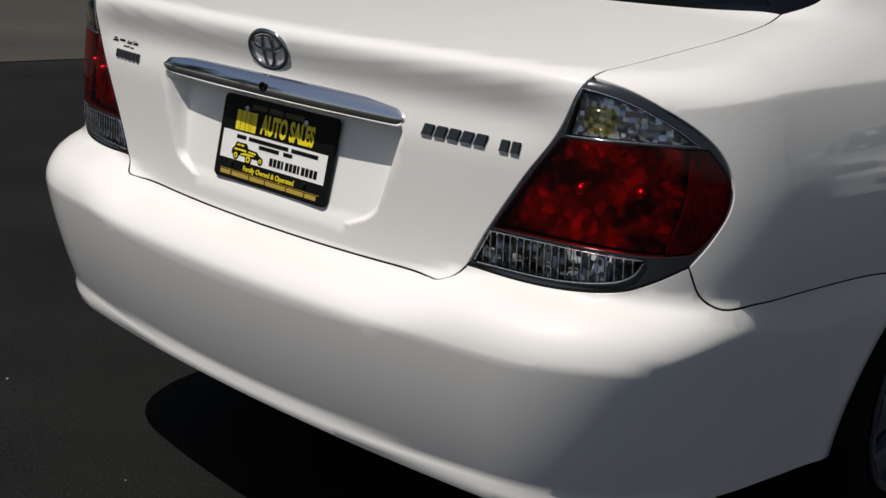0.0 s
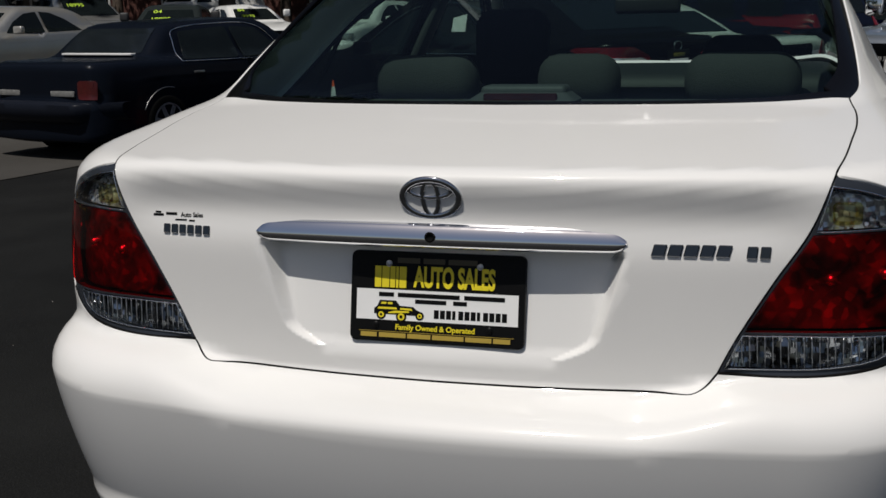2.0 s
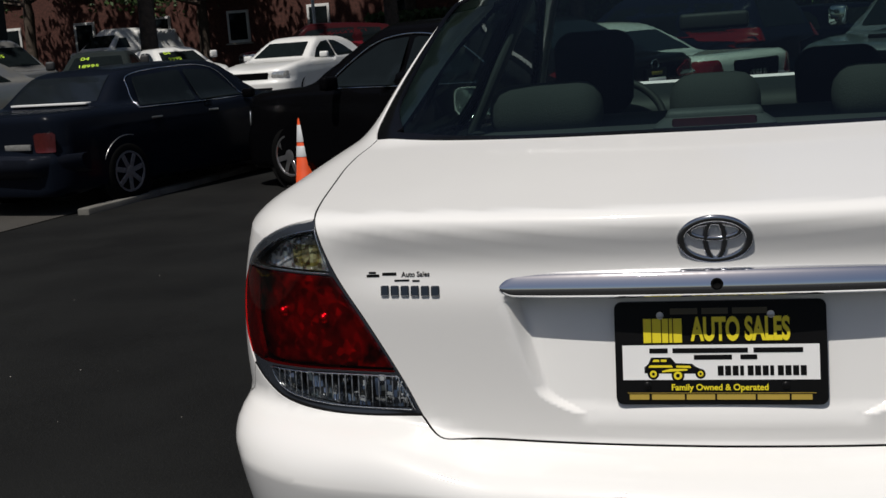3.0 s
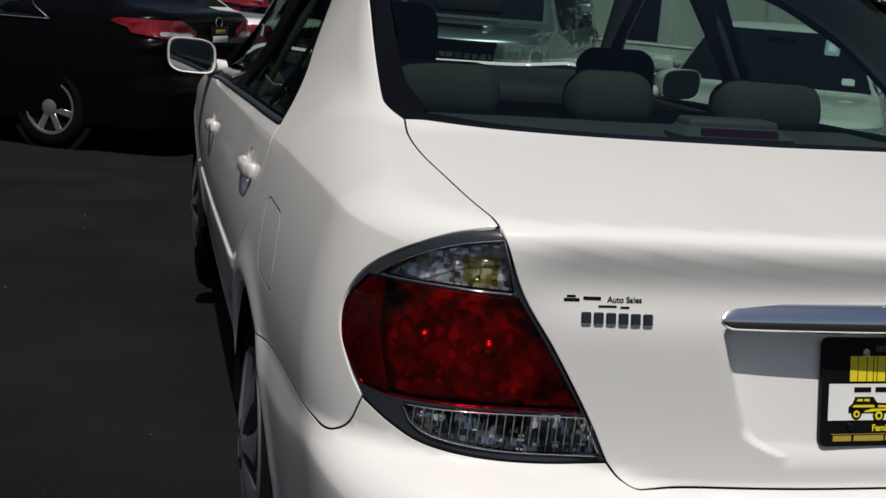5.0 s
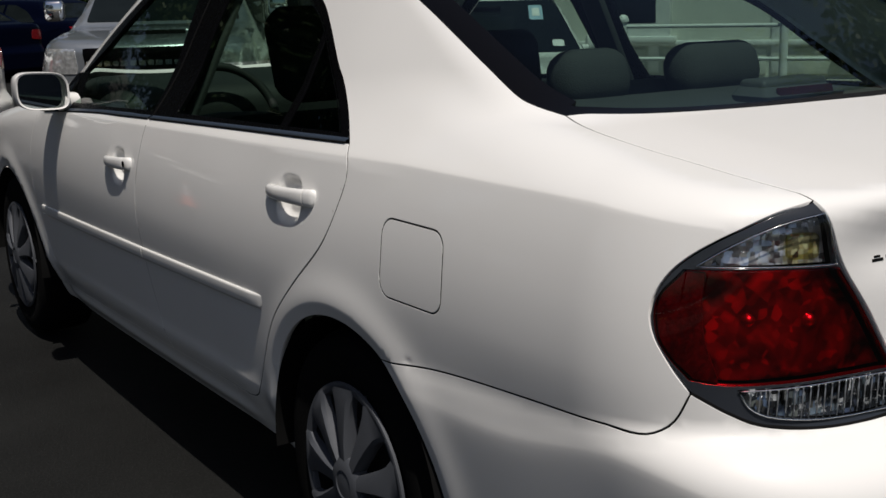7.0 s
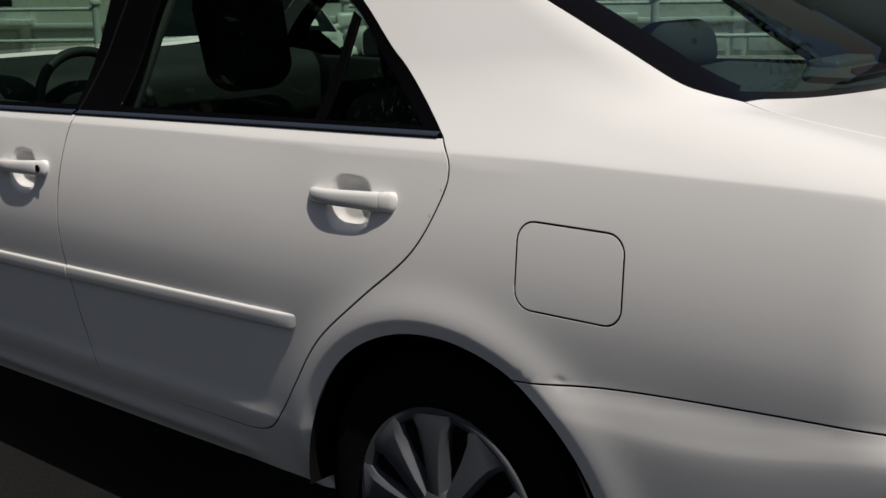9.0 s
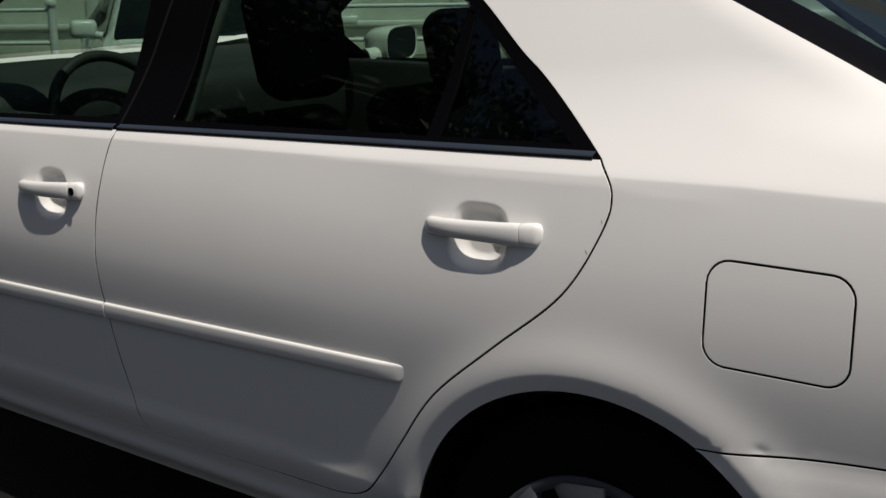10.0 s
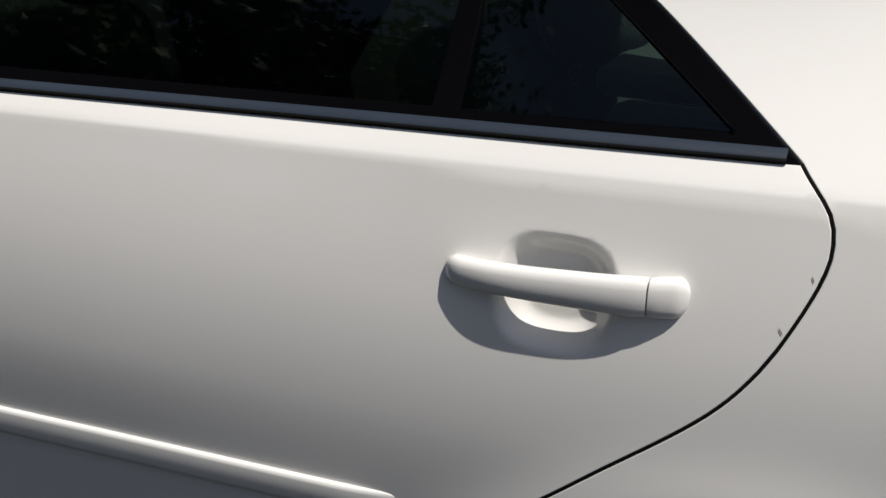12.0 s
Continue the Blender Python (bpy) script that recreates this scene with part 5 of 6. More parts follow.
lane("road", -16.4, -6.0, -50, 90, ROAD, 0.008, "lighter grey two-lane road")
lane("road_line", -12.02, -11.91, -50, 90, ROAD_YELLOW, 0.014, "double yellow centre line")
lane("road_line", -11.80, -11.69, -50, 90, ROAD_YELLOW, 0.014, "double yellow centre line")
lane("road_line", -15.25, -15.13, -50, 90, ROAD_WHITE, 0.016, "white edge line")
lane("road_line", -14.93, -14.86, -50, 90, ROAD_WHITE, 0.016, "white edge line")
bm = bmesh.new()
for y in np.arange(8.9, 40, 1.2):
    x = -5.82 + ROAD_SLANT * (y - 8)
    block(bm, 0.13, 1.195, 0.16, pose(x, y, ground_height(x, y) - 0.02, 0, 0, -6.6), 0.015, 2)
tagged(part("kerb", bm, KERB, smooth=40), "worn concrete kerb along the road", "kerb", kind="structure")
# small litter and stones on the asphalt
bm = bmesh.new()
rnd = random.Random(4)
for _ in range(90):
    x, y = rnd.uniform(-3.4, 1.6), rnd.uniform(-1.5, 5.0)
    r = rnd.uniform(0.0012, 0.0035)
    bmesh.ops.create_icosphere(bm, subdivisions=1, radius=r, matrix=pose(x, y, r * 0.4))
tagged(part("grit", bm, CONCRETE), "scattered small stones on the asphalt", "grit", kind="stuff")


# ---- other cars ----


def make_skin(length, width, height, deck, hood, rear_base, rear_slope, front_base, front_slope, belt=0.95, boxy=0.2, droop=0.05):
    """A car's closed skin: heading +y, its tail at y = 0."""

    def skin(x, y, z):
        x = np.abs(x)
        side = x - (width / 2 - 0.05 * np.abs((y - length / 2) / (length / 2)) ** 3 - 0.35 * np.clip(z - 0.6, 0, 2) ** 2 * (z < belt + 0.05) - 0.35 * (belt - 0.55) ** 2 * (z >= belt + 0.05) - 0.3 * np.clip(0.4 - z, 0, 1) ** 2)
        tail = 0.10 + 0.10 * x * x - 0.06 * step(0.62, 0.5, z) - y
        nose = y - (length - 0.10 - 0.25 * x * x + 0.06 * step(0.62, 0.5, z))
        top = z - np.where(y < length / 2, deck, hood - droop * np.clip(y - front_base, 0, 3) ** 2)
        low = smax(smax(smax(side, tail, boxy), nose, boxy + 0.08), top, 0.10)
        low = smax(low, 0.17 - z, 0.06)
        glass = x - (width / 2 - 0.10 - (0.42 - 0.5 * (boxy - 0.2)) * (z - belt))
        roof = z - (height - 0.08 * x * x - 0.03 * (y - length / 2) ** 2)
        back = z - (deck + rear_slope * (y - rear_base))
        screen = z - (hood + front_slope * (front_base + 0.15 - y))
        cab = smax(smax(smax(smax(glass, roof, 0.12), back, 0.08), screen, 0.08), belt - 0.1 - z, 0.02)
        return smin(low, cab, 0.05)

    return skin


def parked_car(name, label, skin, paint, at, heading, length, windows, screens, lamps, wheel_y, wheel_r=0.32, width=1.78, rims=ALLOY, extra=None):
    """A car built by its skin: body, glass, lamps and wheels."""
    top = tagged(new(name), label, "car")
    where = Matrix.Translation((at[0], at[1], ground_height(*at[:2]))) @ pose(0, 0, 0, 0, 0, heading - 90)
    mid = (0, length / 2, 0.62)
    ball = View("sphere", mid, skin, reach=length / 2 + 0.8)
    az, el = np.linspace(-math.pi, math.pi, 97)[:-1], np.r_[np.linspace(-0.62, -0.24, 8), np.linspace(-0.20, 0.30, 22), np.linspace(0.33, math.pi / 2 - 0.02, 22)]
    # more rays towards the ends, where the skin is far from the centre
    az = az + 0.38 * np.sin(2 * az) * -1
    uv = np.array([(a, e) for e in el for a in az])
    verts = ball.lift(uv)
    rows, cols = len(el), len(az)
    ok = ~np.isnan(verts[:, 0])
    verts[~ok] = mid
    faces = [(r * cols + c, r * cols + (c + 1) % cols, (r + 1) * cols + (c + 1) % cols, (r + 1) * cols + c) for r in range(rows - 1) for c in range(cols)]
    faces = [f for f in faces if ok[list(f)].all()]
    cap = [(rows - 1) * cols + c for c in range(cols)]
    vn = normals(verts, skin)
    f = faces[len(faces) // 2]
    if np.dot(np.cross(verts[f[1]] - verts[f[0]], verts[f[2]] - verts[f[0]]), vn[f[0]]) < 0:
        faces = [q[::-1] for q in faces]
        cap = cap[::-1]
    under(new("car_body", mesh_of("car_body", verts, faces + [tuple(cap)], paint, vn)), top)
    side, front, rear = View("side", None, skin), View("front", None, skin), View("rear", None, skin)
    for nm, pts in windows:
        loop = even(side.lift(np.array(pts + pts[:1], float)), 0.06)[:-1]
        glass = sheet(nm, loop, side, DARK_GLASS, top, spacing=0.12, lift=0.006, depth=0.005)
        twin(glass)
    views = {"front": front, "rear": rear, "top": View("top", None, skin), "side": side}
    for nm, kind, pts, material, both in screens + lamps:
        line = views[kind].lift(even(np.array(pts + pts[:1], float), 0.03))
        line = line[~np.isnan(line[:, 0])]
        if len(line) < 4:
            continue
        piece = sheet(nm, even(line, 0.04)[:-1], views[kind], material, top, spacing=0.07, lift=0.006, depth=0.005)
        if both:
            twin(piece)
    for y in wheel_y:
        for s in (-1, 1):
            w = under(new("wheel", None), top)
            m = Matrix.Translation((s * (width / 2 - 0.005), y, wheel_r)) @ pose(0, 0, 0, 0, 90 * s, 0)
            bm = bmesh.new()
            r = wheel_r
            lathe(bm, [(r * 0.62, -0.16), (r * 0.95, -0.17), (r, -0.10), (r * 0.985, -0.03), (r * 0.86, 0.004), (r * 0.66, 0.0), (r * 0.64, -0.01)], 40, m)
            part("tyre", bm, RUBBER, w, "black tyre", 50)
            bm = bmesh.new()
            lathe(bm, [(r * 0.66, -0.012), (r * 0.65, 0.004), (r * 0.60, 0.004), (r * 0.57, -0.02), (r * 0.2, -0.022)], 36, m)
            for k in range(7):
                a = 2 * math.pi * k / 7
                block(bm, r * 0.44, r * 0.16, 0.012, m @ pose(0, 0, 0, 0, 0, math.degrees(a)) @ pose(r * 0.36, 0, -0.004), 0.003, 1)
            lathe(bm, [(r * 0.2, -0.02), (r * 0.19, 0.006), (r * 0.12, 0.010), (0.002, 0.011)], 24, m)
            part("rim", bm, rims, w, "", 40)
            # a black drum stands for the shade round the wheel; no arch is cut
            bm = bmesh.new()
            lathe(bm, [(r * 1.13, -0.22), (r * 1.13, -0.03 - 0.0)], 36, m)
            part("arch_shadow", bm, GAP, w, "black drum for the shade in the wheel arch")
    if extra:
        extra(top, skin, views)
    top.matrix_world = where
    return top


def words_on(view, uv, text, size, parent, skin, up=(0, 0, 1), lift=0.012):
    p = view.lift([uv])[0]
    n = Vector(normals(p[None], skin)[0])
    up = Vector(up) - n * n.dot(Vector(up))
    up.normalize()
    m = Matrix.Translation(Vector(p) + lift * n) @ Matrix((up.cross(n), up, n)).transposed().to_4x4()
    return text_part("price_paint", text, size, m, LIME, parent, "lime painted price", 0.001)


sedan_skin = make_skin(4.80, 1.80, 1.46, 1.02, 0.97, 0.62, 0.52, 3.40, 0.55, droop=0.11)
sedan_glass = [("rear_side_window", [(1.30, 0.99), (1.62, 1.20), (1.95, 1.32), (2.22, 1.34), (2.22, 0.98)]), ("front_side_window", [(2.30, 0.98), (2.30, 1.34), (2.62, 1.31), (2.95, 1.17), (3.22, 0.98)])]
sedan_screens = [("rear_window", "rear", [(-0.60, 1.06), (-0.48, 1.34), (0.48, 1.34), (0.60, 1.06)], DARK_GLASS, False), ("windscreen", "front", [(-0.62, 1.03), (-0.50, 1.33), (0.50, 1.33), (0.62, 1.03)], DARK_GLASS, False)]
sedan_lamps = [("tail_lamp", "rear", [(-0.84, 0.72), (-0.84, 0.90), (-0.52, 0.90), (-0.50, 0.74)], TAIL_RED, True), ("head_lamp", "front", [(-0.82, 0.62), (-0.82, 0.76), (-0.52, 0.74), (-0.50, 0.62)], HEAD_CLEAR, True), ("grille", "front", [(-0.42, 0.60), (-0.45, 0.74), (0.45, 0.74), (0.42, 0.60)], TRIM, False), ("intake", "front", [(-0.5, 0.34), (-0.55, 0.42), (0.55, 0.42), (0.5, 0.34)], GAP, False)]
high_skin = make_skin(4.80, 1.80, 1.555, 1.10, 0.99, 0.50, 0.56, 3.45, 0.60)
high_glass = [("rear_side_window", [(1.24, 0.99), (1.60, 1.25), (1.95, 1.38), (2.22, 1.40), (2.22, 0.98)]), ("front_side_window", [(2.30, 0.98), (2.30, 1.40), (2.62, 1.37), (2.95, 1.21), (3.24, 0.98)])]
high_screens = [("rear_window", "rear", [(-0.60, 1.17), (-0.49, 1.43), (0.49, 1.43), (0.60, 1.17)], DARK_GLASS, False)] + sedan_screens[1:]
high_lamps = [("tail_lamp", "rear", [(-0.83, 0.920), (-0.82, 1.035), (-0.56, 1.035), (-0.36, 0.955), (-0.38, 0.900), (-0.76, 0.900)], TAIL_RED, True), ("lamp_corner", "side", [(0.20, 0.92), (0.18, 1.03), (0.46, 1.00), (0.40, 0.93)], TAIL_RED, True)] + sedan_lamps[1:]
box_skin = make_skin(4.70, 1.74, 1.35, 0.96, 0.92, 0.92, 0.95, 3.25, 0.72, 0.90, 0.13)
box_glass = [("rear_side_window", [(1.36, 0.93), (1.46, 1.21), (2.18, 1.25), (2.18, 0.92)]), ("front_side_window", [(2.25, 0.92), (2.25, 1.25), (2.66, 1.22), (2.98, 0.92)])]
suv_skin = make_skin(4.75, 1.88, 1.75, 1.45, 1.10, 0.12, 2.2, 3.25, 0.75, 1.05, 0.16)
suv_glass = [("rear_quarter_window", [(0.35, 1.12), (0.45, 1.52), (1.15, 1.56), (1.15, 1.10)]), ("rear_side_window", [(1.25, 1.10), (1.25, 1.57), (2.05, 1.58), (2.05, 1.09)]), ("front_side_window", [(2.15, 1.09), (2.15, 1.58), (2.62, 1.55), (3.10, 1.09)])]
suv_screens = [("windscreen", "front", [(-0.68, 1.16), (-0.58, 1.60), (0.58, 1.60), (0.68, 1.16)], DARK_GLASS, False), ("rear_window", "rear", [(-0.62, 1.15), (-0.56, 1.55), (0.56, 1.55), (0.62, 1.15)], DARK_GLASS, False)]
suv_lamps = [("tail_lamp", "rear", [(-0.88, 0.85), (-0.88, 1.15), (-0.74, 1.15), (-0.74, 0.85)], TAIL_RED, True), ("head_lamp", "front", [(-0.88, 0.78), (-0.86, 0.98), (-0.56, 0.98), (-0.54, 0.78)], HEAD_CLEAR, True), ("grille", "front", [(-0.46, 0.74), (-0.50, 0.98), (0.50, 0.98), (0.46, 0.74)], TRIM, False), ("grille_bar", "front", [(-0.48, 0.84), (-0.49, 0.88), (0.49, 0.88), (0.48, 0.84)], CHROME, False), ("intake", "front", [(-0.5, 0.42), (-0.55, 0.52), (0.55, 0.52), (0.5, 0.42)], GAP, False)]
van_glass = [("rear_side_window", [(0.5, 1.10), (0.6, 1.55), (1.9, 1.58), (1.9, 1.08)]), ("front_side_window", [(2.1, 1.08), (2.1, 1.58), (2.9, 1.54), (3.55, 1.08)])]
van_screens = [("windscreen", "front", [(-0.72, 1.10), (-0.60, 1.60), (0.60, 1.60), (0.72, 1.10)], DARK_GLASS, False)]
van_lamps = [("head_lamp", "front", [(-0.86, 0.66), (-0.84, 0.82), (-0.52, 0.80), (-0.50, 0.68)], HEAD_CLEAR, True), ("grille", "front", [(-0.42, 0.66), (-0.44, 0.78), (0.44, 0.78), (0.42, 0.66)], TRIM, False), ("intake", "front", [(-0.5, 0.36), (-0.55, 0.46), (0.55, 0.46), (0.5, 0.36)], GAP, False)]


def black_sedan_extra(top, skin, views):
    m = views["rear"].lift([(0.0, 0.92)])[0]
    box("dealer_plate", (0.30, 0.015, 0.15), (0, m[1] - 0.012, 0.92), INK, top, 0.003, "black dealer plate")
    box("plate_band", (0.26, 0.004, 0.05), (0, m[1] - 0.022, 0.895), WHITE_INK, top, 0.001, "white print band")
    box("plate_top", (0.16, 0.004, 0.03), (0, m[1] - 0.022, 0.955), AMBER_INK, top, 0.001)
    for s in (-1, 1):
        strip = sheet("clear_lamp", even(views["rear"].lift(even(np.array([(s * 0.79, 0.915), (s * 0.78, 0.950), (s * 0.46, 0.950), (s * 0.39, 0.912), (s * 0.79, 0.915)]), 0.03)), 0.03)[:-1], views["rear"], HEAD_CLEAR, top, "clear strip of the tail lamp", spacing=0.04, lift=0.011, depth=0.004)
    bm = bmesh.new()
    tube(bm, [(0.055 * math.cos(a), 0.0, 1.025 + 0.04 * math.sin(a)) for a in (2 * math.pi * k / 30 for k in range(30))], 0.006, 6, True)
    for v in bm.verts:
        v.co.y += views["rear"].lift([(0.0, 1.02)])[0][1] - 0.004
    part("badge", bm, CHROME, top, "oval chrome badge", 180)
    # bright line round the side glass
    bm = bmesh.new()
    pts = views["side"].lift(spline([(1.08, 0.98), (1.42, 1.19), (1.74, 1.345), (2.1, 1.42), (2.45, 1.42), (2.75, 1.35), (3.05, 1.17), (3.30, 0.98)], 60))
    tube(bm, [tuple(p + (-0.008, 0, 0)) for p in pts if not np.isnan(p[0])], 0.008, 6)
    base_line = views["side"].lift(spline([(1.08, 0.98), (2.2, 0.97), (3.30, 0.965)], 40))
    tube(bm, [tuple(p + (-0.006, 0, 0)) for p in base_line if not np.isnan(p[0])], 0.007, 6)
    part("window_bead", bm, CHROME, top, "chrome line round the side glass", 180)
    q = views["side"].lift([(1.95, 1.17)])[0]
    bm = bmesh.new()
    block(bm, 0.004, 0.17, 0.30, Matrix.Translation((q[0] - 0.016, 1.98, 1.17)) @ pose(0, 0, 0, -12, 24, 0), 0.001, 1)
    part("window_sticker", bm, WHITE_INK, top, "white paper sticker in the window", 30)
    for s in (-1, 1):
        bm = bmesh.new()
        block(bm, 0.18, 0.10, 0.13, pose(s * 0.97, 3.05, 1.02), 0.03, 3)
        part("door_mirror", bm, TRIM, top, "black door mirror", 50)


parked_car("black_sedan", "black sedan with a paper sticker in its side window", high_skin, car_paint("black_paint", (0.0025, 0.0025, 0.003), rough=0.2), (-0.42, 8.5), 151, 4.8, high_glass, high_screens, high_lamps, (1.05, 3.80), extra=black_sedan_extra)


def old_sedan_extra(top, skin, views):
    for pts in ([(1.32, 0.915), (1.335, 1.10), (1.42, 1.235), (2.0, 1.285), (2.68, 1.25), (3.03, 0.91)], [(1.32, 0.915), (2.2, 0.905), (3.03, 0.905)]):
        line = views["side"].lift(spline(pts, 50))
        for s in (-1, 1):
            bm = bmesh.new()
            tube(bm, [tuple((p + (-0.004, 0, 0)) * (s, 1, 1)) for p in line if not np.isnan(p[0])], 0.005, 6)
            part("window_bead", bm, CHROME, top, "chrome line round the side glass", 180)
    # a bumper that follows the tail and wraps round its corners
    bm = bmesh.new()
    rows = []
    for u in np.linspace(-1, 1, 33):
        x = 0.875 * math.copysign(abs(u) ** 0.8, u)
        y = -0.02 + 0.42 * max(abs(u) - 0.72, 0) / 0.28 * abs(u) ** 3 + 0.05 * u * u
        taper = 1 - 0.25 * u * u
        rows.append([bm.verts.new((x, y + dy, 0.50 + dz * taper)) for dy, dz in ((0.10, 0.085), (0.02, 0.085), (-0.015, 0.06), (-0.02, 0.0), (-0.005, -0.06), (0.05, -0.13), (0.14, -0.15))])
    for a, b in zip(rows, rows[1:]):
        for k in range(6):
            bm.faces.new((a[k], a[k + 1], b[k + 1], b[k]))
    part("rear_bumper", bm, car_paint("dark_bumper_paint", (0.010, 0.012, 0.018)), top, "dark rear bumper", 50)
    for s in (-1, 1):
        q = views["rear"].lift([(s * 0.40, 0.70)])[0]
        box("clear_lamp", (0.34, 0.02, 0.055), (s * 0.40, q[1] - 0.002, 0.655), CLOUDY, top, 0.006, "clouded clear strip beside the tail lamp")
    box("shelf_paper", (1.05, 0.20, 0.02), (0, 1.00, 1.000), WHITE_INK, top, 0.004, "pale shelf seen through the rear glass")
    for s in (-1, 1):
        bm = bmesh.new()
        block(bm, 0.14, 0.09, 0.10, pose(s * 0.90, 2.98, 0.93), 0.025, 3)
        part("door_mirror", bm, TRIM, top, "dark door mirror", 50)
        for y in (1.52, 2.40):
            p = views["side"].lift([(y, 0.80)])[0]
            box("door_handle", (0.02, 0.15, 0.022), (-s * (p[0] - 0.006), y, 0.80), STEEL, top, 0.006)
    for hub in (1.05, 3.75):
        for s in (-1, 1):
            bm = bmesh.new()
            tube(bm, [(s * 0.872, hub + 0.36 * math.cos(a), 0.31 + 0.36 * math.sin(a)) for a in np.radians(np.linspace(75, 155, 20))], 0.004, 6)
            part("arch_bead", bm, STEEL, top, "bright bead round the wheel arch", 180)


parked_car("old_sedan", "dark blue old square sedan parked beside the road", box_skin, car_paint("dark_blue_paint", (0.005, 0.007, 0.012), rough=0.25), (-6.78, 8.30), 74, 4.7, box_glass, [("rear_window", "rear", [(-0.60, 1.01), (-0.54, 1.25), (0.54, 1.25), (0.60, 1.01)], SKY_GLASS, False), ("windscreen", "front", [(-0.62, 0.97), (-0.54, 1.24), (0.54, 1.24), (0.62, 0.97)], DARK_GLASS, False)],
           [("tail_lamp", "rear", [(-0.80, 0.60), (-0.80, 0.78), (-0.60, 0.78), (-0.60, 0.60)], DULL_RED, True), ("head_lamp", "front", [(-0.8, 0.60), (-0.8, 0.74), (-0.5, 0.74), (-0.5, 0.60)], HEAD_CLEAR, True), ("side_marker", "side", [(4.40, 0.62), (4.40, 0.70), (4.52, 0.70), (4.52, 0.62)], AMBER_LAMP, True)], (1.05, 3.75), 0.31, 1.74, LACE, old_sedan_extra)


def mirror_pair(color):
    def extra(top, skin, views):
        for s in (-1, 1):
            bm = bmesh.new()
            block(bm, 0.20, 0.11, 0.14, pose(s * 0.98, 3.10, 1.03), 0.035, 3)
            part("door_mirror", bm, color, top, "door mirror", 50)
    return extra


SILVER = car_paint("silver_paint", (0.42, 0.41, 0.38), 0.55)
SILVER_BLUE = car_paint("silver_blue_paint", (0.27, 0.29, 0.31), 0.6)
WHITE_CAR = car_paint("white_car_paint", (0.78, 0.78, 0.75))
parked_car("silver_sedan", "silver sedan standing at the far side of the road", sedan_skin, SILVER, (-13.3, 19.5), -97, 4.8, sedan_glass, sedan_screens, sedan_lamps, (1.05, 3.80), extra=mirror_pair(SILVER))
long_skin = make_skin(4.9, 1.80, 1.42, 1.05, 0.97, 1.15, 0.60, 3.5, 0.55)
parked_car("white_rear_sedan", "white sedan parked nose away", long_skin, WHITE_CAR, (0.46, 10.05), 149, 4.9, [("rear_side_window", [(1.75, 0.99), (1.95, 1.15), (2.15, 1.28), (2.40, 1.30), (2.40, 0.98)]), ("front_side_window", [(2.48, 0.98), (2.48, 1.30), (2.75, 1.27), (3.05, 1.14), (3.28, 0.98)])], [("rear_window", "rear", [(-0.60, 1.09), (-0.50, 1.30), (0.50, 1.30), (0.60, 1.09)], DARK_GLASS, False)] + sedan_screens[1:], [("tail_lamp", "rear", [(-0.86, 0.80), (-0.87, 1.0), (-0.62, 1.0), (-0.54, 0.82)], TAIL_RED, True), ("plate_recess", "rear", [(-0.24, 0.74), (-0.40, 0.82), (-0.42, 0.98), (0.42, 0.98), (0.40, 0.82), (0.24, 0.74)], TRIM, False), ("dealer_plate", "rear", [(-0.15, 0.79), (-0.15, 0.88), (0.15, 0.88), (0.15, 0.79)], CLOUDY, False)] + sedan_lamps[1:], (1.05, 3.80))
parked_car("blue_sedan", "blue sedan parked nose away", sedan_skin, car_paint("blue_paint", (0.001, 0.002, 0.008)), (3.2, 21.0), 118, 4.8, sedan_glass, sedan_screens, sedan_lamps, (1.05, 3.80))
parked_car("blue_sedan", "blue sedan parked nose away", sedan_skin, bpy.data.materials["blue_paint"], (5.6, 23.0), 118, 4.8, sedan_glass, sedan_screens, sedan_lamps, (1.05, 3.80))


def price(first, second, view="front", at=(0.30, 1.46), gap=0.22, size=0.30):
    def extra(top, skin, views):
        words_on(views[view], at, first, size, top, skin)
        words_on(views[view], (at[0] - 0.10, at[1] - gap * 0.62), second, size * 0.95, top, skin)
        for s in (-1, 1):
            bm = bmesh.new()
            block(bm, 0.20, 0.12, 0.20, pose(s * 1.03, 3.05, 1.20), 0.045, 3)
            part("door_mirror", bm, WHITE_CAR if "white" in top.name else DARK_PLASTIC, top, "door mirror", 50)
    return extra


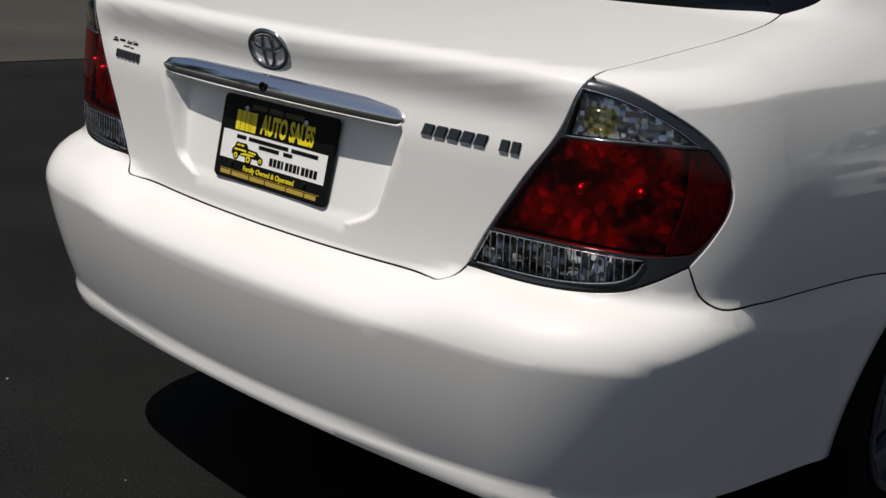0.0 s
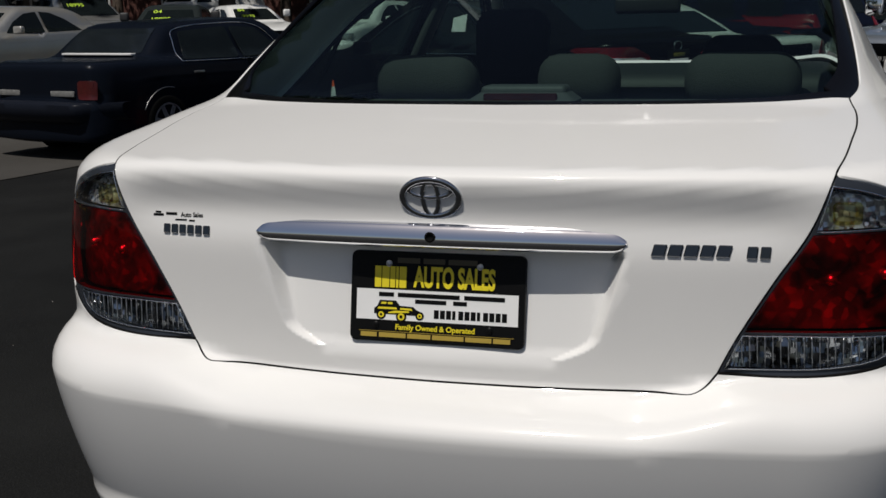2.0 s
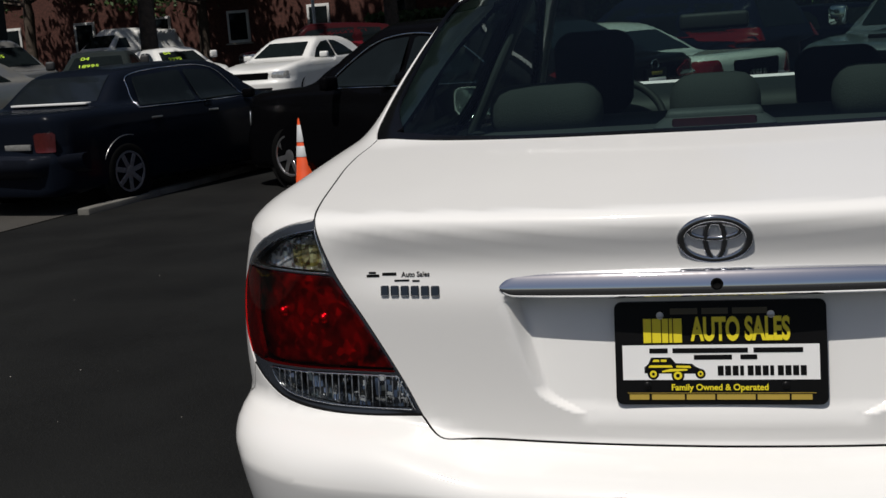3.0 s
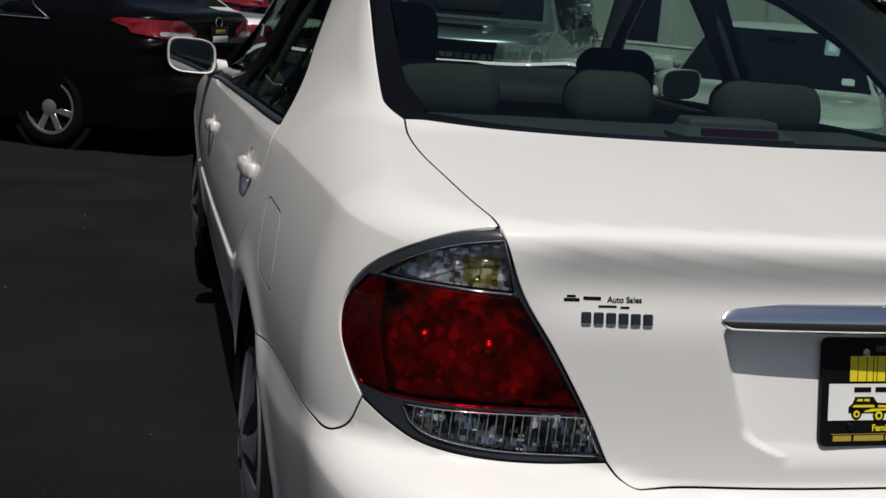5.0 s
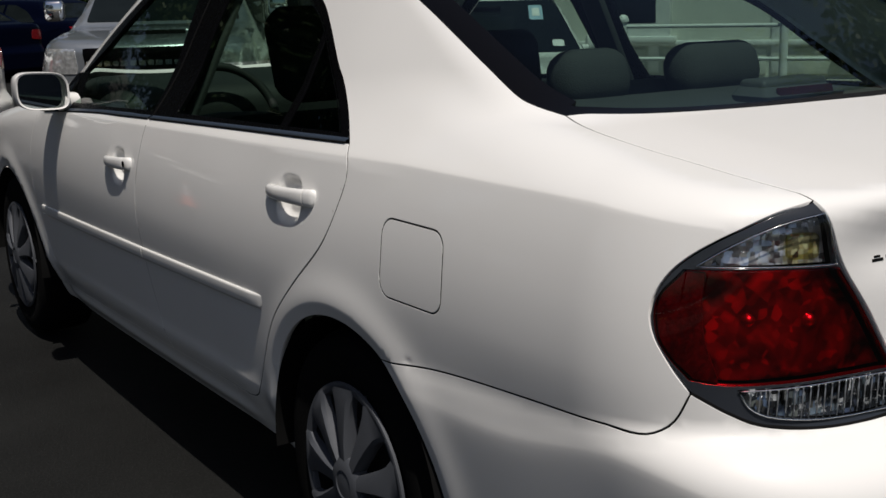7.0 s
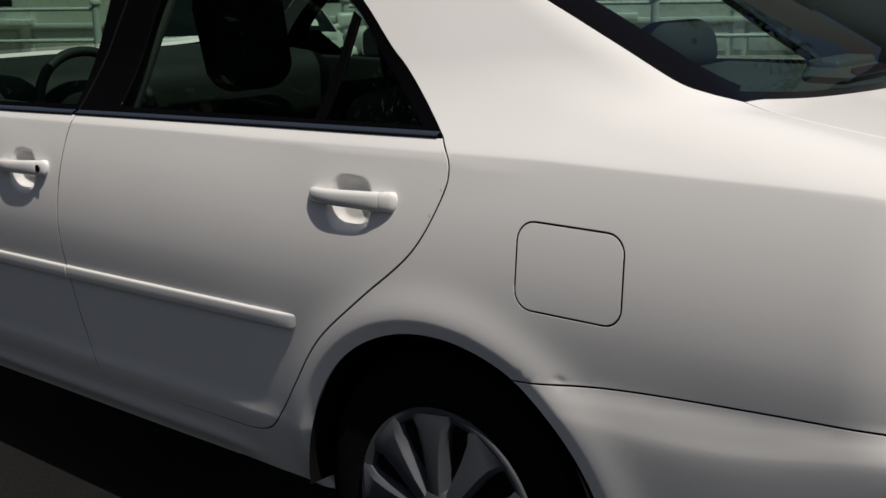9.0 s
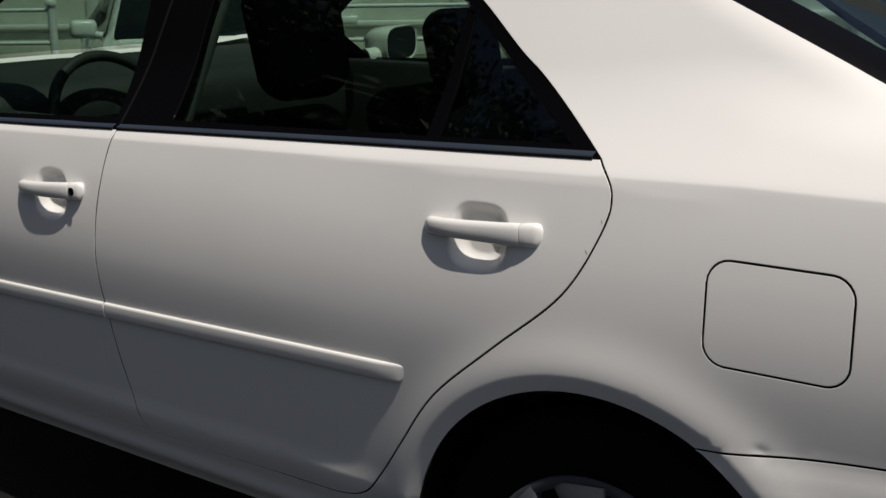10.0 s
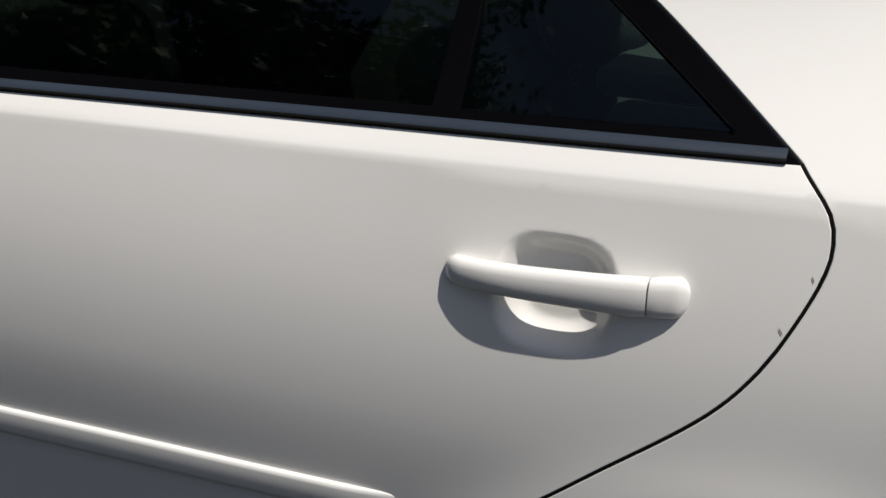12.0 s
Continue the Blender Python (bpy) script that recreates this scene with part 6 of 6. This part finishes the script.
def windscreen_papers(top, skin, views):
    """A lime price and two paper stickers behind the windscreen, and white mirrors."""
    words_on(views["front"], (0.47, 1.235), "03", 0.135, top, skin)
    for name, x, z, w, h, material in (("paper_sticker", -0.39, 1.215, 0.11, 0.11, PALE_BLUE), ("sticker_print", -0.39, 1.215, 0.06, 0.06, WHITE_INK), ("inspection_sticker", -0.54, 0.985, 0.09, 0.045, WHITE_INK)):
        pts = views["front"].lift(even(np.array([(x - w / 2, z - h / 2), (x - w / 2, z + h / 2), (x + w / 2, z + h / 2), (x + w / 2, z - h / 2), (x - w / 2, z - h / 2)]), 0.02))
        sheet(name, even(pts, 0.02)[:-1], views["front"], material, top, spacing=0.03, lift=0.011 if name != "sticker_print" else 0.015, depth=0.002)
    for s in (-1, 1):
        bm = bmesh.new()
        block(bm, 0.19, 0.11, 0.13, pose(s * 0.885, 2.95, 0.985), 0.04, 4)
        tube(bm, [(s * 0.83, 2.96, 0.95), (s * 0.75, 3.00, 0.93)], [0.025, 0.03], 10)
        part("door_mirror", bm, WHITE_CAR, top, "white door mirror", 50)
    bm = bmesh.new()
    block(bm, 0.22, 0.03, 0.06, pose(0, views["front"].lift([(0.0, 1.24)])[0][1] + 0.012, 1.25, -25), 0.012, 3)
    part("inner_mirror", bm, TRIM, top, "dark inner mirror", 50)


def scoop_extra(top, skin, views):
    bm = bmesh.new()
    block(bm, 0.70, 0.50, 0.07, pose(0, 3.95, 1.140, -4, 0, 0), 0.025, 3)
    part("hood_scoop", bm, SILVER_BLUE, top, "hood scoop", 50)
    box("scoop_mouth", (0.58, 0.02, 0.035), (0, 4.205, 1.137), GAP, top, 0.004)
    for s in (-1, 1):
        bm = bmesh.new()
        block(bm, 0.18, 0.10, 0.19, pose(s * 1.02, 3.02, 1.32), 0.04, 3)
        part("door_mirror", bm, CHROME, top, "chrome door mirror", 50)


def raised(pieces, up):
    """The same glass or lamps, set higher."""
    return [(*p[:-1], [(a, b + up) for a, b in p[-1]]) if len(p) == 2 else (p[0], p[1], [(a, b + up) for a, b in p[2]], *p[3:]) for p in pieces]


tall_skin = make_skin(4.75, 1.88, 1.86, 1.55, 1.22, 0.12, 2.2, 3.25, 0.75, 1.15, 0.16)
mid_skin = make_skin(4.75, 1.88, 1.80, 1.50, 1.165, 0.12, 2.2, 3.25, 0.75, 1.10, 0.16)
parked_car("silver_suv", "silver-blue off-roader with a hood scoop facing the car", mid_skin, SILVER_BLUE, (3.41, 12.70), -117, 4.75, raised(suv_glass, 0.05), raised(suv_screens, 0.05), raised(suv_lamps, 0.05), (0.95, 3.75), 0.37, 1.88, extra=scoop_extra)
low_skin = make_skin(4.6, 1.70, 1.38, 0.99, 0.90, 0.62, 0.55, 3.25, 0.62, 0.92, 0.18, 0.10)
low_glass = [(nm, [(y - 0.12, z - 0.05) for y, z in pts]) for nm, pts in sedan_glass]
low_screens = [("windscreen", "front", [(-0.71, 0.925), (-0.55, 1.315), (0.55, 1.315), (0.71, 0.925)], DARK_GLASS, False)] + sedan_screens[:1]
parked_car("white_price_sedan", "white sedan with a lime price on its windscreen", low_skin, WHITE_CAR, (5.28, 9.62), -123, 4.6, low_glass, low_screens, sedan_lamps[1:], (1.0, 3.65), 0.31, 1.70, extra=windscreen_papers)
big_van_skin = make_skin(5.0, 1.96, 1.96, 1.80, 1.12, 0.10, 2.5, 4.0, 0.72, 1.15, 0.14)
big_glass, big_screens, big_lamps = raised(van_glass, 0.14), raised(van_screens, 0.14), raised(van_lamps, 0.06)
cargo_skin = make_skin(5.1, 1.98, 2.12, 1.98, 1.25, 0.08, 3.0, 4.15, 0.85, 1.25, 0.12)
parked_car("red_minivan", "dark red minivan facing the road", big_van_skin, car_paint("red_paint", (0.085, 0.008, 0.010), 0.2), (-19.9, 20.0), -46, 5.0, big_glass, big_screens, big_lamps, (1.0, 3.95), 0.34, 1.96)
parked_car("black_minivan", "black minivan with a lime price on its windscreen", big_van_skin, car_paint("black_van_paint", (0.006, 0.006, 0.008)), (-18.4, 22.6), -54, 5.0, big_glass, big_screens, big_lamps, (1.0, 3.95), 0.34, 1.96, extra=price("03", "17795", at=(0.42, 1.74), size=0.22, gap=0.34))
parked_car("grey_minivan", "grey minivan with a lime price on its windscreen", big_van_skin, car_paint("grey_paint", (0.20, 0.20, 0.19), 0.4), (-21.1, 28.4), -32, 5.0, big_glass, big_screens, big_lamps, (1.0, 3.95), 0.34, 1.96, extra=price("03", "18995", at=(0.42, 1.72), size=0.21, gap=0.33))
parked_car("dark_sedan", "dark sedan with a lime price on its windscreen", sedan_skin, car_paint("dark_green_paint", (0.02, 0.025, 0.025)), (-14.5, 25.7), -70, 4.8, sedan_glass, sedan_screens, sedan_lamps, (1.05, 3.80), extra=price("04", "18995", at=(0.28, 1.29), gap=0.26, size=0.20))
parked_car("white_sedan", "white sedan with a lime price on its windscreen", sedan_skin, WHITE_CAR, (-16.6, 30.9), -42, 4.8, sedan_glass, sedan_screens, sedan_lamps, (1.05, 3.80), extra=price("04", "9995", at=(0.30, 1.29), gap=0.26, size=0.20))
parked_car("white_hatchback", "white car parked facing the road", sedan_skin, WHITE_CAR, (-8.9, 27.0), -100, 4.8, sedan_glass, sedan_screens, sedan_lamps, (1.05, 3.80), extra=mirror_pair(WHITE_CAR))
parked_car("white_van", "white delivery van in front of the brick house", cargo_skin, WHITE_CAR, (-23.1, 46.5), 253, 5.1, [("front_side_window", [(3.10, 1.32), (3.10, 1.72), (3.5, 1.72), (3.95, 1.32)])], [("windscreen", "front", [(-0.72, 1.36), (-0.60, 1.84), (0.60, 1.84), (0.72, 1.36)], DARK_GLASS, False)], raised(van_lamps, 0.10), (1.0, 4.0), 0.37, 1.98)
MAROON = car_paint("maroon_paint", (0.035, 0.006, 0.008))
parked_car("red_pickup", "dark red off-roader behind the white sedans", tall_skin, MAROON, (-9.6, 33.8), 205, 4.75, raised(suv_glass, 0.10), raised(suv_screens, 0.10), raised(suv_lamps, 0.11), (0.95, 3.75), 0.37, 1.88)
parked_car("maroon_sedan", "dark maroon sedan behind the white car", high_skin, MAROON, (-4.8, 29.5), 200, 4.8, high_glass, high_screens, sedan_lamps, (1.05, 3.80))
parked_car("dark_suv", "black off-roader beside the red car", suv_skin, bpy.data.materials["black_van_paint"], (-6.6, 38.0), 176, 4.75, suv_glass, suv_screens, suv_lamps, (0.95, 3.75), 0.36, 1.88)
parked_car("navy_suv", "dark navy off-roader parked nose away", suv_skin, car_paint("navy_paint", (0.006, 0.009, 0.022)), (0.98, 17.1), 148, 4.75, suv_glass, suv_screens, suv_lamps, (0.95, 3.75), 0.36, 1.88, extra=mirror_pair(TRIM))

# ---- traffic cone ----
cone = tagged(new("traffic_cone"), "orange traffic cone with a grey band beside the black sedan", "cone")
bm = bmesh.new()
lathe(bm, [(0.115, 0.03), (0.105, 0.045), (0.032, 0.70), (0.026, 0.715), (0.020, 0.71)], 28)
part("cone_body", bm, ORANGE, cone, "orange plastic cone", 50)
for low, high in ((0.330, 0.435), (0.475, 0.640)):
    bm = bmesh.new()
    lathe(bm, [(0.1065 - 0.1115 * (low - 0.045) / 1.0 - 0.0008, low - 0.001), (0.108 - 0.1115 * (low - 0.045), low), (0.108 - 0.1115 * (high - 0.045), high), (0.1065 - 0.1115 * (high - 0.045), high + 0.001)], 28, None, False)
    part("cone_band", bm, BAND, cone, "grey reflective band", 50)
bm = bmesh.new()
block(bm, 0.40, 0.40, 0.035, pose(0, 0, 0.0175), 0.012, 2)
part("cone_base", bm, RUBBER, cone, "black rubber base", 40)
cone.matrix_world = pose(-4.0, 9.50, ground_height(-4.0, 9.50), 0, 0, 20)

# ---- brick house across the way ----
house = tagged(new("brick_house"), "dark red brick house with white windows", "house")
bm = bmesh.new()
block(bm, 34, 8, 7.0, pose(-20, 56, 3.6))
part("wall", bm, BRICK, house, "dark brick wall")
for k in range(8):
    x = -34 + 4.0 * k
    for z in (2.3, 5.2):
        w = under(new("window", None), house, "white framed window")
        box("window_frame", (1.1, 0.10, 1.5), (x, 51.97, z), WHITE_TRIM, w, 0.01)
        box("pane", (0.86, 0.06, 1.25), (x, 51.93, z), DARK_GLASS, w, 0.005)
        box("sill", (1.3, 0.2, 0.08), (x, 51.9, z - 0.8), CONCRETE, w, 0.01)
bm = bmesh.new()
for y0, y1 in ((51.4, 56), (60.6, 56)):
    a = [bm.verts.new(p) for p in ((-37.5, y0, 7.0), (-2.5, y0, 7.0), (-2.5, y1, 10.0), (-37.5, y1, 10.0))]
    bm.faces.new(a)
part("roof", bm, ROOFING, house, "dark shingle roof")
bm = bmesh.new()
tube(bm, [(-16.2, 46, -0.2), (-16.2, 46, 7.5)], 0.07, 10)
tagged(part("pole", bm, WHITE_TRIM, smooth=50), "pale metal pole by the road", "pole", "roadside poles")
bm = bmesh.new()
tube(bm, [(-24.0, 27.0, -0.2), (-24.0, 27.0, 7.5)], 0.09, 10)
tagged(part("pole", bm, CONCRETE, smooth=50), "pale metal pole by the road", "pole", "roadside poles")
bm = bmesh.new()
tube(bm, [(-8.6, 44, -0.2), (-8.6, 44, 9.0)], [0.30, 0.26], 12)
tagged(part("pole", bm, CONCRETE, smooth=50), "pale thick pole by the road", "pole", "roadside poles")

# ---- low shop building behind the minivans ----
shop = tagged(new("shop_building"), "low dark-fronted shop building with beige piers", "building")
bm = bmesh.new()
block(bm, 24, 8, 4.6, pose(-3, 4, 2.3))
part("wall", bm, SHOP_WALL, shop, "dark painted wall")
for k in range(7):
    box("pier", (0.9, 0.35, 4.4), (-14 + 3.5 * k, -0.17, 2.2), BEIGE, shop, 0.02, "beige pier")
for k in range(6):
    bay = under(new("shop_window", None), shop, "dark shop window")
    box("window_frame", (2.3, 0.10, 2.5), (-12.25 + 3.5 * k, -0.05, 1.7), SHOP_WALL, bay, 0.01)
    box("pane", (2.1, 0.06, 2.3), (-12.25 + 3.5 * k, -0.09, 1.7), DARK_GLASS, bay, 0.005)
box("fascia", (24.2, 0.30, 0.7), (-3, -0.16, 4.4), SHOP_WALL, shop, 0.02, "dark fascia board")
box("roof", (24.4, 8.4, 0.16), (-3, 4, 4.76), ROOFING, shop, 0.02, "flat grey roof")
shop.matrix_world = Matrix.Translation((-32.0, 32.0, -0.05)) @ pose(0, 0, 0, 0, 0, 42)

# ---- pale house on the lot ----
cottage = tagged(new("office_house"), "pale cream clapboard house with a railed porch", "house")
cottage_turn = Matrix.Translation((8.6, 9.5, 0)) @ pose(0, 0, 0, 0, 0, 34)
# its front faces -x in its own frame
bm = bmesh.new()
block(bm, 7.0, 16.0, 5.6, pose(3.5, 0, 2.8))
part("wall", bm, SIDING, cottage, "cream wall")
for y in np.arange(-7.3, 7.8, 1.46):
    box("wall_panel", (0.03, 1.22, 0.30), (-0.012, y, 0.33), SIDING, cottage, 0.010)
    box("pilaster", (0.04, 0.13, 5.3), (-0.018, y + 0.73, 2.85), WHITE_TRIM, cottage, 0.008)
box("dado_rail", (0.06, 16.0, 0.06), (-0.045, 0, 0.55), WHITE_TRIM, cottage, 0.012, "white rail along the wall")
for y, z in ((-4.85, 1.45), (-1.95, 1.45), (0.98, 1.45), (5.50, 1.45), (-4.85, 4.2), (0.98, 4.2), (5.50, 4.2)):
    w = under(new("window", None), cottage, "white framed sash window")
    box("window_frame", (0.12, 0.92, 1.65), (-0.05, y, z), WHITE_TRIM, w, 0.012)
    box("pane", (0.06, 0.58, 1.32), (-0.085, y, z), DARK_GLASS, w, 0.004)
    box("sill", (0.24, 1.06, 0.07), (-0.09, y, z - 0.85), WHITE_TRIM, w, 0.01)
    box("glazing_bar", (0.02, 0.58, 0.05), (-0.12, y, z), WHITE_TRIM, w, 0.004)
bm = bmesh.new()
for x0, x1 in ((-0.5, 3.5), (7.5, 3.5)):
    a = [bm.verts.new(p) for p in ((x0, -8.4, 5.5), (x0, 8.4, 5.5), (x1, 8.4, 8.2), (x1, -8.4, 8.2))]
    bm.faces.new(a)
part("roof", bm, ROOFING, cottage, "grey shingle roof")
box("porch_deck", (1.6, 15.0, 0.26), (-0.8, 0, 0.0), CONCRETE, cottage, 0.02, "concrete porch deck")
for y in (-4.2, -2.6, -1.0, 0.72, 3.55, 5.0, 6.6):
    bm = bmesh.new()
    tube(bm, [(-1.5, y, 0.12), (-1.5, y, 0.86)], 0.045, 12)
    lathe(bm, [(0.06, 0.85), (0.065, 0.87), (0.05, 0.91), (0.02, 0.93)], 16, Matrix.Translation((-1.5, y, 0)))
    part("railing_post", bm, WHITE_TRIM, cottage, "white round railing post", 50)
for z in (0.45, 0.80):
    for y0, y1 in ((-4.2, 0.72), (3.55, 6.6)):
        bm = bmesh.new()
        tube(bm, [(-1.5, y0, z), (-1.5, y1, z)], 0.022, 8)
        part("railing_bar", bm, WHITE_TRIM, cottage, "white railing bar", 50)
cottage.matrix_world = cottage_turn


# ---- trees ----
def tree(at, tall, spread, seed, thick=150):
    rnd = random.Random(seed)
    big = max(tall / 12.5, 1.0)
    top = tagged(new("tree"), "tall leafy green tree", "tree", "trees")
    bm = bmesh.new()
    tips = []
    tube(bm, [(0, 0, -0.1), (0.1, 0.05, tall * 0.25), (0.15, -0.1, tall * 0.5), (0.0, 0.1, tall * 0.8)], [0.32, 0.25, 0.17, 0.05], 10)
    for k in range(16):
        h = tall * rnd.uniform(0.28, 0.75)
        a = rnd.uniform(0, 2 * math.pi)
        r = spread * rnd.uniform(0.5, 1.0) * (1.15 - 0.6 * h / tall)
        end = Vector((r * math.cos(a), r * math.sin(a), h + tall * rnd.uniform(0.08, 0.22)))
        half = Vector((0.5 * end.x, 0.5 * end.y, h + 0.4 * (end.z - h)))
        tube(bm, [(0.1, 0, h), half, end], [0.09, 0.06, 0.02], 6)
        tips += [half, end, half.lerp(end, 0.5)]
    tips += [Vector((rnd.gauss(0, 0.3) * spread, rnd.gauss(0, 0.3) * spread, tall * rnd.uniform(0.7, 0.98))) for _ in range(14)]
    part("trunk", bm, BARK, top, "grey-brown trunk and limbs", 60)
    verts, faces = [], []
    for p in tips:
        for _ in range(thick):
            c = p + Vector((rnd.gauss(0, 0.55), rnd.gauss(0, 0.55), rnd.gauss(0, 0.42))) * big
            u = Vector((rnd.gauss(0, 1), rnd.gauss(0, 1), rnd.gauss(0, 0.6))).normalized() * rnd.uniform(0.10, 0.19) * big
            v = u.cross(Vector((rnd.gauss(0, 1), rnd.gauss(0, 1), rnd.gauss(0, 1)))).normalized() * rnd.uniform(0.06, 0.11) * big
            n = len(verts)
            verts += [c - u, c + v * 0.9, c + u, c - v * 0.9]
            faces.append((n, n + 1, n + 2, n + 3))
    crown = under(new("crown", mesh_of("crown", verts, faces, LEAF, smooth=False)), top, "dense green leaves")
    top.matrix_world = Matrix.Translation((at[0], at[1], ground_height(*at[:2])))
    return top


first_tree = tree((15.5, 16.0), 13.0, 4.6, 3)
second_tree = tree((-30.0, 47.0), 12.0, 5.0, 9)
for x, y, turn in ((19.5, 9.0, 80), (13.5, 23.0, 200), (8.0, 30.0, 140)):
    copy_thing(first_tree, pose(x, y, 0, 0, 0, turn))
# the first four are unseen, added to block skylight on the car's left flank
for x, y, turn in ((-26.0, -3.0, 15), (-27.5, -11.0, 190), (-25.5, -19.0, 95), (-31.0, 1.0, 300), (-27.0, 24.0, 30), (-29.0, 15.0, 110), (-27.0, 6.0, 240), (-22.5, 49.0, 70), (-38.0, 45.0, 150), (-13.0, 50.0, 210), (-4.0, 50.0, 20), (4.0, 46.0, 250), (12.0, 50.0, 300)):
    copy_thing(second_tree, pose(x, y, -0.1, 0, 0, turn))
third_tree = tree((-17.5, 33.5), 25.0, 8.5, 21, 380)
for x, y, turn in ((-11.5, 41.0, 130), (-24.5, 29.0, 260), (-5.0, 43.0, 40), (-30.0, 20.0, 170)):
    copy_thing(third_tree, pose(x, y, 0, 0, 0, turn))
# hedge before the brick house
bm = bmesh.new()
verts, faces = [], []
rnd = random.Random(12)
for _ in range(26000):
    c = Vector((rnd.uniform(-14.5, 18.0), 48 + rnd.gauss(0, 0.5), rnd.uniform(0.0, 2.3)))
    u = Vector((rnd.gauss(0, 1), rnd.gauss(0, 1), rnd.gauss(0, 1))).normalized() * 0.14
    v = u.cross(Vector((rnd.gauss(0, 1), rnd.gauss(0, 1), rnd.gauss(0, 1)))).normalized() * 0.09
    n = len(verts)
    verts += [c - u, c + v, c + u, c - v]
    faces.append((n, n + 1, n + 2, n + 3))
bm.free()
tagged(new("hedge", mesh_of("hedge", verts, faces, LEAF, smooth=False)), "clipped green hedge before the brick house", "hedge", kind="stuff")
